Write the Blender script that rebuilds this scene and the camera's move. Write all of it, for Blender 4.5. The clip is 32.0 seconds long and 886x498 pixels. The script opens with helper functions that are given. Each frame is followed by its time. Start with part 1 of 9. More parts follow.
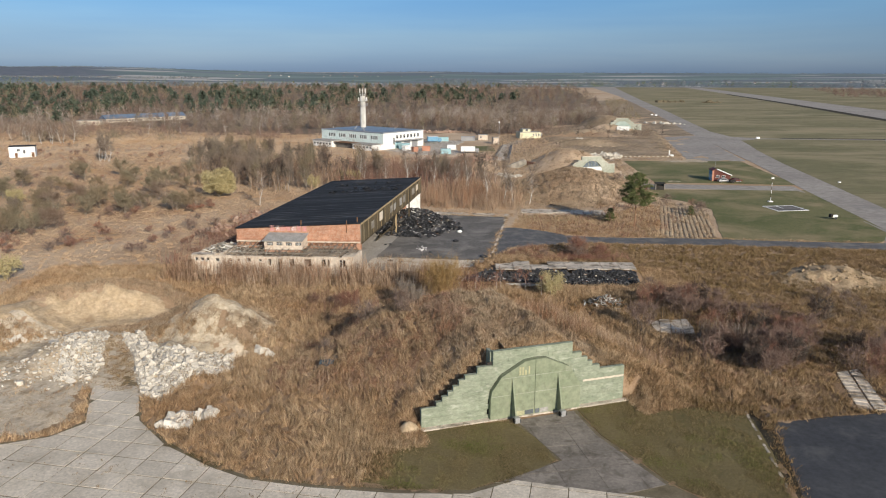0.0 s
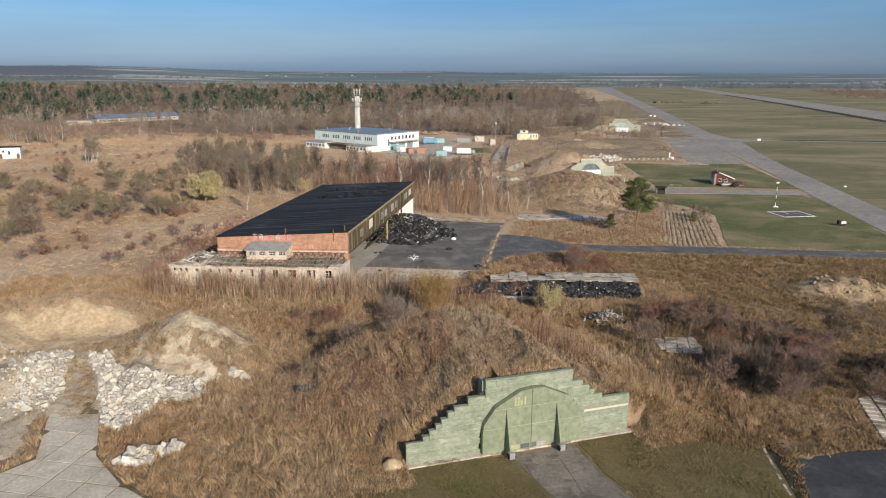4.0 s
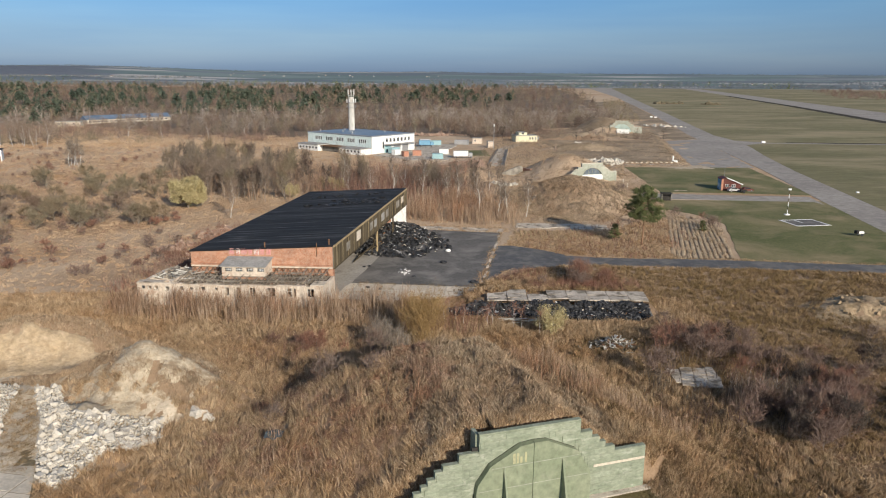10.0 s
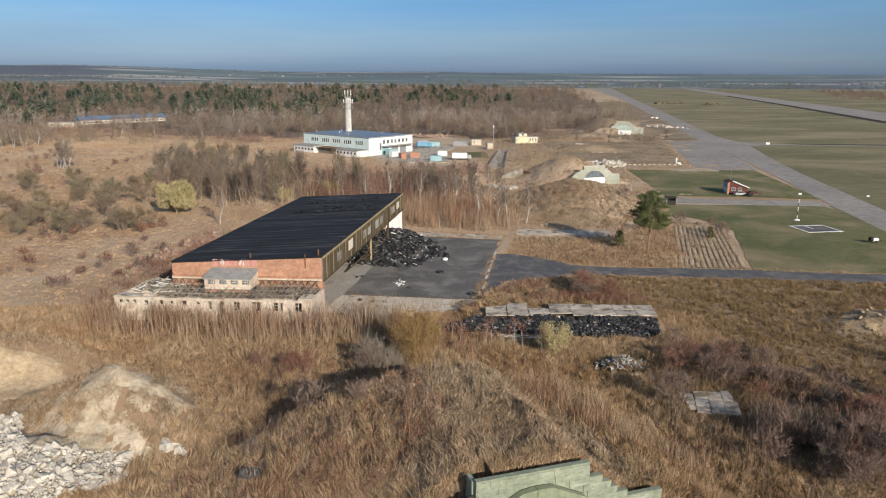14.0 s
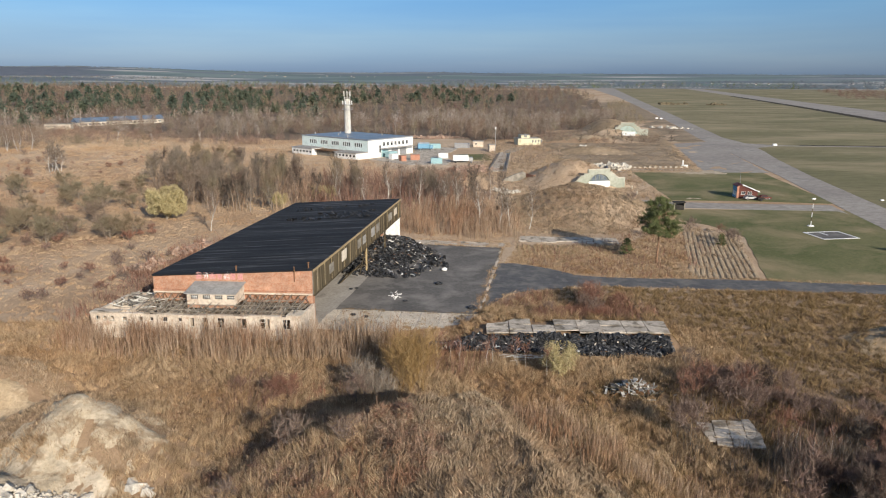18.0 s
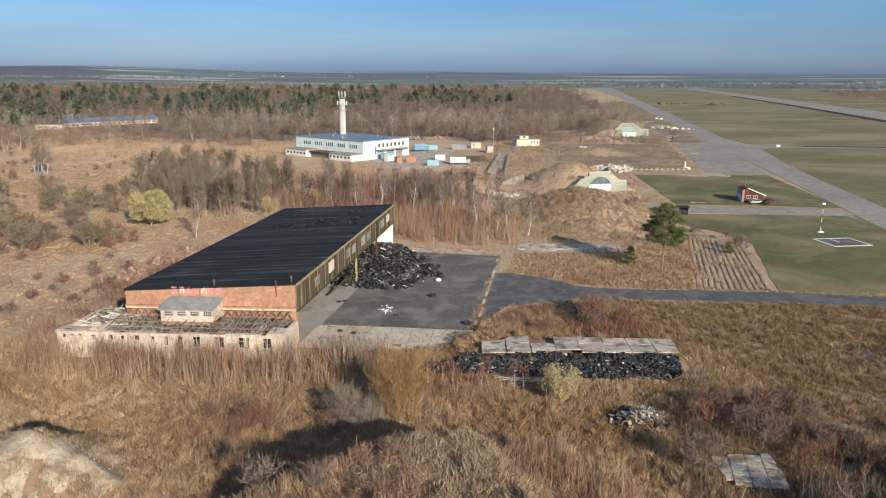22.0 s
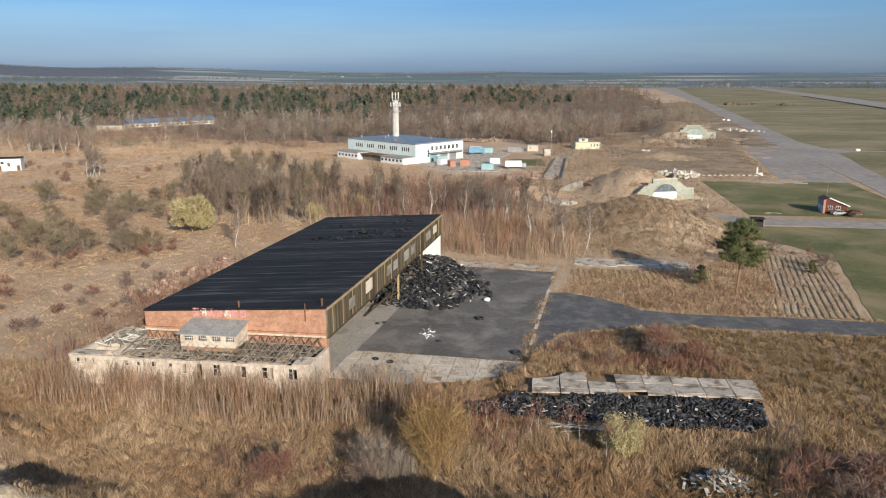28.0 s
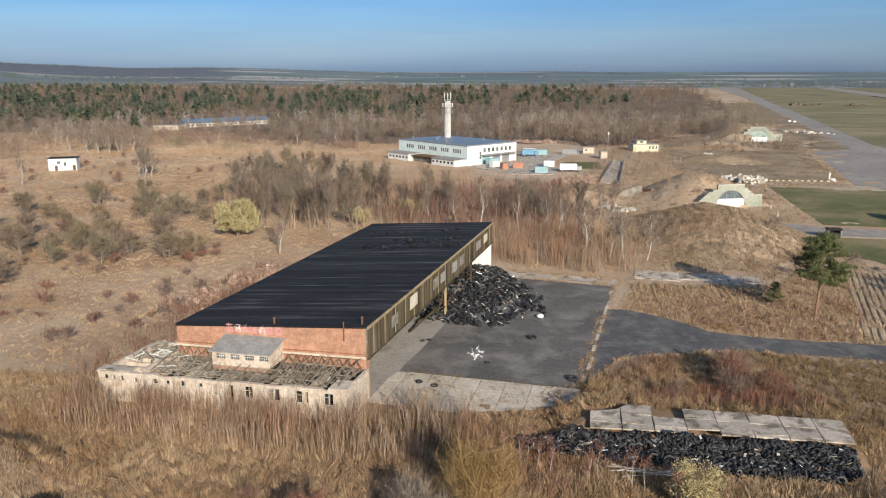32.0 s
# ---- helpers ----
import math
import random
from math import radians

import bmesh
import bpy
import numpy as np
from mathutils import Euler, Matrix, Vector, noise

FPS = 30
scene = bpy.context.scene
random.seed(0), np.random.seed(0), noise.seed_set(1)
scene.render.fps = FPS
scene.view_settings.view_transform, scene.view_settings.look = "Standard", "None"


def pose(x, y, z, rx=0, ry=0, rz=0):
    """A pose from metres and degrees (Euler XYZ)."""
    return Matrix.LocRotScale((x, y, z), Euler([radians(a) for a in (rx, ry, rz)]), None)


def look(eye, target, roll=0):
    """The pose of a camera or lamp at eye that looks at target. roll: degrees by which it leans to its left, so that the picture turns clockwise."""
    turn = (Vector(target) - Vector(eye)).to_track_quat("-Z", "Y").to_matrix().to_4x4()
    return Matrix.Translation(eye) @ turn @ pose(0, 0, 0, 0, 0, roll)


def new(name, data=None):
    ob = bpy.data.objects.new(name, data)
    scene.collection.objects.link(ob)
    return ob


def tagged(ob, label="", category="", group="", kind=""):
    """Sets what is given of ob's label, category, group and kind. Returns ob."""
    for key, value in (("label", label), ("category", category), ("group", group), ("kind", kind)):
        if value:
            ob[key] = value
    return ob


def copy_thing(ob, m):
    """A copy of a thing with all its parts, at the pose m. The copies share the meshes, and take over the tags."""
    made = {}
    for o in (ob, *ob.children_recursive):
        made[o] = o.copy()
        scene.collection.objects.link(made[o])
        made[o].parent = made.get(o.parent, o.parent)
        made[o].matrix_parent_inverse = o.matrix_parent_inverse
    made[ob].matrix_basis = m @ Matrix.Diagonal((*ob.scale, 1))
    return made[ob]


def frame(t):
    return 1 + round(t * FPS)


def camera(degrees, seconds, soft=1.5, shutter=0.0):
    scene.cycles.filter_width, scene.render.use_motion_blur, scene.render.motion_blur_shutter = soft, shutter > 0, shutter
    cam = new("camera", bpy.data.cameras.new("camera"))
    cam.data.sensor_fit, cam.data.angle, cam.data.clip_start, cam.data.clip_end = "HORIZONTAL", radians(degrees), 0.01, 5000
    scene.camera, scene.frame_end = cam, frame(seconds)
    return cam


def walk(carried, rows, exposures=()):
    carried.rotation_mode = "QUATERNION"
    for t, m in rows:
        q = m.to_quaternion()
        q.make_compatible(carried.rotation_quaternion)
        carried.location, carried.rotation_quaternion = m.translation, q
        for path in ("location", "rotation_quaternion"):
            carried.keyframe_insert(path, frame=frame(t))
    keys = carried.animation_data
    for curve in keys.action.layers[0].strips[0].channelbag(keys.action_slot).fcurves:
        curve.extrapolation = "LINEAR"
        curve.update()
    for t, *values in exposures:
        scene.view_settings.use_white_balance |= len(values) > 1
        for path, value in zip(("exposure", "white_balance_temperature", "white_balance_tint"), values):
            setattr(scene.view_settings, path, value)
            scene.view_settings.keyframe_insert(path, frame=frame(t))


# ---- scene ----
cam = camera(61.6, 32.0, soft=1.1)
PATH = [
    (0, (-2.099, -8.451, 39.24), (-2.076, -6.506, 38.777), 0.2),
    (1, (-1.795, -6.42, 39.26), (-1.77, -4.475, 38.797), 0.2),
    (2, (-1.506, -4.416, 39.28), (-1.479, -2.471, 38.816), 0.3),
    (3, (-1.235, -2.435, 39.3), (-1.207, -0.489, 38.837), 0.3),
    (3.5, (-1.107, -1.451, 39.31), (-1.078, 0.494, 38.847), 0.3),
    (5.5, (-0.638, 2.443, 39.351), (-0.607, 4.388, 38.888), 0.4),
    (6, (-0.531, 3.408, 39.361), (-0.502, 5.353, 38.898), 0.4),
    (7, (-0.328, 5.332, 39.382), (-0.299, 7.277, 38.919), 0.4),
    (8, (-0.137, 7.248, 39.403), (-0.105, 9.194, 38.94), 0.4),
    (9, (0.045, 9.16, 39.425), (0.079, 11.106, 38.962), 0.4),
    (10, (0.221, 11.07, 39.446), (0.255, 13.016, 38.983), 0.4),
    (11, (0.395, 12.98, 39.468), (0.431, 14.925, 39.005), 0.4),
    (12, (0.569, 14.891, 39.49), (0.605, 16.837, 39.027), 0.4),
    (13, (0.748, 16.807, 39.512), (0.784, 18.752, 39.049), 0.4),
    (14, (0.935, 18.727, 39.534), (0.97, 20.673, 39.071), 0.4),
    (14.5, (1.032, 19.69, 39.545), (1.067, 21.635, 39.083), 0.4),
    (16.5, (1.449, 23.561, 39.591), (1.48, 25.506, 39.128), 0.4),
    (17, (1.562, 24.534, 39.602), (1.592, 26.48, 39.139), 0.4),
    (18, (1.798, 26.488, 39.625), (1.826, 28.434, 39.163), 0.3),
    (19, (2.048, 28.453, 39.649), (2.076, 30.398, 39.186), 0.3),
    (20, (2.31, 30.428, 39.672), (2.338, 32.374, 39.209), 0.3),
    (21, (2.581, 32.415, 39.696), (2.611, 34.361, 39.233), 0.3),
    (22, (2.858, 34.413, 39.72), (2.889, 36.359, 39.257), 0.3),
    (23, (3.134, 36.423, 39.744), (3.169, 38.368, 39.281), 0.2),
    (24, (3.403, 38.443, 39.768), (3.441, 40.389, 39.305), 0.2),
    (24.5, (3.531, 39.458, 39.78), (3.572, 41.403, 39.317), 0.2),
    (26.5, (3.976, 43.539, 39.829), (3.923, 45.484, 39.366), 0.2),
    (27, (4.061, 44.566, 39.842), (3.983, 46.51, 39.379), 0.1),
    (27.5, (4.133, 45.594, 39.854), (4.029, 47.536, 39.391), 0.1),
    (28, (4.188, 46.624, 39.867), (4.068, 48.565, 39.404), 0.1),
    (28.5, (4.224, 47.655, 39.879), (4.09, 49.596, 39.416), 0.1),
    (29, (4.24, 48.688, 39.892), (4.091, 50.628, 39.429), 0.1),
    (29.5, (4.232, 49.723, 39.905), (4.068, 51.662, 39.441), 0.1),
    (30, (4.198, 50.759, 39.917), (4.012, 52.695, 39.454), 0.1),
    (30.5, (4.134, 51.795, 39.93), (3.918, 53.729, 39.467), 0.1),
    (31, (4.038, 52.833, 39.943), (3.794, 54.763, 39.479), 0.0),
    (31.5, (3.906, 53.871, 39.956), (3.653, 55.8, 39.492), 0.0),
    (32, (3.735, 54.909, 39.969), (3.478, 56.837, 39.505), 0.0),
]
walk(cam, [(t, look(eye, target, roll)) for t, eye, target, roll in PATH],
     [(0, 0.0), (7, -0.01), (13, -0.01), (17, -0.01), (18, 0.11), (20, 0.13), (24, 0.13), (30, 0.1), (32, 0.1)])

# ---- light: low spring sun from the south-east, hazy blue sky
SUN_TO = Vector((0.46, -0.888, 0.0)).normalized()
SUN_EL = radians(21.0)
sun_dir = Vector((SUN_TO.x * math.cos(SUN_EL), SUN_TO.y * math.cos(SUN_EL), math.sin(SUN_EL)))
sun = new("sun", bpy.data.lights.new("sun", "SUN"))
sun.data.energy = 4.9
sun.data.angle = radians(0.53)
sun.data.color = (1.0, 0.89, 0.74)
sun.matrix_world = look(sun_dir * 100, (0, 0, 0))

world = bpy.data.worlds.new("world")
scene.world = world
world.use_nodes = True
wn, wl = world.node_tree.nodes, world.node_tree.links
wn.clear()
w_out = wn.new("ShaderNodeOutputWorld")
w_bg = wn.new("ShaderNodeBackground")
w_sky = wn.new("ShaderNodeTexSky")
w_sky.sky_type = "NISHITA"
w_sky.sun_disc = False
w_sky.sun_elevation = SUN_EL
w_sky.sun_rotation = math.atan2(SUN_TO.x, SUN_TO.y)
w_sky.air_density, w_sky.dust_density, w_sky.ozone_density = 1.0, 1.2, 2.5
# a bluish dust layer low over the land, the same all round
w_geo = wn.new("ShaderNodeTexCoord")
w_sep = wn.new("ShaderNodeSeparateXYZ")
w_ramp = wn.new("ShaderNodeValToRGB")
w_mix = wn.new("ShaderNodeMix")
w_mix.data_type, w_mix.blend_type = "RGBA", "MULTIPLY"
w_mix.inputs[0].default_value = 1.0
wr = w_ramp.color_ramp
wr.elements[0].position, wr.elements[0].color = 0.0, (0.68, 0.93, 1.64, 1)
wr.elements[1].position, wr.elements[1].color = 0.5, (1, 1, 1, 1)
for at_, col_ in ((0.012, (0.63, 0.87, 1.52, 1)), (0.045, (0.52, 0.71, 1.15, 1)), (0.085, (0.42, 0.65, 1.02, 1)), (0.16, (0.55, 0.76, 1.02, 1))):
    el_ = wr.elements.new(at_)
    el_.color = col_
wl.new(w_geo.outputs["Generated"], w_sep.inputs[0])
wl.new(w_sep.outputs["Z"], w_ramp.inputs[0])
wl.new(w_sky.outputs[0], w_mix.inputs[6])
wl.new(w_ramp.outputs[0], w_mix.inputs[7])
# thin veils of high cloud all round
w_map = wn.new("ShaderNodeMapping")
w_map.inputs["Scale"].default_value = (1.2, 1.2, 16)
w_cloud = wn.new("ShaderNodeTexNoise")
w_cloud.inputs["Scale"].default_value, w_cloud.inputs["Detail"].default_value = 2.2, 5
w_cr = wn.new("ShaderNodeValToRGB")
w_cr.color_ramp.elements[0].position, w_cr.color_ramp.elements[0].color = 0.35, (0.95, 0.96, 0.98, 1)
w_cr.color_ramp.elements[1].position, w_cr.color_ramp.elements[1].color = 0.68, (1.12, 1.07, 1.02, 1)
w_mul = wn.new("ShaderNodeMix")
w_mul.data_type, w_mul.blend_type = "RGBA", "MULTIPLY"
w_mul.inputs[0].default_value = 1.0
wl.new(w_geo.outputs["Generated"], w_map.inputs[0])
wl.new(w_map.outputs[0], w_cloud.inputs["Vector"])
wl.new(w_cloud.outputs["Fac"], w_cr.inputs[0])
wl.new(w_mix.outputs[2], w_mul.inputs[6])
wl.new(w_cr.outputs[0], w_mul.inputs[7])
wl.new(w_mul.outputs[2], w_bg.inputs[0])
w_bg.inputs[1].default_value = 0.115
wl.new(w_bg.outputs[0], w_out.inputs[0])

# ---- materials
def node_mat(name):
    m = bpy.data.materials.new(name)
    m.use_nodes = True
    nt = m.node_tree
    return m, nt, nt.nodes["Principled BSDF"]


def rgb(c):
    return (c[0], c[1], c[2], 1.0)


def ramp_node(nt, stops):
    r = nt.nodes.new("ShaderNodeValToRGB")
    e = r.color_ramp.elements
    e[0].position, e[0].color = stops[0][0], rgb(stops[0][1])
    e[1].position, e[1].color = stops[-1][0], rgb(stops[-1][1])
    for p, c in stops[1:-1]:
        e.new(p).color = rgb(c)
    return r


def noise_node(nt, vec, scale, detail=6.0, rough=0.6, distort=0.0):
    n = nt.nodes.new("ShaderNodeTexNoise")
    n.inputs["Scale"].default_value = scale
    n.inputs["Detail"].default_value = detail
    n.inputs["Roughness"].default_value = rough
    n.inputs["Distortion"].default_value = distort
    nt.links.new(vec, n.inputs["Vector"])
    return n


def mix_node(nt, fac, a, b, mode="MIX"):
    m = nt.nodes.new("ShaderNodeMix")
    m.data_type, m.blend_type = "RGBA", mode
    for sock, v in ((m.inputs[0], fac), (m.inputs[6], a), (m.inputs[7], b)):
        if isinstance(v, (int, float)):
            sock.default_value = v
        elif isinstance(v, tuple):
            sock.default_value = rgb(v)
        else:
            nt.links.new(v, sock)
    return m.outputs[2]


def surface(name, base, alt, big=0.15, fine=2.0, rough=0.9, metal=0.0, bump=0.3, dist=0.05, stain=None, stain_scale=0.4,
            stain_at=(0.55, 0.7), stretch=(1, 1, 1), pieces=0.0):
    """A worn surface: two colours by coarse and fine noise, stains with their own shape, relief, and change from piece to piece."""
    m, nt, b = node_mat(name)
    tc = nt.nodes.new("ShaderNodeTexCoord")
    mp = nt.nodes.new("ShaderNodeMapping")
    mp.inputs["Scale"].default_value = stretch
    if pieces:
        nt.links.new(nt.nodes.new("ShaderNodeNewGeometry").outputs["Position"], mp.inputs[0])
    else:
        nt.links.new(tc.outputs["Object"], mp.inputs[0])
    v = mp.outputs[0]
    n1, n2 = noise_node(nt, v, big, 5), noise_node(nt, v, fine, 6, 0.7)
    r1 = ramp_node(nt, [(0.35, base), (0.65, alt)])
    nt.links.new(n1.outputs["Fac"], r1.inputs[0])
    r2 = ramp_node(nt, [(0.3, (0.72, 0.72, 0.72)), (0.7, (1.22, 1.22, 1.22))])
    nt.links.new(n2.outputs["Fac"], r2.inputs[0])
    col = mix_node(nt, 1.0, r1.outputs[0], r2.outputs[0], "MULTIPLY")
    if stain:
        n3 = noise_node(nt, v, stain_scale, 8, 0.65, 0.4)
        r3 = ramp_node(nt, [(stain_at[0], (0, 0, 0)), (stain_at[1], (1, 1, 1))])
        nt.links.new(n3.outputs["Fac"], r3.inputs[0])
        col = mix_node(nt, r3.outputs[0], col, stain)
    if pieces:
        oi = nt.nodes.new("ShaderNodeObjectInfo")
        r4 = ramp_node(nt, [(0, (1 - pieces,) * 3), (1, (1 + pieces,) * 3)])
        nt.links.new(oi.outputs["Random"], r4.inputs[0])
        col = mix_node(nt, 1.0, col, r4.outputs[0], "MULTIPLY")
    nt.links.new(col, b.inputs["Base Color"])
    b.inputs["Roughness"].default_value = rough
    b.inputs["Metallic"].default_value = metal
    b.inputs["Specular IOR Level"].default_value = 0.25
    bp = nt.nodes.new("ShaderNodeBump")
    bp.inputs["Strength"].default_value = bump
    bp.inputs["Distance"].default_value = dist
    nt.links.new(n2.outputs["Fac"], bp.inputs["Height"])
    nt.links.new(bp.outputs[0], b.inputs["Normal"])
    return m


def strands(name, stops, rough=0.9, big=0.06, tint=(1, 1, 1), tint_at=(0.45, 0.62), tufts=0.0):
    """Stalks, twigs and leaves: each one its own shade, and drifts of another tint over the land."""
    m, nt, b = node_mat(name)
    g = nt.nodes.new("ShaderNodeNewGeometry")
    r = ramp_node(nt, stops)
    nt.links.new(g.outputs["Random Per Island"], r.inputs[0])
    n = noise_node(nt, g.outputs["Position"], big, 5, 0.65)
    r2 = ramp_node(nt, [(tint_at[0], (1, 1, 1)), (tint_at[1], tint)])
    nt.links.new(n.outputs["Fac"], r2.inputs[0])
    col = mix_node(nt, 1.0, r.outputs[0], r2.outputs[0], "MULTIPLY")
    if tufts:
        # bleached and brown tufts side by side
        n3 = noise_node(nt, g.outputs["Position"], 0.75, 4, 0.7)
        r3 = ramp_node(nt, [(0.34, (1 - tufts,) * 3), (0.66, (1 + tufts,) * 3)])
        nt.links.new(n3.outputs["Fac"], r3.inputs[0])
        col = mix_node(nt, 1.0, col, r3.outputs[0], "MULTIPLY")
    nt.links.new(col, b.inputs["Base Color"])
    b.inputs["Roughness"].default_value = rough
    b.inputs["Specular IOR Level"].default_value = 0.15
    return m


M_CONC = surface("concrete_pale", (0.57, 0.50, 0.40), (0.68, 0.605, 0.50), 0.2, 3.0, 0.92, stain=(0.41, 0.36, 0.285), stain_scale=0.25, stain_at=(0.5, 0.7), pieces=0.10)
M_CONC_OLD = surface("concrete_old", (0.47, 0.41, 0.34), (0.60, 0.53, 0.44), 0.3, 2.5, 0.95, stain=(0.20, 0.17, 0.13), stain_scale=0.5, stain_at=(0.5, 0.62), pieces=0.14)
M_GREEN = surface("green_painted_concrete", (0.22, 0.252, 0.182), (0.295, 0.322, 0.242), 0.45, 2.2, 0.9, stain=(0.385, 0.40, 0.325), stain_scale=0.7, stretch=(1, 1, 2.2), pieces=0.06)
M_GREEN_DOOR = surface("green_painted_steel", (0.205, 0.238, 0.155), (0.25, 0.276, 0.188), 0.3, 1.5, 0.75, bump=0.1, stain=(0.29, 0.305, 0.225), stain_scale=0.5)
M_GREEN_OLD = surface("weathered_green_concrete", (0.31, 0.33, 0.27), (0.40, 0.405, 0.345), 0.2, 1.2, 0.92, stain=(0.30, 0.31, 0.25), stain_scale=0.4, pieces=0.08)
M_ASPH = surface("asphalt", (0.122, 0.115, 0.106), (0.17, 0.158, 0.145), 0.12, 1.5, 0.85, bump=0.15, stain=(0.27, 0.25, 0.225), stain_scale=0.16, stain_at=(0.47, 0.68))
M_ASPH_DARK = surface("dark_asphalt", (0.052, 0.054, 0.06), (0.075, 0.076, 0.08), 0.1, 1.2, 0.8, bump=0.1, stain=(0.11, 0.11, 0.108), stain_scale=0.2)
M_ROAD = surface("road_asphalt", (0.10, 0.10, 0.105), (0.145, 0.142, 0.14), 0.1, 1.0, 0.85, bump=0.12, stain=(0.23, 0.215, 0.19), stain_scale=0.3, stain_at=(0.48, 0.7))
M_TAXI = surface("taxiway_concrete", (0.30, 0.27, 0.24), (0.38, 0.345, 0.305), 0.03, 0.4, 0.9, bump=0.1, stain=(0.22, 0.205, 0.19), stain_scale=0.06)
M_BRICK = None
M_ROOF = surface("black_roofing_felt", (0.016, 0.016, 0.017), (0.028, 0.028, 0.029), 0.12, 4.0, 0.8, bump=0.4, stain=(0.11, 0.11, 0.112), stain_scale=0.5, stain_at=(0.53, 0.68), stretch=(0.14, 2.6, 1), pieces=0.4)
M_WOOD_OLD = surface("weathered_boards", (0.085, 0.066, 0.04), (0.125, 0.10, 0.062), 0.5, 3.0, 0.9, stretch=(1, 1, 0.2), stain=(0.055, 0.042, 0.028), stain_scale=0.8, pieces=0.4)
M_WOOD_TRIM = surface("bleached_timber", (0.36, 0.27, 0.15), (0.44, 0.34, 0.2), 0.5, 3.0, 0.85, pieces=0.1)
M_WOOD_CHAR = surface("grey_rotten_timber", (0.17, 0.155, 0.13), (0.32, 0.295, 0.255), 0.6, 3.0, 0.95, pieces=0.3)
M_PLASTER = surface("flaking_cream_plaster", (0.56, 0.47, 0.375), (0.64, 0.56, 0.465), 0.5, 2.0, 0.92, stain=(0.42, 0.30, 0.22), stain_scale=0.9, stain_at=(0.52, 0.68))
M_WHITE = surface("white_render", (0.74, 0.74, 0.72), (0.80, 0.80, 0.78), 0.3, 2.0, 0.85, bump=0.1, stain=(0.62, 0.62, 0.60), stain_scale=0.4)
M_BLUE_WALL = surface("pale_blue_render", (0.62, 0.73, 0.71), (0.70, 0.79, 0.77), 0.3, 2.0, 0.85, bump=0.1, stain=(0.42, 0.5, 0.5), stain_scale=0.5)
M_CREAM = surface("pale_yellow_render", (0.62, 0.58, 0.40), (0.68, 0.64, 0.46), 0.3, 2.0, 0.85, bump=0.1)
M_METAL_ROOF = surface("blue_grey_sheet_roof", (0.19, 0.25, 0.32), (0.25, 0.31, 0.38), 0.15, 1.0, 0.5, metal=0.2, bump=0.1)
M_GREY_ROOF = surface("grey_fibre_cement", (0.30, 0.29, 0.27), (0.38, 0.37, 0.35), 0.6, 3.0, 0.9, stain=(0.22, 0.21, 0.2), stain_scale=0.8)
M_RUBBER = surface("tyre_rubber", (0.022, 0.023, 0.025), (0.045, 0.046, 0.05), 1.0, 6.0, 0.45, bump=0.2, pieces=0.35)
M_RUBBLE = surface("broken_concrete", (0.49, 0.45, 0.385), (0.63, 0.585, 0.51), 0.8, 4.0, 0.95, stain=(0.42, 0.365, 0.285), stain_scale=1.0, pieces=0.18)
M_SAND = surface("pale_sand", (0.46, 0.38, 0.27), (0.60, 0.51, 0.38), 0.5, 1.8, 0.97, bump=0.9, dist=0.3, stain=(0.34, 0.255, 0.165), stain_scale=0.55, stain_at=(0.5, 0.62))
M_SAND_FACE = surface("yellow_quarry_sand", (0.46, 0.345, 0.215), (0.59, 0.46, 0.31), 0.5, 1.8, 0.97, bump=0.9, dist=0.3, stain=(0.37, 0.265, 0.16), stain_scale=0.5, stain_at=(0.5, 0.66))
M_SAND_BROWN = surface("brown_dug_sand", (0.34, 0.245, 0.15), (0.46, 0.35, 0.225), 0.4, 1.6, 0.97, bump=0.8, dist=0.25, stain=(0.20, 0.15, 0.09), stain_scale=0.5, stain_at=(0.48, 0.62))
M_EARTH = surface("weedy_brown_earth", (0.26, 0.195, 0.13), (0.40, 0.31, 0.215), 0.05, 0.7, 0.97, bump=1.0, dist=0.4, stain=(0.20, 0.155, 0.10), stain_scale=0.09, stain_at=(0.5, 0.64))
M_WOOD_FLOOR = surface("leafy_wood_floor", (0.13, 0.098, 0.07), (0.22, 0.168, 0.12), 0.02, 0.3, 0.97, stain=(0.30, 0.235, 0.16), stain_scale=0.012, stain_at=(0.56, 0.7))
M_SOIL_SHADE = surface("dark_soil_and_shade", (0.032, 0.027, 0.018), (0.055, 0.045, 0.03), 0.3, 2.0, 1.0, stain=(0.09, 0.075, 0.045), stain_scale=0.5)
M_JOINT = surface("weedy_joint_soil", (0.13, 0.105, 0.065), (0.21, 0.175, 0.115), 0.4, 3.0, 0.97)
M_PIT = surface("trampled_grey_sand", (0.50, 0.415, 0.305), (0.63, 0.54, 0.415), 0.3, 2.0, 0.97, bump=0.3, dist=0.12, stain=(0.33, 0.255, 0.165), stain_scale=0.5, stain_at=(0.52, 0.66))
M_ROOF_BLUE = surface("blue_painted_sheet_roof", (0.10, 0.145, 0.21), (0.15, 0.20, 0.275), 0.15, 1.0, 0.5, bump=0.1)
M_GLASS_BLUE_GREY = surface("blue_grey_glass", (0.10, 0.125, 0.15), (0.17, 0.20, 0.23), 0.5, 2, 0.25, bump=0.0)
M_GLASS = surface("dark_window_glass", (0.03, 0.035, 0.04), (0.05, 0.055, 0.06), 0.5, 2, 0.12, bump=0.0)
M_DARK = surface("dark_interior", (0.03, 0.028, 0.025), (0.05, 0.045, 0.04), 0.5, 2, 0.95)
M_STEEL = surface("galvanised_steel", (0.38, 0.38, 0.38), (0.46, 0.46, 0.46), 0.5, 4, 0.5, metal=0.6, bump=0.05)
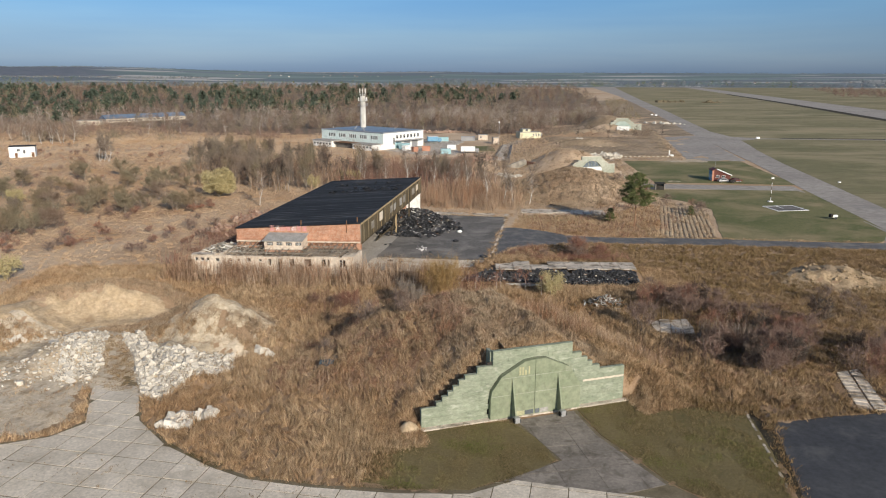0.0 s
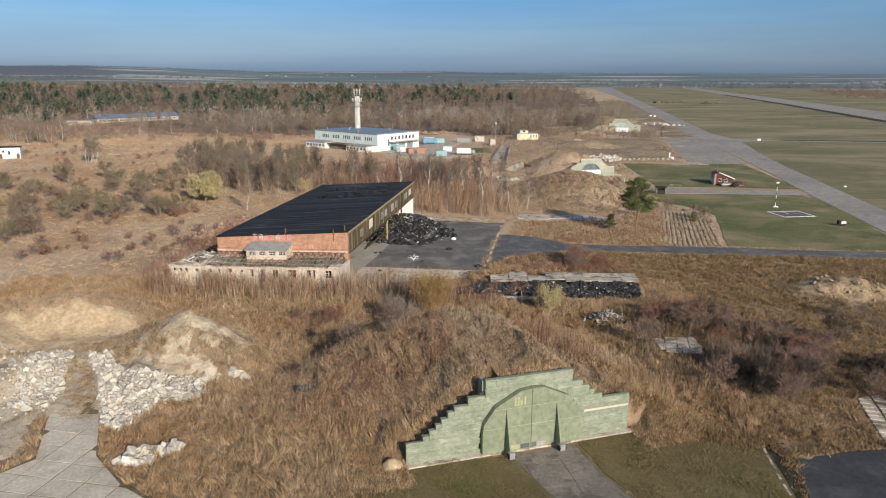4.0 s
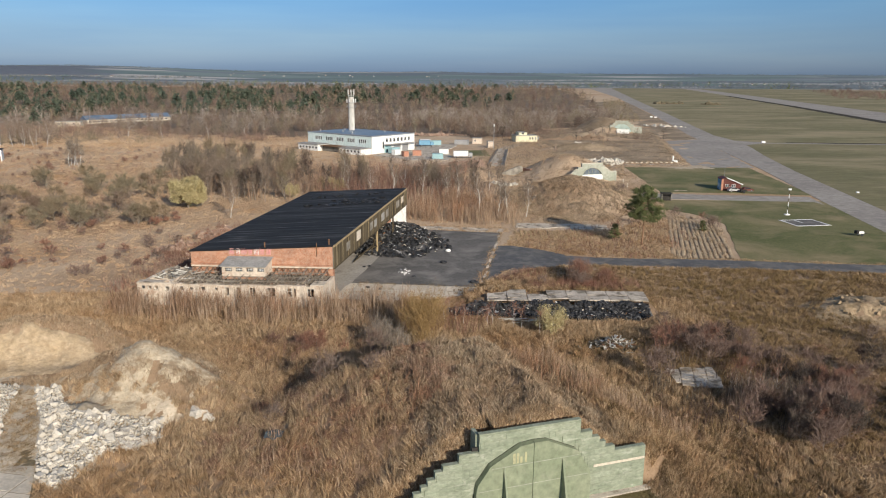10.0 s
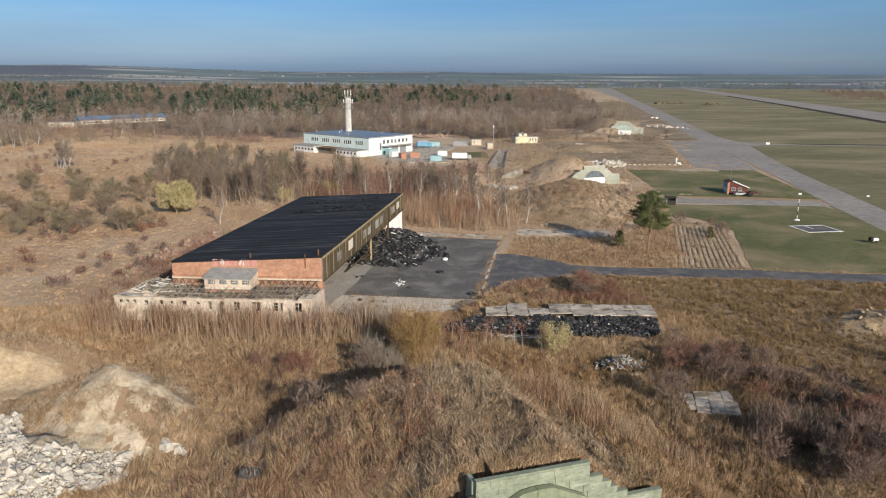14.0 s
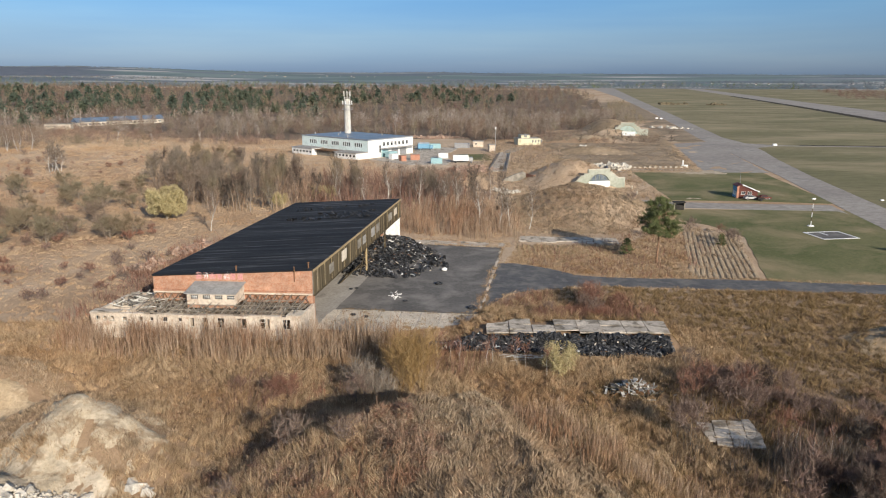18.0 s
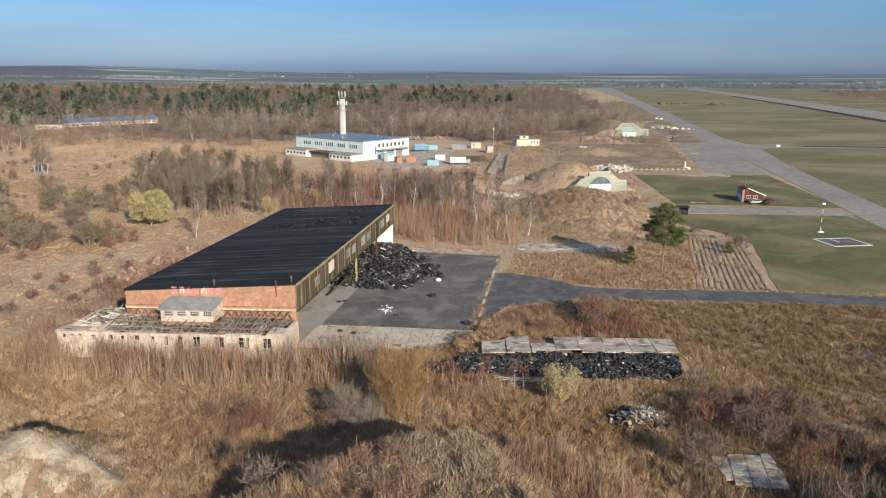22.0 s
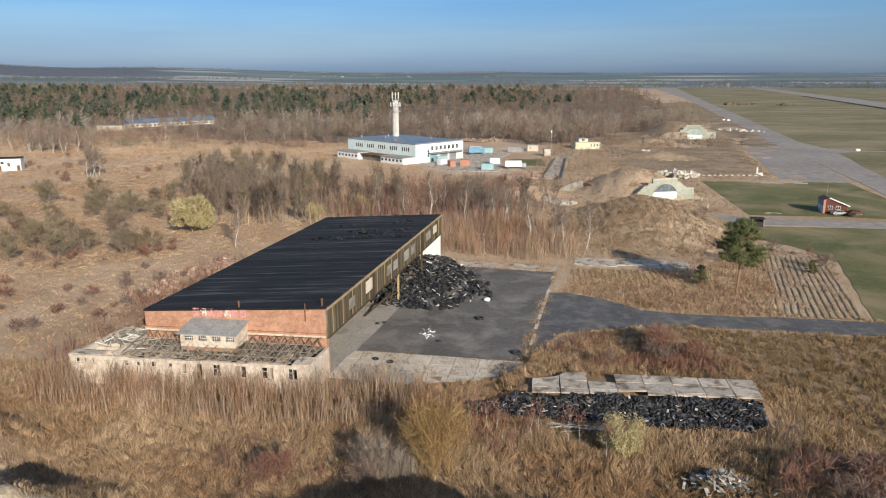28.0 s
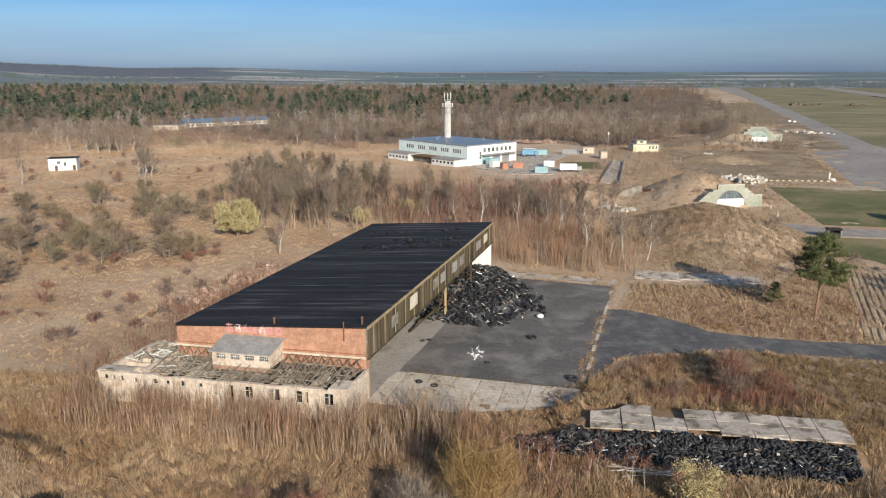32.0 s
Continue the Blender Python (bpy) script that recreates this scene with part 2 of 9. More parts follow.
M_RUST = surface("rusty_steel", (0.16, 0.09, 0.05), (0.25, 0.14, 0.08), 0.8, 5, 0.85, metal=0.2)
M_RED = surface("red_paint", (0.10, 0.032, 0.025), (0.145, 0.048, 0.036), 0.5, 3, 0.6, bump=0.05)
M_ORANGE = surface("orange_paint", (0.42, 0.20, 0.13), (0.48, 0.25, 0.17), 0.5, 3, 0.6, bump=0.05)
M_BLUE = surface("blue_paint", (0.14, 0.30, 0.44), (0.18, 0.36, 0.5), 0.5, 3, 0.6, bump=0.05)
M_TURQ = surface("turquoise_paint", (0.27, 0.43, 0.46), (0.33, 0.5, 0.53), 0.5, 3, 0.6, bump=0.05)
M_TILE = surface("red_roof_tiles", (0.20, 0.115, 0.09), (0.26, 0.16, 0.13), 0.4, 3, 0.85)
M_TOWER = surface("dirty_white_render", (0.54, 0.52, 0.47), (0.64, 0.62, 0.575), 0.2, 1.5, 0.88, stain=(0.40, 0.37, 0.32), stain_scale=0.25, stretch=(1, 1, 0.3))
M_PINK = surface("pink_spray_paint", (0.60, 0.27, 0.28), (0.68, 0.36, 0.36), 0.8, 4, 0.7)
M_YELLOW_MARK = surface("faded_yellow_paint", (0.40, 0.385, 0.23), (0.35, 0.345, 0.22), 0.8, 4, 0.8)
M_BLUE_GREY = surface("blue_grey_sheet", (0.07, 0.085, 0.095), (0.12, 0.135, 0.145), 0.6, 3, 0.5)
M_LAWN = surface("short_green_lawn", (0.11, 0.122, 0.045), (0.18, 0.17, 0.076), 0.06, 1.3, 0.95, bump=0.6, dist=0.08, stain=(0.30, 0.24, 0.135), stain_scale=0.045, stain_at=(0.46, 0.66))
M_LAWN_OLIVE = surface("mossy_olive_grass", (0.15, 0.122, 0.055), (0.215, 0.17, 0.085), 0.12, 2.6, 0.95, bump=1.0, dist=0.2, stain=(0.115, 0.122, 0.042), stain_scale=0.1, stain_at=(0.57, 0.72))
M_AIRFIELD = surface("airfield_grass", (0.17, 0.158, 0.078), (0.25, 0.215, 0.12), 0.018, 0.3, 0.95, bump=0.5, dist=0.25, stain=(0.36, 0.295, 0.18), stain_scale=0.022, stain_at=(0.46, 0.68), stretch=(0.5, 1.1, 1))


def brick_mat():
    m, nt, b = node_mat("red_brickwork")
    tc = nt.nodes.new("ShaderNodeTexCoord")
    mp = nt.nodes.new("ShaderNodeMapping")
    mp.inputs["Rotation"].default_value = (radians(90), 0, 0)
    nt.links.new(tc.outputs["Object"], mp.inputs[0])
    br = nt.nodes.new("ShaderNodeTexBrick")
    br.inputs["Scale"].default_value = 1.0
    br.inputs["Brick Width"].default_value = 0.26
    br.inputs["Row Height"].default_value = 0.08
    br.inputs["Mortar Size"].default_value = 0.012
    br.inputs["Color1"].default_value = (0.43, 0.19, 0.108, 1)
    br.inputs["Color2"].default_value = (0.355, 0.145, 0.083, 1)
    br.inputs["Mortar"].default_value = (0.44, 0.32, 0.235, 1)
    nt.links.new(mp.outputs[0], br.inputs["Vector"])
    n = noise_node(nt, tc.outputs["Object"], 0.5, 8, 0.7)
    r = ramp_node(nt, [(0.3, (0.74, 0.74, 0.76)), (0.7, (1.2, 1.18, 1.14))])
    nt.links.new(n.outputs["Fac"], r.inputs[0])
    worn = noise_node(nt, tc.outputs["Object"], 1.7, 8, 0.75)
    r2 = ramp_node(nt, [(0.46, (0, 0, 0)), (0.62, (0.9, 0.9, 0.9))])
    nt.links.new(worn.outputs["Fac"], r2.inputs[0])
    aged = mix_node(nt, r2.outputs[0], br.outputs["Color"], (0.52, 0.325, 0.23))
    nt.links.new(mix_node(nt, 1.0, aged, r.outputs[0], "MULTIPLY"), b.inputs["Base Color"])
    b.inputs["Roughness"].default_value = 0.92
    b.inputs["Specular IOR Level"].default_value = 0.2
    return m


M_BRICK = brick_mat()


def ground_mat():
    """Dry meadow near by; ploughed, sown and fallow fields far out on the plain, with haze painted in."""
    m, nt, b = node_mat("dry_meadow_soil")
    g = nt.nodes.new("ShaderNodeNewGeometry")
    pos = g.outputs["Position"]
    n1, n2, n3 = noise_node(nt, pos, 0.045, 6, 0.65), noise_node(nt, pos, 0.9, 8, 0.75), noise_node(nt, pos, 0.012, 4)
    r1 = ramp_node(nt, [(0.3, (0.475, 0.352, 0.243)), (0.5, (0.56, 0.427, 0.3)), (0.68, (0.635, 0.497, 0.36))])
    nt.links.new(n1.outputs["Fac"], r1.inputs[0])
    r2 = ramp_node(nt, [(0.3, (0.78, 0.76, 0.74)), (0.7, (1.15, 1.15, 1.15))])
    nt.links.new(n2.outputs["Fac"], r2.inputs[0])
    near = mix_node(nt, 1.0, r1.outputs[0], r2.outputs[0], "MULTIPLY")
    r3 = ramp_node(nt, [(0.45, (1, 1, 1)), (0.62, (0.82, 0.74, 0.66))])
    nt.links.new(n3.outputs["Fac"], r3.inputs[0])
    near = mix_node(nt, 1.0, near, r3.outputs[0], "MULTIPLY")
    # the lower ground south of the road is multiplied to a darker brown
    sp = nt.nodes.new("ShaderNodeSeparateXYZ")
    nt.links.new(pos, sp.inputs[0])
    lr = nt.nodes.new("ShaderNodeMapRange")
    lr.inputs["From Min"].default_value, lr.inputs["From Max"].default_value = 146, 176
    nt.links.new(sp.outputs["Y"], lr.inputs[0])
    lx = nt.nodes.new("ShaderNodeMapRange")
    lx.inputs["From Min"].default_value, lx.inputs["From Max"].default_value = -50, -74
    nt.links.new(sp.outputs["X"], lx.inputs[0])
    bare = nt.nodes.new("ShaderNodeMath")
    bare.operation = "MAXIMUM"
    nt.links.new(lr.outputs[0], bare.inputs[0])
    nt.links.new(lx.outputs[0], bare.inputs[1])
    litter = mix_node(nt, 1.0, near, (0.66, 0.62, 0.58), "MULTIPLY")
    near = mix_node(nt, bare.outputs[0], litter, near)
    mp = nt.nodes.new("ShaderNodeMapping")
    mp.inputs["Scale"].default_value = (0.0022, 0.006, 0.0)
    nt.links.new(pos, mp.inputs[0])
    vo = nt.nodes.new("ShaderNodeTexVoronoi")
    vo.inputs["Scale"].default_value = 1.0
    nt.links.new(mp.outputs[0], vo.inputs["Vector"])
    sep = nt.nodes.new("ShaderNodeSeparateColor")
    nt.links.new(vo.outputs["Color"], sep.inputs[0])
    # distance haze is put into the far fields' blue-grey colours
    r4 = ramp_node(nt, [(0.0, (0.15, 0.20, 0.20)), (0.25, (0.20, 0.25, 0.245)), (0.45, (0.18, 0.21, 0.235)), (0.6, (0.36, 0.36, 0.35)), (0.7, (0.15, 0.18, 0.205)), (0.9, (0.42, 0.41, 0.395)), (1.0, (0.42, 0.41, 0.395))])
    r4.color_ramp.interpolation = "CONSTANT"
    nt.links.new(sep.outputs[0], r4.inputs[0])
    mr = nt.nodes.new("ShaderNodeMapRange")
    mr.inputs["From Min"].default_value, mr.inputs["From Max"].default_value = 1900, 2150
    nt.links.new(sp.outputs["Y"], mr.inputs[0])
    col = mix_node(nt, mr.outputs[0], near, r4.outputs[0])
    # the wooded hill on the plain's left rim, haze painted into its blue-grey
    lean_ = nt.nodes.new("ShaderNodeMath")
    lean_.operation = "MULTIPLY_ADD"
    lean_.inputs[1].default_value = 0.43
    nt.links.new(sp.outputs["Y"], lean_.inputs[0])
    nt.links.new(sp.outputs["X"], lean_.inputs[2])
    m1, m2 = nt.nodes.new("ShaderNodeMapRange"), nt.nodes.new("ShaderNodeMapRange")
    m1.inputs["From Min"].default_value, m1.inputs["From Max"].default_value = 120, -120
    m2.inputs["From Min"].default_value, m2.inputs["From Max"].default_value = 2720, 2800
    nt.links.new(lean_.outputs[0], m1.inputs[0])
    nt.links.new(sp.outputs["Y"], m2.inputs[0])
    both = nt.nodes.new("ShaderNodeMath")
    both.operation = "MULTIPLY"
    nt.links.new(m1.outputs[0], both.inputs[0])
    nt.links.new(m2.outputs[0], both.inputs[1])
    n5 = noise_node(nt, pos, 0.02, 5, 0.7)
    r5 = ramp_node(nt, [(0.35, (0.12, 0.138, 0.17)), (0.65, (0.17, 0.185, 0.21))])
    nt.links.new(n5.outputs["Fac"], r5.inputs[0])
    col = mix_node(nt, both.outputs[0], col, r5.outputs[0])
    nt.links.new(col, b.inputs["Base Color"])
    b.inputs["Roughness"].default_value = 0.97
    b.inputs["Specular IOR Level"].default_value = 0.1
    bp = nt.nodes.new("ShaderNodeBump")
    bp.inputs["Strength"].default_value, bp.inputs["Distance"].default_value = 0.9, 0.3
    nt.links.new(n2.outputs["Fac"], bp.inputs["Height"])
    nt.links.new(bp.outputs[0], b.inputs["Normal"])
    return m


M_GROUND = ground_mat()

# ---- building helpers
from mathutils.geometry import tessellate_polygon


def thing(name, m, label, category, group="", kind=""):
    """An empty at a thing's base, which its parts hang on."""
    ob = new(name)
    ob.empty_display_size = 0.5
    ob.matrix_world = m
    return tagged(ob, label, category, group, kind)


def part(name, bm, material, parent, label=""):
    me = bpy.data.meshes.new(name)
    bm.to_mesh(me)
    bm.free()
    me.materials.append(material)
    ob = new(name, me)
    ob.parent = parent
    return tagged(ob, label)


def piece(name, me, parent, m):
    ob = new(name, me)
    ob.parent = parent
    ob.matrix_local = m
    return ob


def solid(name, bm, material, label="", category="", group="", kind="", smooth=False):
    me = bpy.data.meshes.new(name)
    bm.to_mesh(me)
    bm.free()
    me.materials.append(material)
    if smooth:
        me.shade_smooth()
    return tagged(new(name, me), label, category, group, kind)


def mesh_of(name, verts, faces, material, smooth=False):
    """A mesh from arrays; faces all have the same number of corners."""
    verts, faces = np.asarray(verts, np.float32), np.asarray(faces, np.int32)
    me = bpy.data.meshes.new(name)
    k = faces.shape[1]
    me.vertices.add(len(verts))
    me.vertices.foreach_set("co", verts.ravel())
    me.loops.add(faces.size)
    me.loops.foreach_set("vertex_index", faces.ravel())
    me.polygons.add(len(faces))
    me.polygons.foreach_set("loop_start", np.arange(0, faces.size, k, dtype=np.int32))
    me.update(calc_edges=True)
    me.materials.append(material)
    if smooth:
        me.shade_smooth()
    return me


def box(bm, x0, x1, y0, y1, z0, z1, bevel=0.0):
    r = bmesh.ops.create_cube(bm, size=1.0, matrix=Matrix.LocRotScale(((x0 + x1) / 2, (y0 + y1) / 2, (z0 + z1) / 2), None, (x1 - x0, y1 - y0, z1 - z0)))
    if bevel:
        es = list({e for v in r["verts"] for e in v.link_edges})
        bmesh.ops.bevel(bm, geom=es, offset=bevel, segments=1, affect="EDGES")
    return bm


def boxes(*dims, bevel=0.0):
    bm = bmesh.new()
    for d in dims:
        box(bm, *d, bevel=bevel)
    return bm


def prism(bm, outline, z0, z1):
    """A flat outline (x, y) drawn up from z0 to z1."""
    lo = [bm.verts.new((x, y, z0)) for x, y in outline]
    hi = [bm.verts.new((x, y, z1)) for x, y in outline]
    n = len(lo)
    bm.faces.new(hi)
    bm.faces.new(lo[::-1])
    for i in range(n):
        bm.faces.new((lo[i], lo[(i + 1) % n], hi[(i + 1) % n], hi[i]))
    bmesh.ops.recalc_face_normals(bm, faces=bm.faces)
    return bm


def slab_xz(bm, outline, y0, y1):
    """An upright outline (x, z) with a thickness from y0 to y1."""
    a = [bm.verts.new((x, y0, z)) for x, z in outline]
    c = [bm.verts.new((x, y1, z)) for x, z in outline]
    n = len(a)
    bm.faces.new(a)
    bm.faces.new(c[::-1])
    for i in range(n):
        bm.faces.new((a[i], c[i], c[(i + 1) % n], a[(i + 1) % n]))
    bmesh.ops.recalc_face_normals(bm, faces=bm.faces)
    return bm


def beam(bm, p, q, w, d=None):
    """A square bar from p to q."""
    p, q = Vector(p), Vector(q)
    ax = q - p
    rot = ax.to_track_quat("Z", "Y")
    bmesh.ops.create_cube(bm, size=1.0, matrix=Matrix.LocRotScale((p + q) / 2, rot, (w, d or w, ax.length)))
    return bm


def tube(bm, p, q, r0, r1, n=8):
    p, q = Vector(p), Vector(q)
    ax = q - p
    bmesh.ops.create_cone(bm, cap_ends=True, segments=n, radius1=r0, radius2=r1, depth=ax.length, matrix=Matrix.LocRotScale((p + q) / 2, ax.to_track_quat("Z", "Y"), None))
    return bm


rng = np.random.default_rng(7)


def inside(px, py, poly):
    """Which of the points lie in the polygon."""
    hit = np.zeros(px.shape, bool)
    n = len(poly)
    for i in range(n):
        (x0, y0), (x1, y1) = poly[i], poly[(i + 1) % n]
        if y0 == y1:
            continue
        hit ^= ((y0 > py) != (y1 > py)) & (px < (x1 - x0) * (py - y0) / (y1 - y0) + x0)
    return hit


def smooth(a, b, v):
    t = np.clip((v - a) / (b - a), 0, 1)
    return t * t * (3 - 2 * t)


# ---- the lie of the land
SH_O, SH_D, SH_N = np.array([4.63, 71.14]), np.array([0.952, 0.305]), np.array([-0.305, 0.952])
SH_ANGLE = math.degrees(math.atan2(0.305, 0.952))
HAS_PHASE = rng.uniform(0, 6.28, (24, 3))


def waves(x, y, size, n0):
    """Uneven ground of a given size, between about -1 and 1."""
    s = 0
    for a, b, c in HAS_PHASE[n0:n0 + 6]:
        s = s + np.sin((x * math.cos(a) + y * math.sin(a)) * 6.28 / (size * (0.6 + 0.15 * b)) + c)
    return s / 3


def mound(x, y, cx, cy, ax, ay, half_long, half_wide, height, sharp=2.0):
    """A long earth bank about (cx, cy), whose length runs along (ax, ay)."""
    dx, dy = x - cx, y - cy
    a, b = dx * ax + dy * ay, -dx * ay + dy * ax
    r = (np.abs(a / half_long) ** sharp + np.abs(b / half_wide) ** sharp) ** (1 / sharp)
    return height * (1 - smooth(0.08, 1.0, r))


def land(x, y):
    """Height of the ground."""
    x, y = np.asarray(x, float), np.asarray(y, float)
    # earth cover of the nearest shelter, ending at its front wall
    u, v = (x - SH_O[0]) * SH_D[0] + (y - SH_O[1]) * SH_D[1], (x - SH_O[0]) * SH_N[0] + (y - SH_O[1]) * SH_N[1]
    left_foot = -13.5 - 9.0 * smooth(4, 17, v)
    across = np.where(u < 5, smooth(0, 1, (u - left_foot) / (1.8 - left_foot)), np.where(u < 12.5, 1 - 0.47 * smooth(8.5, 14.5, u), 1 - 0.47 * smooth(8.5, 14.5, u)) * (1 - smooth(15, 30, u)))
    back = 1 - smooth(22.5, 32.5, v)
    along = smooth(0.55, 1.7, v) * back
    along = np.where(u < 2, smooth(0.55, 3.2, v) * back, along)
    left_spill = smooth(-5, 3, v) * back
    h = 8.3 * across * np.maximum(along, left_spill * np.maximum(smooth(17.8, 22.5, u), smooth(8.8, 13.0, -u)))
    # quarried sand mounds with the lane between them
    ridge = mound(x, y, -57, 113.5, 0.97, 0.22, 19, 9, 4.6) + mound(x, y, -69, 100, 0.25, 0.97, 18, 10, 3.6)
    pr = ((np.abs(((x + 35.0) * 0.92 - (y - 99.4) * 0.38) / 15.5) ** 1.6 + np.abs(((x + 35.0) * 0.38 + (y - 99.4) * 0.92) / 10.5) ** 1.6)) ** 0.625
    pile = 6.7 * np.clip(1 - pr, 0, 1) ** 1.1
    h = np.maximum(h, np.maximum(ridge, pile))
    h = np.maximum(h, mound(x, y, -54, 92, 0.2, 1, 11, 6, 1.8))
    h = np.maximum(h, mound(x, y, -38.5, 88, 0.6, -0.8, 13, 6, 1.8))
    # grassed banks of the other shelters along the taxiway
    h = np.maximum(h, mound(x, y, 47, 243, -0.305, 0.952, 34, 25, 7.2, 2.2))
    h = np.maximum(h, mound(x, y, 54, 302, -0.305, 0.952, 26, 21, 8.0, 2.4) * smooth(0.3, 1.4, -(x - 56) * 0.305 + (y - 283.5) * 0.952))
    h = np.maximum(h, mound(x, y, 122, 538, 0.35, -0.93, 32, 22, 9.0, 2.2) * (1 - smooth(-1.2, -0.2, (x - 132) * 0.2 - (y - 517.5) * 0.98)))
    h = np.maximum(h, mound(x, y, 100, 470, 1, 0.05, 42, 9, 3.6) + mound(x, y, 82, 405, 1, -0.1, 30, 9, 3.2))
    h = np.maximum(h, mound(x, y, 15, 290, 0.8, 0.6, 22, 10, 3.5))
    # bank that carries the slab strip
    h = np.maximum(h, 1.3 * smooth(4, 9, x) * (1 - smooth(37.9, 39.2, x)) * smooth(128.6, 131.8, y + 0.04 * (x - 22)) * (1 - smooth(137.5, 150, y)))
    # sand heap out in the marsh
    h = np.maximum(h, mound(x, y, 75, 130, 0.9, -0.3, 13, 8, 2.6) + 0 * x)
    # the plain lifts to wooded hills far out
    r = np.hypot(x, y)
    far = 37.0 * smooth(2300, 4500, r)
    w = x / np.maximum(y, 1.0)
    far = far + smooth(2700, 4300, r) * np.where(y > 0, 21 * smooth(-0.2, -0.42, w) * (1 + 0.10 * np.sin(w * 37)) + 26 * smooth(-0.56, -0.78, w) + 5 * np.exp(-((w - 0.0) / 0.05) ** 2), 25)
    h = h + far
    rough_ = smooth(0.15, 1.5, h) * 0.35 + 0.10
    return h + np.where(r < 700, rough_ * waves(x, y, 7.0, 0) * 0.6 + 0.5 * rough_ * waves(x, y, 2.7, 6), 0)


# ---- paved outlines
APRON = [(-90, 52), (-62, 62.5), (-49, 65.4), (-44.5, 67.3), (-42.4, 70.8), (-45.6, 79.4), (-47, 92), (-43.5, 93), (-39.2, 79.4), (-35.9, 70.7), (-30.8, 65.3), (-24.5, 60.6), (-20.5, 58.4), (-14.1, 57), (-5.8, 55.9),
         (1.3, 55.9), (5.9, 58.2), (10.9, 61.5), (9.1, 65.1), (6.8, 70.7), (14.9, 73.4), (16.3, 67.1), (21.2, 56.6), (24, 53.5), (31, 49), (60, 40), (60, -40), (-90, -40)]
PAD_RIGHT = [(37, 69.7), (44, 71.5), (51.7, 72.5), (85, 75), (85, 41), (60, 41), (31.5, 50), (32.9, 54.3)]
TARMAC = [(-14.8, 148.6), (9.6, 145.5), (17.9, 194.6), (-0.7, 198.3), (-5.6, 199)]
ROAD_S = [(9.8, 145.6), (12.2, 151.4), (15.6, 157.9), (22.8, 160.4), (32.3, 163), (45, 161.8), (56.7, 160.6), (82.1, 157.9), (104, 155), (117, 153.5), (117, 161.5), (104, 162.6), (85.8, 164.1), (59.6, 167.8), (44, 168.5), (36, 169.3), (30.7, 170.8), (25.2, 176.7), (19, 180.5), (15.6, 180)]
HANGAR = [(-43.5, 141), (-17, 139), (-6, 208), (-32.5, 209.5)]
ANNEX = [(-51, 134), (-17, 132), (-16.5, 140), (-43, 142), (-44, 146), (-49, 146)]
LAWN_L = [(-6.4, 67.0), (-3.2, 68.2), (6.8, 70.5), (10.6, 61.7), (5.9, 58.4), (1.3, 56.1), (-4, 56.2), (-9.2, 57.6), (-9, 62)]
LAWN_R = [(15.1, 73.2), (21.5, 77), (27.6, 75), (34.7, 71.9), (34, 63), (31.8, 54.3), (29, 51.5), (24.2, 54), (21.4, 56.9), (16.6, 67.1)]


def taxi_x(y):
    return 137 + 0.187 * (y - 216)


GREEN1 = [(84, 331), (138, 331), (129, 256), (100, 261), (79, 262)]
GREEN2 = [(72, 246), (128, 244), (120, 195), (114, 172), (104, 163.2), (67.7, 166.5), (80, 207), (76, 222), (70, 230)]


def sheet(name, outline, z, material, label, category, ragged=0.0, step=2.0):
    """A laid surface with a slightly uneven edge, following the ground."""
    pts = []
    n = len(outline)
    for i in range(n):
        a, c = np.array(outline[i], float), np.array(outline[(i + 1) % n], float)
        k = max(1, int(np.linalg.norm(c - a) / step)) if ragged else 1
        for j in range(k):
            p = a + (c - a) * j / k
            nv = np.array([c[1] - a[1], a[0] - c[0]]) / (np.linalg.norm(c - a) + 1e-9)
            pts.append(p + nv * (waves(p[0], p[1], 9.0, 3) * ragged * 1.1 if j or k > 1 else 0))
    bm = bmesh.new()
    tris = tessellate_polygon([[Vector((p[0], p[1], 0)) for p in pts]])
    hi = [bm.verts.new((p[0], p[1], z)) for p in pts]
    lo = [bm.verts.new((p[0], p[1], z - 0.5)) for p in pts]
    for t in tris:
        k = [hi[i] for i in t]
        n_ = (k[1].co - k[0].co).cross(k[2].co - k[0].co)
        if abs(n_.z) > 1e-9:
            bm.faces.new(k if n_.z > 0 else k[::-1])
    for i in range(len(pts)):
        j = (i + 1) % len(pts)
        bm.faces.new((lo[i], lo[j], hi[j], hi[i]))
    return solid(name, bm, material, label, category, kind="structure")


# ---- ground: one sheet to the horizon
def axis(lo, hi, fine_lo, fine_hi, step, grow):
    mid = list(np.arange(fine_lo, fine_hi, step))
    out, s, v = [], step, mid[-1]
    while v < hi:
        s *= grow
        v += s
        out.append(min(v, hi))
    pre, s, v = [], step, mid[0]
    while v > lo:
        s *= grow
        v -= s
        pre.append(max(v, lo))
    return np.array(pre[::-1] + mid + out)


gx, gy = axis(-4700, 4700, -92, 100, 1.1, 1.13), axis(-900, 4750, 46, 262, 1.1, 1.045)
GX, GY = np.meshgrid(gx, gy)
GZ = land(GX, GY)
PAVED = [APRON, PAD_RIGHT, TARMAC, ROAD_S, HANGAR, ANNEX, LAWN_L, LAWN_R, GREEN1, GREEN2, [(-17, 139), (10, 140), (10, 146), (-14, 149), (-5, 200), (-7, 200)]]
flat = np.zeros(GX.shape, bool)
for poly in PAVED:
    flat |= inside(GX, GY, poly)
flat |= (GX > taxi_x(GY) - 22) & (np.hypot(GX, GY) < 2200)
flat |= (GX > 60) & (GY > 160) & (GY < 262) & (GX < 140)
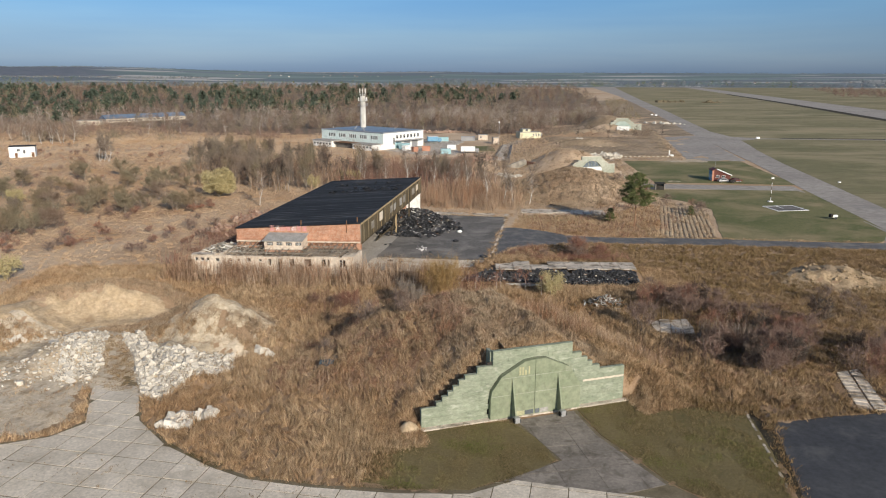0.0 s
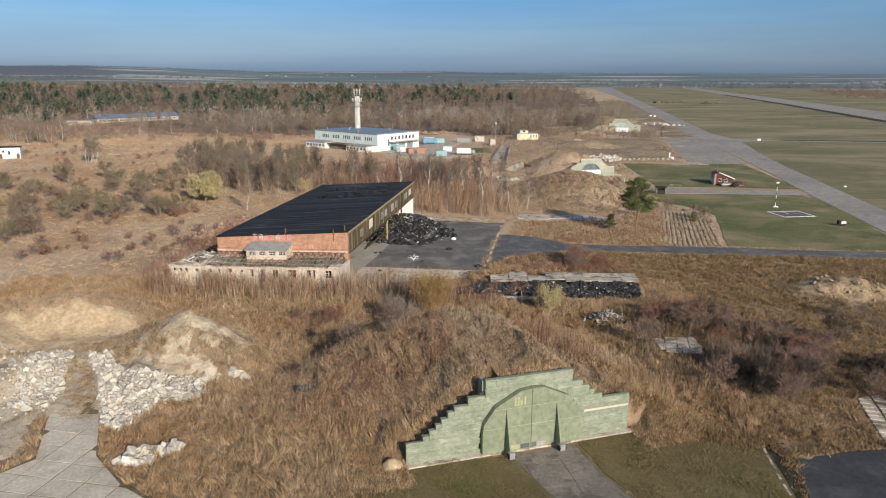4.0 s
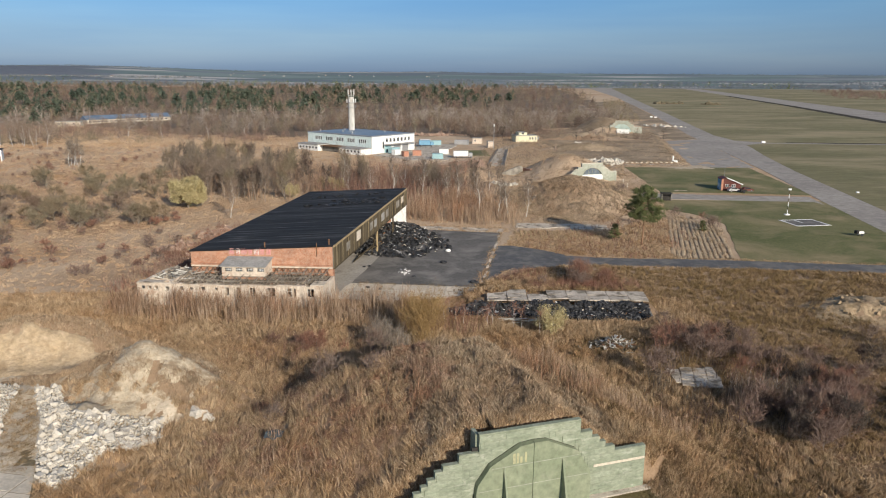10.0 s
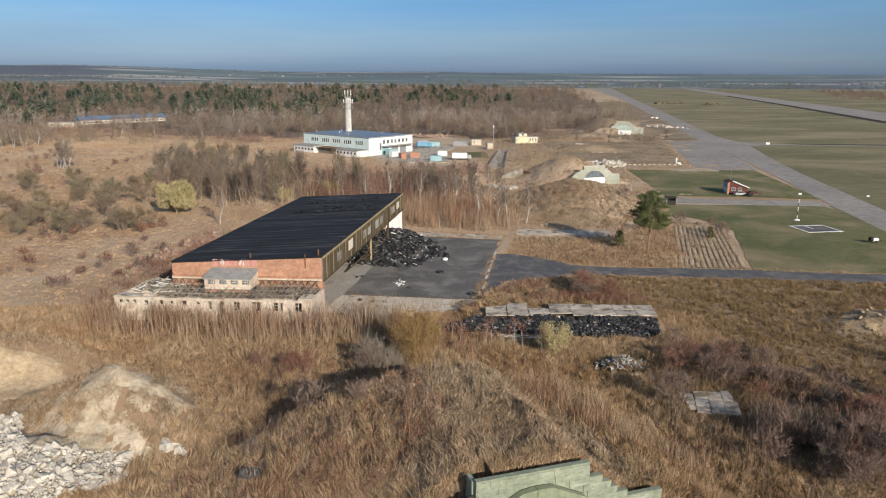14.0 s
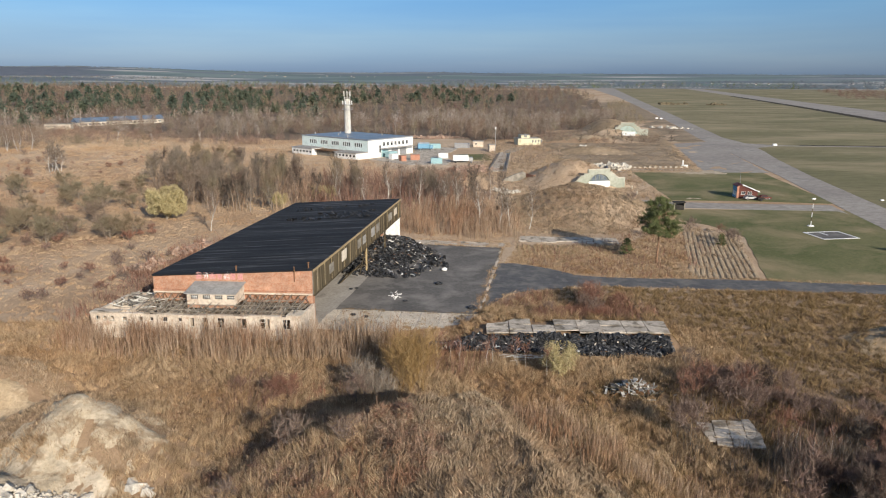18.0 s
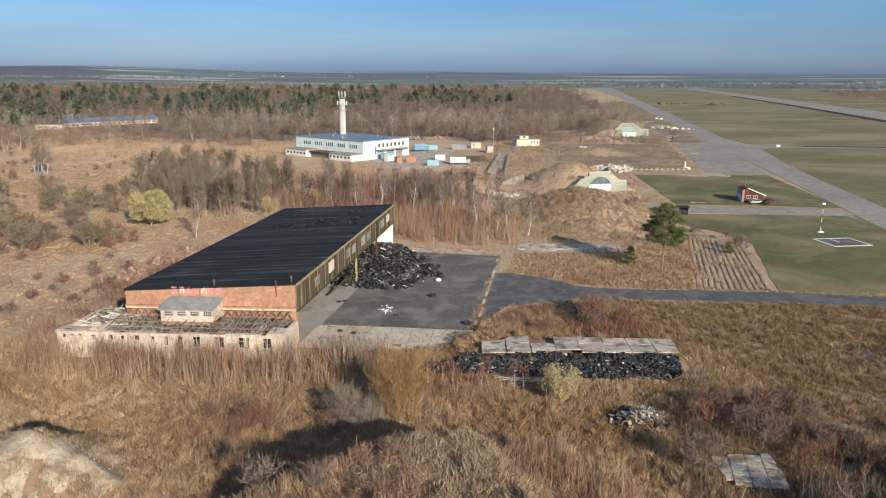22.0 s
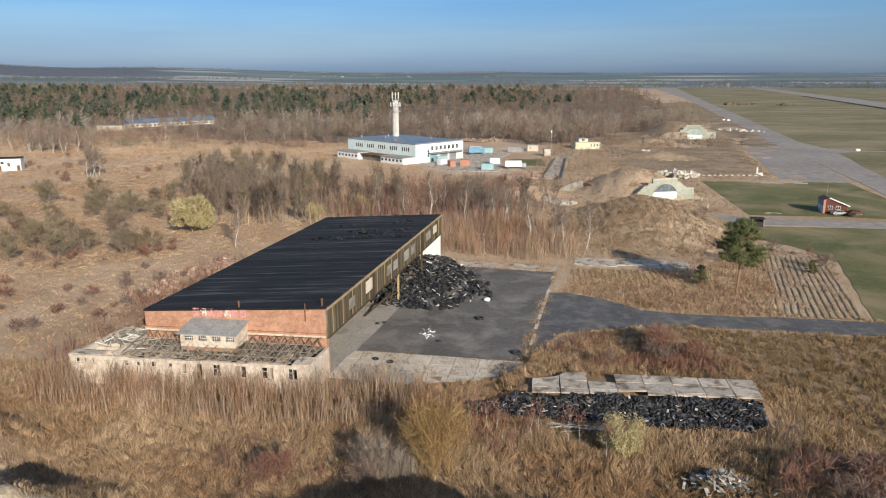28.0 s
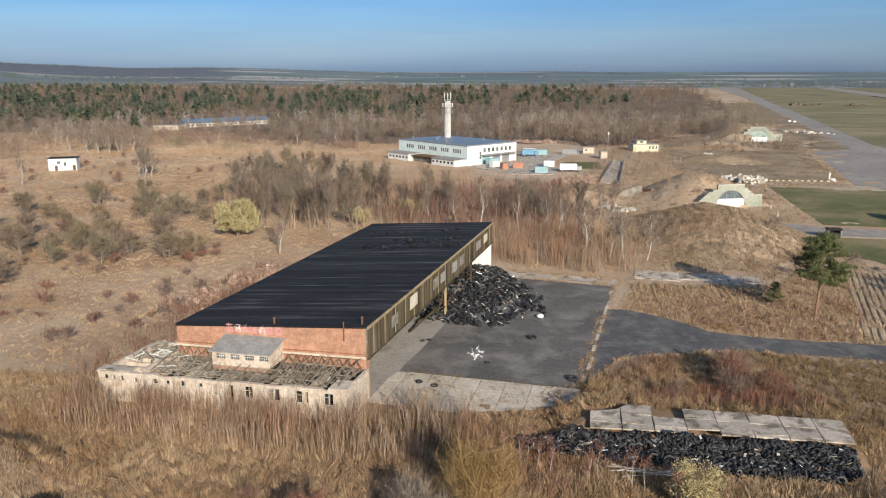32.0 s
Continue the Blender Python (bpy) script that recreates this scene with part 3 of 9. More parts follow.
GZ = np.where(flat & (GZ < 1.3), -0.05, GZ)
nx, ny = len(gx), len(gy)
idx = np.arange(nx * ny).reshape(ny, nx)
quads = np.stack([idx[:-1, :-1], idx[:-1, 1:], idx[1:, 1:], idx[1:, :-1]], -1).reshape(-1, 4)
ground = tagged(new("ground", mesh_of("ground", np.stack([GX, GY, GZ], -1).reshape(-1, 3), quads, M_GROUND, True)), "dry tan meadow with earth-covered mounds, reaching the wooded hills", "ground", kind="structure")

sheet("pavement", PAD_RIGHT, 0.02, M_ASPH_DARK, "flat dark bitumen pad beside the shelter forecourt", "pavement", 0.25)
sheet("pavement", TARMAC, 0.03, M_ASPH, "cracked dark grey asphalt forecourt of the hangar", "pavement", 0.1)
sheet("road", ROAD_S, 0.024, M_ROAD, "narrow grey asphalt road through dry grass", "road", 0.18)
sheet("lawn", LAWN_L, 0.015, M_LAWN_OLIVE, "patchy olive grass before the shelter", "lawn", 0.35)
sheet("lawn", LAWN_R, 0.015, M_LAWN_OLIVE, "patchy olive grass beside the shelter drive", "lawn", 0.35)
sheet("lawn", GREEN1, 0.016, M_LAWN, "short green grass by the taxiway with sandy patches", "lawn", 0.2)
sheet("lawn", GREEN2, 0.016, M_LAWN, "short green lawn round the landing pad", "lawn", 0.2)
Y0, Y1 = -300, 2080
sheet("airfield", [(taxi_x(Y0) - 8, Y0), (taxi_x(Y0) + 190, Y0), (taxi_x(Y1) + 205, Y1), (taxi_x(Y1), Y1)], 0.01, M_AIRFIELD, "wide olive airfield grass between taxiway and runway", "airfield grass")
sheet("airfield", [(taxi_x(Y0) + 225, Y0), (2400, Y0), (2600, Y1), (taxi_x(Y1) + 225, Y1)], 0.01, M_AIRFIELD, "olive airfield grass beyond the runway", "airfield grass")
sheet("runway", [(taxi_x(Y0) + 171, Y0), (taxi_x(Y0) + 240, Y0), (taxi_x(Y1) + 241, Y1), (taxi_x(Y1) + 200, Y1), (taxi_x(1419) + 195, 1419), (taxi_x(995) + 190, 995), (taxi_x(664) + 179, 664)], 0.03, M_TAXI, "long pale grey concrete runway", "runway")
sheet("taxiway", [(taxi_x(y_) + d_, y_) for d_, y_ in ((-60, Y1 + 60), (-24, 1306), (-20, 980), (-18, 780), (-18.5, 597), (-20, 508), (-16, 322), (-16.5, 243), (-15.7, 193), (-15.5, Y0), (-3.3, Y0), (-3.2, 320), (-1, 380), (2, 416), (3.3, 451), (1, 474), (-3.4, 504), (-2.8, 597), (-1.1, 775), (-0.8, 1100), (5, 1835), (8, Y1 + 60))], 0.035, M_TAXI, "straight pale concrete taxiway", "taxiway", 0.0)
sheet("pavement", [(142, 460), (115.1, 335.7), (116, 331), (taxi_x(331) - 18, 331), (taxi_x(473) - 18, 473)], 0.03, M_TAXI, "worn concrete parking bay beside the taxiway", "pavement", 0.4)
sheet("road", [(taxi_x(452) - 1, 468), (taxi_x(452) - 1, 436), (196, 447), (215, 446), (300, 438), (420, 425), (420, 429), (300, 442), (215, 450), (200, 452)], 0.032, M_TAXI, "thin concrete track across the airfield grass", "road", 0.0)
# near-black band laid along the cross track
sheet("ditch", [(212, 450.3), (300, 442.3), (420, 429.3), (420, 435), (300, 448), (212, 454)], 0.08, M_SOIL_SHADE, "dark band beside the cross track", "ditch", 0.2)
# the shadow line at the runway's edge is laid down as a near-black sheet
sheet("ditch", [(taxi_x(Y0) + 158, Y0), (taxi_x(Y0) + 171, Y0), (taxi_x(664) + 179, 664), (taxi_x(995) + 190, 995), (taxi_x(1419) + 195, 1419), (taxi_x(1419) + 186, 1419), (taxi_x(995) + 179, 995), (taxi_x(664) + 167, 664)], 0.10, M_SOIL_SHADE, "ditch line along the runway edge, its shadow laid as a dark strip", "ditch", 0.0)
sheet("road", [(62, 266), (70, 262), (78.1, 258.3), (100, 255.6), (125.2, 253.3), (taxi_x(252) - 18, 252), (taxi_x(238) - 18, 238), (122.3, 243), (100, 245), (80, 247.5), (64, 250)], 0.03, M_TAXI, "pale concrete spur road to the taxiway", "road", 0.15)
sheet("road", [(104, 155), (117, 153), (130, 150), (taxi_x(150) - 17, 140), (taxi_x(190) - 17, 190), (114, 176), (105, 163)], 0.027, M_TAXI, "worn concrete where the road meets the taxiway", "road", 0.2)

# ---- the nearest aircraft shelter: stepped block front, steel double door
def block_mesh(name, sx, sy, sz, material, bevel=0.03):
    bm = boxes((-sx / 2, sx / 2, -sy / 2, sy / 2, -sz / 2, sz / 2), bevel=bevel)
    me = bpy.data.meshes.new(name)
    bm.to_mesh(me)
    bm.free()
    me.materials.append(material)
    return me


STEP_TOPS = [(-8.6, -6.8, 2.35), (-6.8, -6.1, 2.95), (-6.1, -5.4, 3.5), (-5.4, -4.8, 4.05), (-4.8, -4.1, 4.6), (-4.1, -3.4, 5.25), (-3.4, -1.9, 5.75), (-1.9, 0.0, 6.55), (0.0, 10.15, 8.25),
             (10.15, 11.4, 6.9), (11.4, 12.2, 6.2), (12.2, 12.9, 5.6), (12.9, 13.9, 5.0), (13.9, 17.35, 4.45)]
DOOR_ARCH = [(-0.7, 0.1), (-0.62, 1.8), (-0.3, 3.6), (0.9, 5.3), (3.8, 6.85), (5.2, 7.0), (6.5, 6.95), (9.6, 5.5), (11.0, 3.2), (11.3, 0.1)]


def arch_z(u):
    for (a, za), (c, zc) in zip(DOOR_ARCH, DOOR_ARCH[1:]):
        if a <= u <= c and c > a:
            return za + (zc - za) * (u - a) / (c - a)
    return 0.0


def top_z(u):
    for a, c, z in STEP_TOPS:
        if a <= u <= c:
            return z
    return 0.0


def aircraft_shelter():
    sh = thing("aircraft_shelter", pose(SH_O[0], SH_O[1], 0, 0, 0, SH_ANGLE), "green stepped concrete shelter front with closed steel double door", "aircraft shelter")
    # the wall behind the courses, with the doorway cut through it
    outline = [(-8.6, -0.3), (-0.7, -0.3)] + DOOR_ARCH + [(11.3, -0.3), (17.35, -0.3)]
    for a, c, z in STEP_TOPS[::-1]:
        outline += [(c, z - 0.02), (a, z - 0.02)]
    bm = bmesh.new()
    tris = tessellate_polygon([[Vector((x, z, 0)) for x, z in outline]])
    va, vc = [bm.verts.new((x, 0.06, z)) for x, z in outline], [bm.verts.new((x, 0.5, z)) for x, z in outline]
    for t in tris:
        for vs in (va, vc):
            if len({tuple(vs[i].co) for i in t}) == 3:
                bm.faces.new([vs[i] for i in t])
    for i in range(len(outline)):
        j = (i + 1) % len(outline)
        bm.faces.new((va[i], va[j], vc[j], vc[i]))
    bmesh.ops.recalc_face_normals(bm, faces=bm.faces)
    part("wall", bm, M_GREEN, sh)
    part("door_recess", boxes((-0.6, 11.2, 0.3, 0.48, -0.2, 6.9)), M_DARK, sh, "dark recess behind the door")
    # courses of concrete blocks on the front face
    hc = 0.62
    shared = {}
    row, z = 0, 0.0
    while z < 8.2:
        u = -8.6 + (0.7 if row % 2 else 0.0)
        edges = [-8.6] + list(np.arange(u + (0 if row % 2 else 1.4), 17.3, 1.4)) + [17.35]
        for a, c in zip(edges, edges[1:]):
            mid = (a + c) / 2
            if c - a < 0.25:
                continue
            lo, hi = z, z + hc
            if hi > min(top_z(a + 0.05), top_z(c - 0.05)) + 0.15:
                # cut the block back to the step it stands under
                k = [t for t in np.linspace(a, c, 15) if top_z(t) + 0.1 >= hi]
                if len(k) < 3:
                    continue
                a2, c2 = k[0], k[-1]
            else:
                a2, c2 = a, c
            if -0.75 < (a2 + c2) / 2 < 11.35 and lo < max(arch_z(a2), arch_z(c2), arch_z((a2 + c2) / 2)) + 0.05:
                k = [t for t in np.linspace(a2, c2, 21) if not (-0.75 < t < 11.35) or lo >= arch_z(t) + 0.05]
                if len(k) < 3:
                    continue
                a2, c2 = k[0], k[-1]
            w = round(c2 - a2 - 0.013, 2)
            if w < 0.2:
                continue
            if w not in shared:
                shared[w] = block_mesh("concrete_block", w, 0.09, hc - 0.014, M_GREEN, 0.008)
            piece("concrete_block", shared[w], sh, pose((a2 + c2) / 2, 0.045 + random.uniform(-0.004, 0.004), lo + hc / 2))
        z += hc
        row += 1
    # cap slabs on each step
    for a, c, z in STEP_TOPS:
        part("coping", boxes((a - 0.03, c - 0.01, -0.02, 0.5, z - 0.03, z + 0.02), bevel=0.01), M_GREEN, sh)
    # raised panel on the longer wing
    part("render_panel", boxes((11.7, 17.3, -0.02, 0.0, 3.05, 3.3)), M_CONC, sh, "pale rendered band")
    # door leaves
    def leaf(a, c):
        us = [a] + [u for u, _ in DOOR_ARCH if a < u < c] + [c]
        outline = [(a, 0.12)] + [(u, arch_z(u) - 0.03) for u in us] + [(c, 0.12)]
        return slab_xz(bmesh.new(), outline, -0.58, 0.02)
    for a, c in ((-0.45, 5.08), (5.13, 11.1)):
        d = part("door_leaf", leaf(a, c), M_GREEN_DOOR, sh, "green steel door leaf")
        # welded seams
        for zz in (2.9, 5.0):
            k = [t for t in np.linspace(a, c, 40) if arch_z(t) > zz + 0.2]
            if k:
                part("seam", boxes((k[0] + 0.05, k[-1] - 0.05, -0.60, -0.582, zz, zz + 0.04)), M_GREEN_OLD, d)
        # bracing fin with its roller box
        fu = 2.25 if a < 0 else 8.1
        fin = bmesh.new()
        v = [fin.verts.new(p) for p in ((fu - 0.09, -0.58, 5.0), (fu - 0.09, -1.9, 0.35), (fu - 0.09, -0.58, 0.35), (fu + 0.09, -0.58, 5.0), (fu + 0.09, -1.9, 0.35), (fu + 0.09, -0.58, 0.35))]
        for f in ((0, 1, 2), (5, 4, 3), (0, 3, 4, 1), (1, 4, 5, 2), (2, 5, 3, 0)):
            fin.faces.new([v[i] for i in f])
        bmesh.ops.recalc_face_normals(fin, faces=fin.faces)
        part("bracing_fin", fin, M_GREEN_DOOR, d)
        part("roller_box", boxes((fu - 0.32, fu + 0.32, -2.3, -1.65, 0.06, 0.75), bevel=0.05), M_STEEL, d, "grey roller housing")
        part("roller", tube(bmesh.new(), (fu - 0.4, -2.0, 0.36), (fu + 0.4, -2.0, 0.36), 0.3, 0.3, 12), M_DARK, d)
    part("door_gap", boxes((5.08, 5.13, -0.3, 0.0, 0.15, 6.9)), M_DARK, sh)
    # patched foot of the doors
    for a, c, m in ((3.9, 4.95, M_BLUE_GREY), (5.2, 5.75, M_BLUE_GREY), (5.85, 6.9, M_GREY_ROOF), (2.7, 3.8, M_YELLOW_MARK)):
        part("kick_plate", boxes((a, c, -0.605, -0.582, 0.2, 0.75), bevel=0.008), m, sh)
    # faded sign: unreadable strokes
    for a, w, h in ((3.05, 0.24, 1.0), (3.4, 0.24, 1.0), (3.75, 0.22, 0.6), (4.2, 0.2, 1.0)):
        part("faded_mark", boxes((a, a + w, -0.592, -0.582, 5.2, 5.2 + h)), M_YELLOW_MARK, sh)
    part("foundation", boxes((-8.9, 17.9, -0.75, 0.05, -0.3, 0.14), bevel=0.05), M_CONC_OLD, sh, "crumbling pale concrete footing")
    # flank walls that hold back the earth
    part("retaining_wall", boxes((-0.2, 0.15, 0.5, 1.7, 4.0, 8.1)), M_GREEN, sh)
    return sh


aircraft_shelter()

M_LATH = surface("pale_weathered_lath", (0.20, 0.17, 0.135), (0.34, 0.295, 0.24), 0.6, 3.0, 0.95, pieces=0.2)
M_PLASTER_DARK = surface("dark_brown_plaster", (0.10, 0.08, 0.065), (0.22, 0.18, 0.145), 0.5, 2, 0.95)
M_PINK_PALE = surface("faded_pink_paint", (0.56, 0.33, 0.29), (0.50, 0.26, 0.22), 1.2, 4, 0.8)
# ---- the brick hangar and its ruined annex
H_O = np.array([-17.2, 139.6])
EX, EY = np.array([0.998, -0.065]), np.array([0.159, 0.987])
H_LEN, H_WID = 68.6, 25.6


def skew(bm):
    """From the hangar's own lengths to the plan: its end wall stands slightly askew."""
    for v in bm.verts:
        x, y = v.co.x, v.co.y
        v.co.x, v.co.y = x * EX[0] + y * EY[0], x * EX[1] + y * EY[1]
    return bm


def roof_h(x):
    return 9.35 + 1.35 * x / H_WID


def wall_with_openings(bm, x0, x1, y0, y1, z0, z1, holes):
    """A wall along x with thickness y0..y1 and openings (xa, xb, za, zb)."""
    xs = sorted({x0, x1, *[h[0] for h in holes], *[h[1] for h in holes]})
    zs = sorted({z0, z1, *[h[2] for h in holes], *[h[3] for h in holes]})
    for a, c in zip(xs, xs[1:]):
        for lo, hi in zip(zs, zs[1:]):
            mx, mz = (a + c) / 2, (lo + hi) / 2
            if not any(h[0] < mx < h[1] and h[2] < mz < h[3] for h in holes):
                box(bm, a, c, y0, y1, lo, hi)
    bmesh.ops.remove_doubles(bm, verts=bm.verts[:], dist=1e-4)
    return bm


def hangar():
    hg = thing("hangar", pose(H_O[0], H_O[1], 0), "long brick hangar with black felt roof and open timber front", "hangar")
    # end wall of brick, sloping with the roof
    part("brick_wall", skew(slab_xz(bmesh.new(), [(-H_WID, -0.2), (0, -0.2), (0, roof_h(0) - 0.12), (-H_WID, roof_h(-H_WID) - 0.12)], 0.0, 0.45)), M_BRICK, hg)
    part("brick_wall", skew(boxes((-H_WID, -H_WID + 0.45, 0.45, H_LEN, -0.2, roof_h(-H_WID) - 0.15))), M_BRICK, hg)
    part("brick_wall", skew(slab_xz(bmesh.new(), [(-H_WID, -0.2), (-4.0, -0.2), (-4.0, roof_h(-4) - 0.15), (-H_WID, roof_h(-H_WID) - 0.15)], H_LEN - 0.45, H_LEN)), M_BRICK, hg)
    part("pillar", skew(boxes((-4.0, 0.0, H_LEN - 0.6, H_LEN, -0.2, 5.3), bevel=0.04)), M_WHITE, hg, "whitewashed pillar wall at the open front")
    part("pillar", skew(boxes((-0.75, 0.0, 0.45, 1.2, -0.2, 6.0), bevel=0.04)), M_BRICK, hg)
    part("parapet", skew(slab_xz(bmesh.new(), [(-H_WID - 0.1, roof_h(-H_WID) - 0.14), (0.1, roof_h(0) - 0.14), (0.1, roof_h(0) + 0.08), (-H_WID - 0.1, roof_h(-H_WID) + 0.08)], -0.1, 0.32)), M_ROOF, hg)
    # felted roof in strips
    n = 78
    for i in range(n):
        y0, y1 = 0.35 + i * (H_LEN - 0.35) / n, 0.35 + (i + 1) * (H_LEN - 0.35) / n
        lift = random.uniform(0.0, 0.035)
        zl, zr = roof_h(-H_WID - 0.4), roof_h(0.35)
        bm = bmesh.new()
        v = [bm.verts.new(p) for p in ((-H_WID - 0.4, y0, zl + lift), (0.35, y0, zr + lift), (0.35, y1 + 0.05, zr + lift + 0.02), (-H_WID - 0.4, y1 + 0.05, zl + lift + 0.02))]
        w = [bm.verts.new((p.co.x, p.co.y, p.co.z - 0.16)) for p in v]
        bm.faces.new(v)
        bm.faces.new(w[::-1])
        for k in range(4):
            bm.faces.new((v[k], w[k], w[(k + 1) % 4], v[(k + 1) % 4]))
        bmesh.ops.recalc_face_normals(bm, faces=bm.faces)
        part("roof_strip", skew(bm), M_ROOF, hg)
    # torn felt near the far end
    scrap = block_mesh("felt_scrap", 1.0, 0.3, 0.05, M_RUBBER, 0.01)
    for cx, cy, k in ((-9, 46, 26), (-12, 50, 16), (-5, 51, 14), (-15, 58, 12), (-7, 60, 10), (-18, 45, 12), (-3, 46.5, 16), (-14, 44, 14), (-20, 57, 7)):
        for _ in range(k):
            x, y = cx + random.gauss(0, 1.6), cy + random.gauss(0, 0.7)
            px, py = x * EX[0] + y * EY[0], x * EX[1] + y * EY[1]
            piece("felt_scrap", scrap, hg, pose(px, py, roof_h(x) + 0.2, random.uniform(-40, 40), random.uniform(-40, 40), random.uniform(0, 180)) @ Matrix.Diagonal((random.uniform(0.4, 1.6), random.uniform(0.5, 1.8), 1, 1)))
    # timber fascia over the open front
    for i in range(120):
        y0 = 0.3 + i * (H_LEN - 0.4) / 120
        me_w = (H_LEN - 0.4) / 120
        part("board", skew(boxes((0.12, 0.20 + random.uniform(0, 0.03), y0, y0 + me_w * (0.25 if i % 7 == 3 else 0.86), 5.15 + random.uniform(-0.06, 0.06), roof_h(0) - 0.25))), M_WOOD_TRIM if i % 7 == 3 else M_WOOD_OLD, hg)
    part("fascia_backing", skew(boxes((0.02, 0.11, 0.1, H_LEN, 5.3, roof_h(0) - 0.2))), M_WOOD_CHAR, hg)
    part("edge_trim", skew(boxes((0.15, 0.36, 0.0, H_LEN, roof_h(0) - 0.28, roof_h(0) + 0.06), bevel=0.02)), M_WOOD_TRIM, hg, "pale timber roof edge")
    part("lintel", skew(boxes((0.05, 0.34, 0.2, H_LEN, 5.0, 5.2), bevel=0.02)), M_WOOD_OLD, hg)
    # window patches left in the fascia
    for y0, w, z0, h, m in ((16.0, 3.2, 6.6, 1.9, M_CONC), (27, 2.6, 6.4, 1.7, M_WOOD_CHAR), (31, 2.4, 6.4, 1.6, M_GREY_ROOF), (38, 3.0, 6.3, 1.8, M_GREY_ROOF), (42.5, 3.0, 6.3, 1.8, M_WOOD_CHAR), (54.5, 3.6, 6.4, 1.7, M_WOOD_CHAR), (60.5, 3.0, 6.6, 1.6, M_CONC), (8.5, 2.4, 6.4, 1.6, M_WOOD_CHAR)):
        part("patch_panel", skew(boxes((0.235, 0.29, y0, y0 + w, z0, z0 + h), bevel=0.01)), m, hg, "odd panel nailed over a fascia opening")
    # posts, wind braces and roof girders of the open front
    for y in (34.9, 52.0):
        part("post", skew(boxes((-0.25, 0.1, y - 0.18, y + 0.18, -0.2, 5.2), bevel=0.03)), M_WOOD_TRIM if y == 34.9 else M_WOOD_OLD, hg)
    for y in np.arange(5.5, 66, 6.1):
        bm = bmesh.new()
        beam(bm, (-H_WID + 0.5, y, 7.0), (0, y, 8.9), 0.16)
        beam(bm, (-H_WID + 0.5, y, 6.2), (0, y, 6.2), 0.16)
        for k in range(8):
            xa = -H_WID + 0.8 + k * 3.1
            beam(bm, (xa, y, 6.2), (xa + 1.5, y, roof_h(xa) - 0.4), 0.1)
            beam(bm, (xa + 1.5, y, roof_h(xa) - 0.4), (xa + 3.1, y, 6.2), 0.1)
        part("roof_girder", skew(bm), M_WOOD_CHAR, hg)
    bm = bmesh.new()
    for y, s in ((34.9, -1), (34.9, 1), (30.0, 1)):
        beam(bm, (-0.1, y, 4.9), (-0.1, y + 5.5 * s, 0.6), 0.14)
    beam(bm, (-2.5, 24, 0.4), (-0.4, 33, 2.2), 0.2)
    beam(bm, (-3.0, 29, 0.5), (0.3, 36, 1.6), 0.2)
    part("brace", skew(bm), M_WOOD_OLD, hg)
    # fittings: down pipe, roof stubs
    part("down_pipe", skew(tube(bmesh.new(), (-2.75, -0.12, 7.4), (-2.75, -0.12, 9.9), 0.08, 0.08)), M_RUST, hg)
    for x, y, h in ((-0.9, 1.2, 0.9), (-12.4, 0.8, 0.8)):
        st = part("vent_stub", skew(tube(bmesh.new(), (x, y, roof_h(x) - 0.1), (x, y, roof_h(x) + h), 0.13, 0.11)), M_RUST, hg)
        part("vent_cap", skew(tube(bmesh.new(), (x, y, roof_h(x) + h), (x, y, roof_h(x) + h + 0.12), 0.24, 0.1)), M_RUST, st)
    # sprayed letters, unreadable: strokes only
    x, k = -18.7, 0
    while x < -11.0:
        w = random.uniform(0.8, 1.2)
        bm = bmesh.new()
        for _ in range(5):
            a = x + random.uniform(0, w)
            c = x + random.uniform(0, w)
            beam(bm, (a, -0.03, 7.45 + random.uniform(0, 0.4)), (c, -0.03, 8.75 - random.uniform(0, 0.4)), 0.17, 0.02)
        beam(bm, (x, -0.034, 7.6 + random.uniform(0, 1.0)), (x + w, -0.034, 7.6 + random.uniform(0, 1.0)), 0.17, 0.02)
        part("graffiti", skew(bm), (M_PINK, M_WHITE, M_PINK)[k % 3], hg, "sprayed pink and white strokes")
        part("graffiti_fill", skew(boxes((x + 0.1, x + w * 0.85, -0.013, -0.006, 7.5, 8.6))), M_PINK_PALE, hg)
        x += w + 0.08
        k += 1
    return hg


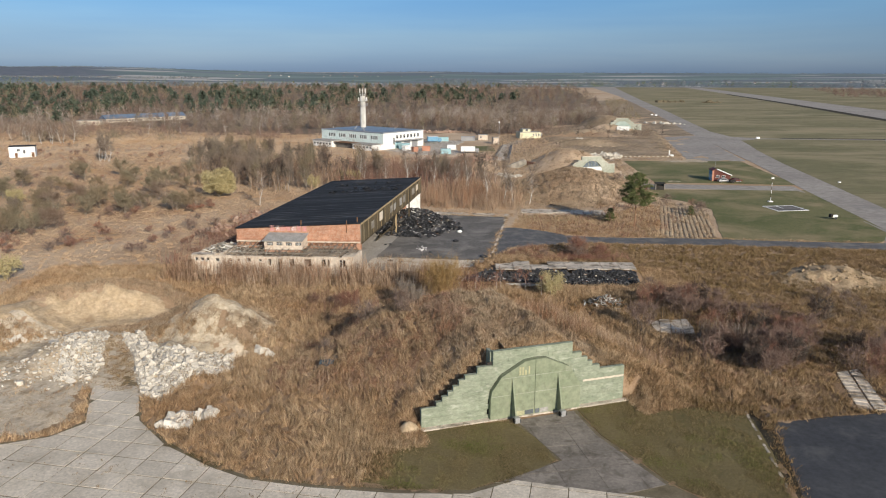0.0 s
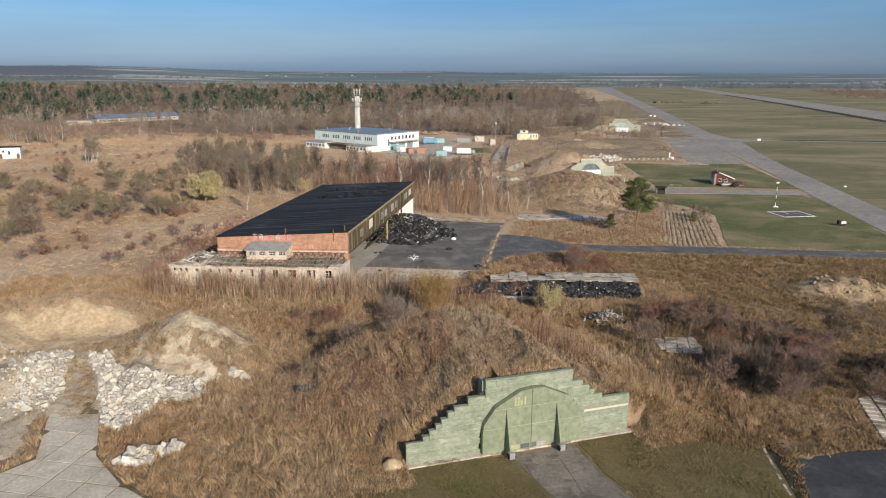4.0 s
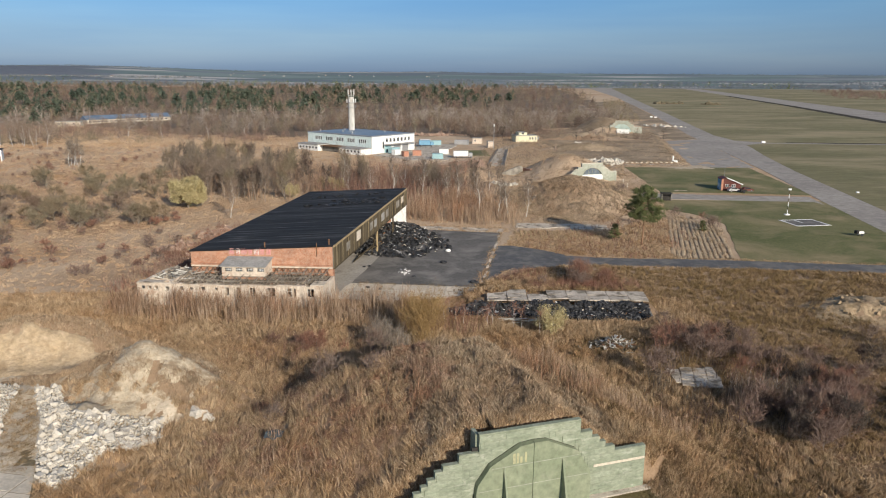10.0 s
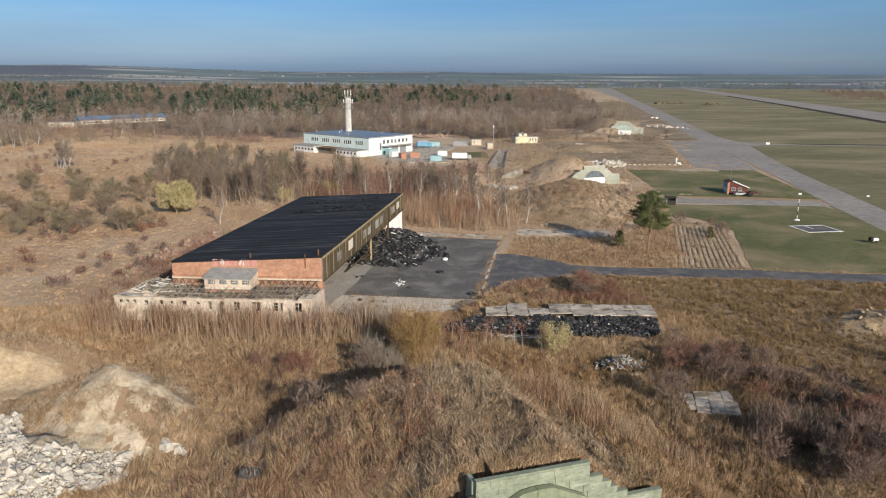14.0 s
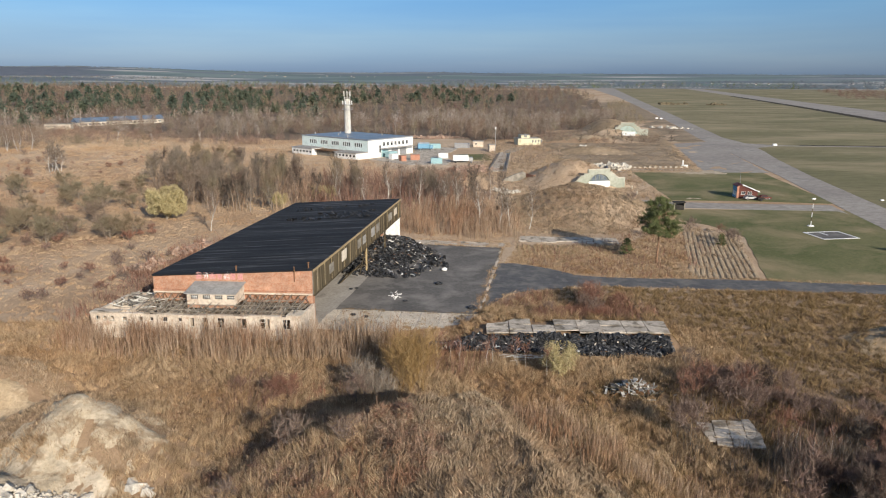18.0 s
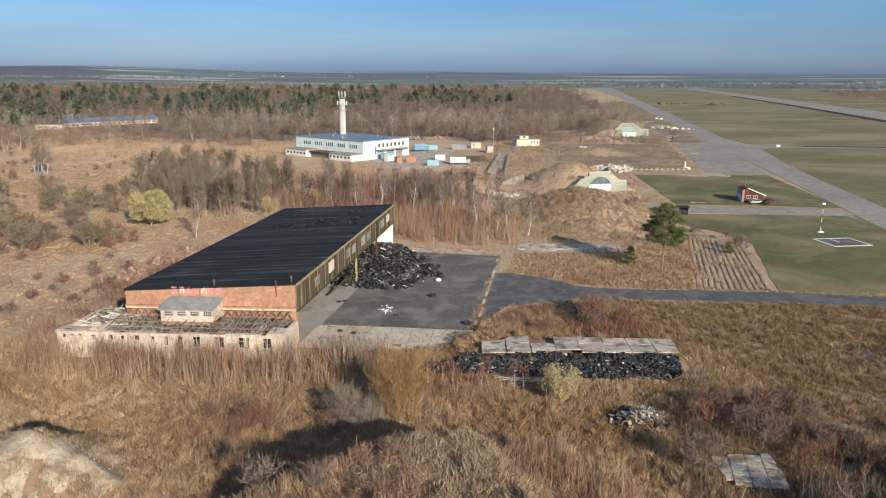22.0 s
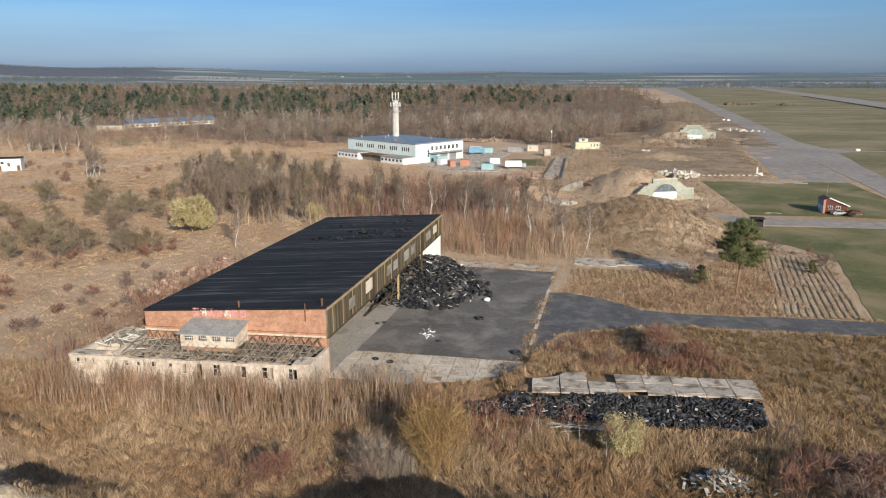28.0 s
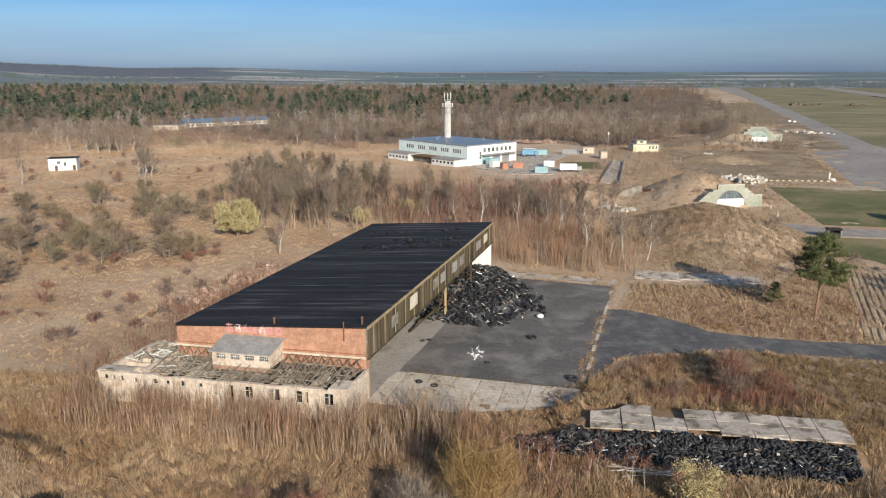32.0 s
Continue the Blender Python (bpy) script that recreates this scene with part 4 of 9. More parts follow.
def annex():
    an = thing("annex_ruin", pose(H_O[0], H_O[1], 0), "roofless brick annex with bare trusses and flaking cream plaster", "ruin")
    D = -6.9
    holes = [(-31.3, -30.6, 2.75, 3.4), (-30.2, -29.5, 2.75, 3.4), (-29.1, -28.4, 2.7, 3.4), (-27.2, -26.4, 2.6, 3.3), (-24.6, -23.9, 2.6, 3.4), (-22.9, -22.3, 2.7, 3.3), (-20.9, -20.1, 2.6, 3.4), (-18.5, -17.9, 2.7, 3.3),
             (-16.8, -16.0, 1.9, 3.35), (-14.75, -13.9, 0.3, 3.4), (-12.5, -11.4, 1.8, 3.4), (-9.5, -8.0, 1.8, 3.4), (-6.0, -4.4, 1.8, 3.4), (-2.5, -1.3, 1.8, 3.35)]
    part("front_wall", skew(wall_with_openings(bmesh.new(), -32.0, 0.3, D, D + 0.4, -0.2, 3.75, holes)), M_PLASTER, an)
    for x0, x1, z0, z1 in holes:
        fr = boxes((x0, x1, D + 0.18, D + 0.26, z0, z0 + 0.07), (x0, x1, D + 0.18, D + 0.26, z1 - 0.07, z1), (x0, x0 + 0.07, D + 0.18, D + 0.26, z0 + 0.07, z1 - 0.07), (x1 - 0.07, x1, D + 0.18, D + 0.26, z0 + 0.07, z1 - 0.07))
        if x1 - x0 > 0.9:
            k = (x0 + x1) / 2
            box(fr, k - 0.04, k + 0.04, D + 0.18, D + 0.26, z0 + 0.07, z1 - 0.07)
            box(fr, x0 + 0.07, k - 0.04, D + 0.19, D + 0.25, z0 + (z1 - z0) * 0.62, z0 + (z1 - z0) * 0.62 + 0.06)
        f = part("window_frame", skew(fr), M_TOWER, an, "peeling white window frame")
        if random.random() < 0.4:
            part("pane", skew(boxes((x0 + 0.08, (x0 + x1) / 2, D + 0.215, D + 0.225, z0 + 0.08, z1 - 0.08))), M_GLASS, f)
        part("sill", skew(boxes((x0 - 0.1, x1 + 0.1, D - 0.1, D + 0.15, z0 - 0.08, z0 - 0.002))), M_CONC, an)
    x = -32.1
    while x < 0.2:
        w = random.uniform(0.7, 2.6)
        if random.random() < 0.8:
            part("cornice", skew(boxes((x, min(0.4, x + w) - 0.02, D - 0.12, D + 0.45, 3.753, 3.95 - random.choice((0, 0, 0.05, 0.1))), bevel=0.02)), M_PLASTER, an)
        x += w
    part("end_wall", skew(boxes((-0.1, 0.3, D + 0.4, -0.02, -0.2, 3.9))), M_PLASTER, an)
    part("end_wall", skew(boxes((-32.0, -31.6, D + 0.4, 3.5, -0.2, 3.75))), M_PLASTER, an)
    part("inner_wall", skew(boxes((-26.6, -26.2, D + 0.4, 4.2, -0.2, 4.1))), M_PLASTER, an)
    part("back_wall", skew(boxes((-31.6, -25.7, 3.6, 4.0, -0.2, 3.9))), M_PLASTER, an)
    for x in (-21.5, -17.0, -10.2, -5.2):
        part("inner_wall", skew(boxes((x, x + 0.25, D + 0.4, -0.05, -0.2, 3.2 + random.uniform(-0.4, 0.4)))), M_PLASTER, an)
    # flat white roof left on the corner wing
    part("roof_slab", skew(boxes((-32.05, -27.6, D - 0.05, -5.4, 3.96, 4.08), bevel=0.03)), M_CONC_OLD, an, "remnant of pale flat roof slab")
    for y in (-5.0, -2.2, 0.8):
        part("inner_wall", skew(boxes((-31.6, -26.6, y, y + 0.25, -0.2, 3.5 + random.uniform(-0.5, 0.4)))), M_PLASTER, an)
    part("roof_slab", skew(boxes((-1.9, 0.35, D - 0.05, -4.2, 3.96, 4.06), bevel=0.02)), M_CONC, an)
    # dark brown facing over the hangar wall behind the trusses
    part("inner_face", skew(boxes((-H_WID + 0.1, -0.1, -0.05, -0.004, -0.1, 3.85))), M_PLASTER_DARK, an, "dark brown plaster behind the trusses")
    # ledger and row of light trusses against the hangar
    part("ledger", skew(boxes((-H_WID, 0.0, -0.3, -0.02, 5.55, 5.8))), M_BRICK, an)
    part("wall_band", skew(boxes((-H_WID, 0.0, -0.16, -0.012, 5.2, 5.5))), M_PLASTER, an)
    for i in range(20):
        x = -25.0 + i * 1.28
        t = random.uniform(-0.12, 0.12)
        bm = bmesh.new()
        drop = random.choice((0, 0, 0, 0.5, 1.2))
        zt, zb = 5.35 - 0.1 * random.random(), 3.95 - drop
        beam(bm, (x, -0.2, zt), (x + t, D + 0.4, zb + 0.35), 0.075)
        beam(bm, (x, -0.2, 3.95), (x + t, D + 0.4, zb), 0.075)
        for k in range(4):
            f0, f1 = k / 4, (k + 0.5) / 4
            ya, yb = -0.2 + (D + 0.6) * f0, -0.2 + (D + 0.6) * f1
            beam(bm, (x, ya, 3.95), (x, yb, zt + (zb + 0.35 - zt) * f1), 0.05)
        part("truss", skew(bm), M_WOOD_CHAR, an, "bare grey timber truss")
    # zigzag lattice girders in sections: rusty along the wall, grey timber further out
    for yy, zl, zt, w, m, lab in ((-0.35, 4.0, 5.2, 0.09, M_RUST, "rust-red lattice girder along the hangar wall"), (-2.1, 3.75, 4.85, 0.075, M_LATH, "grey timber lattice purlin"), (-3.9, 3.7, 4.5, 0.075, M_LATH, "grey timber lattice purlin"), (-5.5, 3.6, 4.2, 0.075, M_LATH, "grey timber lattice purlin")):
        for x0, x1 in (((-25.4, -18.7), (-10.7, -0.5)) if yy > -3.6 else ((-25.4, -17.2), (-17.0, -9.0), (-8.8, -0.5))):
            bm = bmesh.new()
            n = int((x1 - x0) / 1.08)
            st = (x1 - x0) / n
            for k in range(n):
                x = x0 + k * st
                beam(bm, (x, yy, zl), (x + st / 2, yy, zt), w)
                beam(bm, (x + st / 2, yy, zt), (x + st, yy, zl), w)
            box(bm, x0, x1, yy - 0.04, yy + 0.04, zt - 0.03, zt + 0.06)
            box(bm, x0, x1, yy - 0.04, yy + 0.04, zl - 0.06, zl + 0.03)
            part("lattice", skew(bm), m, an, lab)
    # fallen battens over the trusses
    for i in range(44):
        x, y = random.uniform(-25.5, -0.5), random.uniform(D + 0.6, -0.7)
        zc = 4.05 + 1.0 * (y - D) / 6.9 * random.uniform(0.3, 1.0)
        L = random.uniform(0.8, 3.0)
        a = random.choice((0, 90)) + random.gauss(0, 22)
        bm = bmesh.new()
        d = Vector((math.cos(radians(a)) * L / 2, math.sin(radians(a)) * L / 2, random.uniform(-0.35, 0.35)))
        y = min(max(y, D + 0.5 + abs(d.y)), -0.5 - abs(d.y))
        c = Vector((x, y, zc))
        beam(bm, c - d, c + d, 0.05, 0.10)
        part("batten", skew(bm), M_TOWER if i % 6 == 0 else M_WOOD_CHAR, an)
    for i in range(70):
        x, y = random.uniform(-31.5, -26.8), random.uniform(-2.2, 3.4)
        bm = bmesh.new()
        L = random.uniform(0.8, 2.4)
        a = random.uniform(0, 180)
        d = Vector((math.cos(radians(a)) * L / 2, math.sin(radians(a)) * L / 2, random.uniform(-0.4, 0.4)))
        c = Vector((min(max(x, -31.4), -26.9), y, random.uniform(3.3, 4.3)))
        beam(bm, c - d, c + d, 0.08, 0.15)
        part("batten", skew(bm), M_WOOD_CHAR if i % 3 else M_TOWER, an)
    bm = bmesh.new()
    for i in range(260):
        x, y = random.uniform(-31.5, -0.3), random.uniform(D + 0.5, -0.3)
        bmesh.ops.create_cube(bm, size=random.uniform(0.3, 0.9), matrix=pose(x, y, random.uniform(0.1, 1.6), random.uniform(0, 90), random.uniform(0, 90), 0))
    tagged(part("floor_debris", skew(bm), M_DARK, an, "heaped rotten roof debris"), kind="stuff")
    # clerestory box with four windows under a grey lean-to roof
    dm = part("clerestory", skew(wall_with_openings(bmesh.new(), -18.5, -10.9, -3.6, -3.25, 4.45, 6.2, [(-17.95, -16.75, 5.3, 5.95), (-16.05, -14.85, 5.3, 5.95), (-14.15, -12.95, 5.3, 5.95), (-12.25, -11.05, 5.3, 5.95)])), M_PLASTER, an, "cream clerestory box over the annex")
    part("side_wall", skew(slab_yz(-18.5, -18.15)), M_PLASTER, dm)
    part("side_wall", skew(slab_yz(-11.25, -10.9)), M_PLASTER, dm)
    part("brick_base", skew(boxes((-18.5, -10.9, -3.55, -3.3, 3.9, 4.45))), M_BRICK, dm)
    for x in (-17.95, -16.05, -14.15, -12.25):
        part("window_bars", skew(boxes((x, x + 1.2, -3.45, -3.4, 5.6, 5.64), (x + 0.28, x + 0.32, -3.45, -3.4, 5.3, 5.6), (x + 0.28, x + 0.32, -3.45, -3.4, 5.64, 5.95), (x + 0.58, x + 0.62, -3.45, -3.4, 5.3, 5.6), (x + 0.58, x + 0.62, -3.45, -3.4, 5.64, 5.95), (x + 0.88, x + 0.92, -3.45, -3.4, 5.3, 5.6), (x + 0.88, x + 0.92, -3.45, -3.4, 5.64, 5.95))), M_WHITE, dm)
        part("pane", skew(boxes((x, x + 1.2, -3.38, -3.36, 5.3, 5.95))), M_GLASS, dm)
    bm = bmesh.new()
    v = [bm.verts.new(p) for p in ((-18.8, -4.0, 6.22), (-10.6, -4.0, 6.22), (-10.6, -0.02, 7.1), (-18.8, -0.02, 7.1))]
    w = [bm.verts.new((p.co.x, p.co.y, p.co.z + 0.12)) for p in v]
    bm.faces.new(v[::-1])
    bm.faces.new(w)
    for k in range(4):
        bm.faces.new((v[k], v[(k + 1) % 4], w[(k + 1) % 4], w[k]))
    bmesh.ops.recalc_face_normals(bm, faces=bm.faces)
    part("lean_to_roof", skew(bm), M_GREY_ROOF, dm, "mottled grey fibre-cement roof")
    return an


def slab_yz(x0, x1):
    bm = bmesh.new()
    a = [bm.verts.new((x0, y, z)) for y, z in ((-3.24, 4.45), (-0.02, 4.45), (-0.02, 7.0), (-3.24, 6.25))]
    c = [bm.verts.new((x1, p.co.y, p.co.z)) for p in a]
    bm.faces.new(a)
    bm.faces.new(c[::-1])
    for i in range(4):
        bm.faces.new((a[i], c[i], c[(i + 1) % 4], a[(i + 1) % 4]))
    bmesh.ops.recalc_face_normals(bm, faces=bm.faces)
    return bm


hangar()
annex()

# ---- slabs, tyres, rubble
def land_patch(name, poly, dz, material, label, category, cell=0.45, fade=1.2):
    """A skin of other soil on the ground, whose uneven rim dips under it."""
    xs, ys = [p[0] for p in poly], [p[1] for p in poly]
    ax, ay = np.arange(min(xs) - 2 * fade, max(xs) + 2 * fade, cell), np.arange(min(ys) - 2 * fade, max(ys) + 2 * fade, cell)
    X, Y = np.meshgrid(ax, ay)
    JX = X + waves(X, Y, 5.0, 12) * fade * 0.8 + waves(X, Y, 1.7, 18) * fade * 0.5
    JY = Y + waves(Y, X, 4.0, 3) * fade * 0.8 + waves(Y, X, 1.3, 9) * fade * 0.4
    near = sum(inside(JX + fade * math.cos(k), JY + fade * math.sin(k), poly).astype(float) for k in np.arange(0, 6.28, 0.785)) / 8
    Z = land(X, Y) + dz * smooth(0.1, 1.0, near) - 0.3 * (1 - smooth(0.0, 0.5, near)) + 0.05 * waves(X, Y, 1.1, 9) * near
    ids = np.arange(X.size).reshape(X.shape)
    q = np.stack([ids[:-1, :-1], ids[:-1, 1:], ids[1:, 1:], ids[1:, :-1]], -1).reshape(-1, 4)
    q = q[(near.ravel()[q] > 0).all(1)]
    used = np.unique(q)
    remap = np.zeros(X.size, int)
    remap[used] = np.arange(len(used))
    v = np.stack([X, Y, Z], -1).reshape(-1, 3)[used]
    return tagged(new(name, mesh_of(name, v, remap[q], material, True)), label, category, kind="structure")


def clip_to(quad, outline):
    """The part of an outline that lies in a convex quad."""
    out = [np.array(p, float) for p in outline]
    for i in range(4):
        a, c = np.array(quad[i]), np.array(quad[(i + 1) % 4])
        side = [(c[0] - a[0]) * (p[1] - a[1]) - (c[1] - a[1]) * (p[0] - a[0]) for p in out]
        nxt = []
        for k in range(len(out)):
            p, q, sp, sq = out[k - 1], out[k], side[k - 1], side[k]
            if (sp >= 0) != (sq >= 0):
                nxt.append(p + (q - p) * (sp / (sp - sq)))
            if sq >= 0:
                nxt.append(q)
        out = nxt
        if len(out) < 3:
            return [], 0.0
    keep = [p for k, p in enumerate(out) if np.linalg.norm(p - out[k - 1]) > 0.02]
    area = 0.5 * abs(sum(keep[k - 1][0] * keep[k][1] - keep[k][0] * keep[k - 1][1] for k in range(len(keep))))
    return keep, area


def slab_field(name, outline, angle, sx, sy, z, material, label, gap=0.11, miss=0.0, tilt=0.3, ymin=-99, origin=(0, 0)):
    """Concrete slabs laid in a grid over an outline."""
    ob = thing(name, pose(0, 0, 0), label, "pavement", kind="structure")
    c, s = math.cos(radians(angle)), math.sin(radians(angle))
    meshes = []
    for k in range(3):
        bm = boxes((-sx / 2 + gap / 2, sx / 2 - gap / 2, -sy / 2 + gap / 2, sy / 2 - gap / 2, -0.18, 0.0), bevel=0.02)
        for v in bm.verts:
            v.co.x += random.uniform(-0.04, 0.04)
            v.co.y += random.uniform(-0.04, 0.04)
        me = bpy.data.meshes.new("slab")
        bm.to_mesh(me)
        bm.free()
        me.materials.append(material)
        meshes.append(me)
    for i in range(-60, 60):
        for j in range(-60, 60):
            x, y = origin[0] + i * sx * c - j * sy * s, origin[1] + i * sx * s + j * sy * c
            if y < ymin or random.random() < miss:
                continue
            hx, hy = sx / 2 - gap / 2, sy / 2 - gap / 2
            quad = [(x + a * c - b * s, y + a * s + b * c) for a, b in ((-hx, -hy), (hx, -hy), (hx, hy), (-hx, hy))]
            held = inside(np.array([p[0] for p in quad]), np.array([p[1] for p in quad]), outline)
            if not held.any():
                continue
            if not held.all():
                # cut to the pavement's edge
                poly, area = clip_to(quad, outline)
                if len(poly) < 3 or area < 0.5:
                    continue
                bm = prism(bmesh.new(), [(p[0] - x, p[1] - y) for p in poly], -0.18, 0.0)
                me = bpy.data.meshes.new("slab")
                bm.to_mesh(me)
                bm.free()
                me.materials.append(material)
                piece("slab", me, ob, pose(x, y, z - 0.004, random.gauss(0, tilt * 0.5), random.gauss(0, tilt * 0.5), 0))
                continue
            piece("slab", random.choice(meshes), ob, pose(x, y, z + random.uniform(-0.015, 0.015), random.gauss(0, tilt), random.gauss(0, tilt), angle + random.gauss(0, tilt * 0.7)))
    return ob


def apron_all():
    ap = sheet("pavement", APRON, 0.012, M_JOINT, "weedy jointed concrete forecourt", "pavement", 0.2)
    slab_field("pavement", [(-90, 52), (-62, 62), (-49, 65), (-44.5, 66.8), (-42, 70), (-45.3, 79), (-45.6, 80.6), (-40.2, 80.4), (-39.4, 79), (-36.1, 70.7), (-31.2, 65), (-24.8, 60.2), (-20.8, 58), (-14.1, 56.4), (-5.8, 55.3), (1.3, 55.2), (6.0, 57.6), (24, 53), (40, 46), (40, 40), (-90, 40)], -12.0, 3.6, 2.95, 0.05, M_CONC, "pale concrete slabs with open weedy joints", gap=0.11, ymin=40, origin=(-37.6, 61.5))
    slab_field("pavement", [(4.8, 57.6), (11.2, 61.4), (9.6, 65.2), (7.4, 70.6), (14.5, 73.1), (15.9, 67), (20.6, 56.7), (16, 55)], SH_ANGLE - 8, 3.9, 5.0, 0.045, M_ROAD_SLAB, "grey concrete drive up to the shelter door", gap=0.035, origin=(11, 67))


M_FLOOR = surface("dusty_hangar_concrete", (0.37, 0.34, 0.30), (0.46, 0.425, 0.375), 0.2, 2.0, 0.92, stain=(0.20, 0.185, 0.165), stain_scale=0.25)
M_ROAD_SLAB = surface("grey_drive_concrete", (0.20, 0.176, 0.15), (0.29, 0.255, 0.215), 0.35, 2.5, 0.92, stain=(0.13, 0.112, 0.09), stain_scale=0.5, stain_at=(0.5, 0.66), pieces=0.1)
apron_all()
slab_field("pavement", [(-17.0, 138.5), (-6, 137), (9.9, 140.2), (10.0, 145.6), (-14.9, 148.6), (-15.8, 146)], -7.0, 3.4, 3.0, 0.04, M_CONC, "cracked pale slabs before the asphalt forecourt", gap=0.16, miss=0.02, tilt=0.4, origin=(8.2, 143.9))
sheet("pavement", [(-43, 141), (-17.0, 138.6), (-6, 137), (9.8, 140.2), (10, 146), (-14.4, 149), (-5.3, 199.4), (-6.5, 207.4), (-32, 209)], 0.008, M_FLOOR, "worn pale concrete beside the hangar front", "pavement", 0.1)
sheet("pavement", [(-6, 199.4), (-0.7, 198.7), (17.9, 195), (20, 199.5), (-5, 204)], 0.012, M_CONC_OLD, "broken concrete edge behind the forecourt", "pavement", 0.3)
slab_field("pavement", [(-5.5, 200), (18.5, 195.6), (19.3, 199.5), (-5, 203.6)], -10.5, 3.4, 3.2, 0.05, M_CONC_OLD, "tilted old slabs behind the forecourt", miss=0.2, tilt=1.0, origin=(0, 200.5))
slab_field("pavement", [(22.5, 201), (23.5, 207), (47, 205), (46.5, 198.3)], -4, 3.6, 3.2, 0.12, M_CONC_OLD, "tilted pale slabs in dry grass", miss=0.15, tilt=1.2, origin=(30, 203))
slab_field("pavement", [(9.6, 131.5), (10.2, 135.6), (13.2, 136.4), (14.5, 137.9), (37.9, 136.65), (37.4, 131.4), (20, 131.6)], -3.0, 3.5, 2.55, 1.92, M_CONC_OLD, "row of cracked pale slabs along a low bank", miss=0.05, tilt=1.5, origin=(36.2, 133.0))
slab_field("pavement", [(32.4, 105.6), (38.8, 106), (38.6, 98.9), (32.4, 100)], -14, 1.7, 1.15, 0.36, M_CONC_OLD, "sunken pale slabs in the marsh grass", miss=0.07, tilt=4.0, origin=(34, 101))
slab_field("pavement", [(48.4, 72.9), (51.8, 84.3), (55.6, 85.6), (52.4, 73.2)], -16, 1.85, 1.15, 0.14, M_CONC_OLD, "strip of narrow concrete slabs in two columns", gap=0.3, tilt=1.0, origin=(51, 78))
# the kerb line that splits the forecourt from the road
kerb = thing("kerb", pose(0, 0, 0), "weedy pale kerb across the asphalt", "kerb", kind="structure")
me_k = block_mesh("kerb_stone", 0.5, 2.3, 0.2, M_CONC_OLD, 0.03)
for i in range(20):
    f = i / 20
    if random.random() < 0.6:
        piece("kerb_stone", me_k, kerb, pose(9.8 + 8.2 * f + random.uniform(-0.08, 0.08), 146.2 + 49 * f, 0.03, 0, 0, -9.5 + random.gauss(0, 2)))


def tyre_mesh():
    bm = bmesh.new()
    R, r, N, K = 0.40, 0.17, 12, 6
    ring = [[bm.verts.new(((R + r * 0.85 * math.cos(b)) * math.cos(a), (R + r * 0.85 * math.cos(b)) * math.sin(a), 0.85 * r * math.sin(b))) for b in [k * 2 * math.pi / K + 0.52 for k in range(K)]] for a in [n * 2 * math.pi / N for n in range(N)]]
    for n in range(N):
        for k in range(K):
            bm.faces.new((ring[n][k], ring[(n + 1) % N][k], ring[(n + 1) % N][(k + 1) % K], ring[n][(k + 1) % K]))
    me = bpy.data.meshes.new("tyre")
    bm.to_mesh(me)
    bm.free()
    me.materials.append(M_RUBBER)
    me.shade_smooth()
    return me


# tone differs tyre by tyre; the palest put grey highlights into the colour
M_TYRES = strands("worn_tyre_rubber_glints", [(0.0, (0.014, 0.014, 0.015)), (0.55, (0.035, 0.036, 0.038)), (0.85, (0.075, 0.076, 0.08)), (1.0, (0.17, 0.168, 0.165))], rough=0.4)
TYRE = tyre_mesh()
TYRE_V = np.array([v.co[:] for v in TYRE.vertices])
TYRE_F = np.array([p.vertices[:] for p in TYRE.polygons])


def heap_of(parent, name, me, spots, part_limit, verts, faces, material, stuff_label):
    """The first ones as parts, the rest joined into one part."""
    for m in spots[:part_limit]:
        piece(name, me, parent, m)
    rest = spots[part_limit:]
    if rest:
        V = np.concatenate([verts @ np.array(m.to_3x3()).T + np.array(m.translation) for m in rest])
        F = np.concatenate([faces + i * len(verts) for i in range(len(rest))])
        ob = new(name + "_rest", mesh_of(name + "_rest", V, F, material, True))
        ob.parent = parent
        tagged(ob, stuff_label, kind="stuff")


def tyre_heap(name, label, poly, height, count, lie, gap=None, size=1.0):
    xs, ys = [p[0] for p in poly], [p[1] for p in poly]
    ob = thing(name, pose(0, 0, 0), label, "tyre heap")
    spots = []
    while len(spots) < count:
        x, y = random.uniform(min(xs), max(xs)), random.uniform(min(ys), max(ys))
        if not inside(np.array([x]), np.array([y]), poly)[0]:
            continue
        if gap and gap(x, y) and random.random() < 0.93:
            continue
        top = height(x, y)
        s = random.choice((0.75, 0.8, 0.85, 1.0, 1.15)) * size
        z = float(land(x, y)) * (top > -1) + max(0.1, top * random.uniform(0.55, 1.0)) + 0.08
        spots.append(pose(x, y, z, *lie(x, y), random.uniform(0, 360)) @ Matrix.Scale(s, 4))
    spots.sort(key=lambda m: -m.translation.z + m.translation.y * 0.15)
    heap_of(ob, "tyre", TYRE, spots, 300, TYRE_V, TYRE_F, M_TYRES, "black tyres packed under the top ones")
    return ob


def pile_height(x, y):
    d1 = 0.75 * max(0, 1 - ((x + 8.5) / 8.5) ** 2 * 0.55 - ((y - 190) / 19) ** 2)
    d2 = 0.6 * max(0, 1 - ((x - 0.5) / 6) ** 2 - ((y - 184) / 12) ** 2)
    return max(0.15, d1, d2)


def pile_gap(x, y):
    """Bare ground showing between the tyres towards the heap's open side."""
    edge = smooth(-6, 4, x + 0.16 * (y - 185) * -1)
    return waves(x, y, 5.0, 4) + 0.6 * waves(x, y, 2.0, 11) > 0.9 - 1.1 * edge


def any_lie(x, y):
    return random.gauss(0, 38), random.gauss(0, 38)


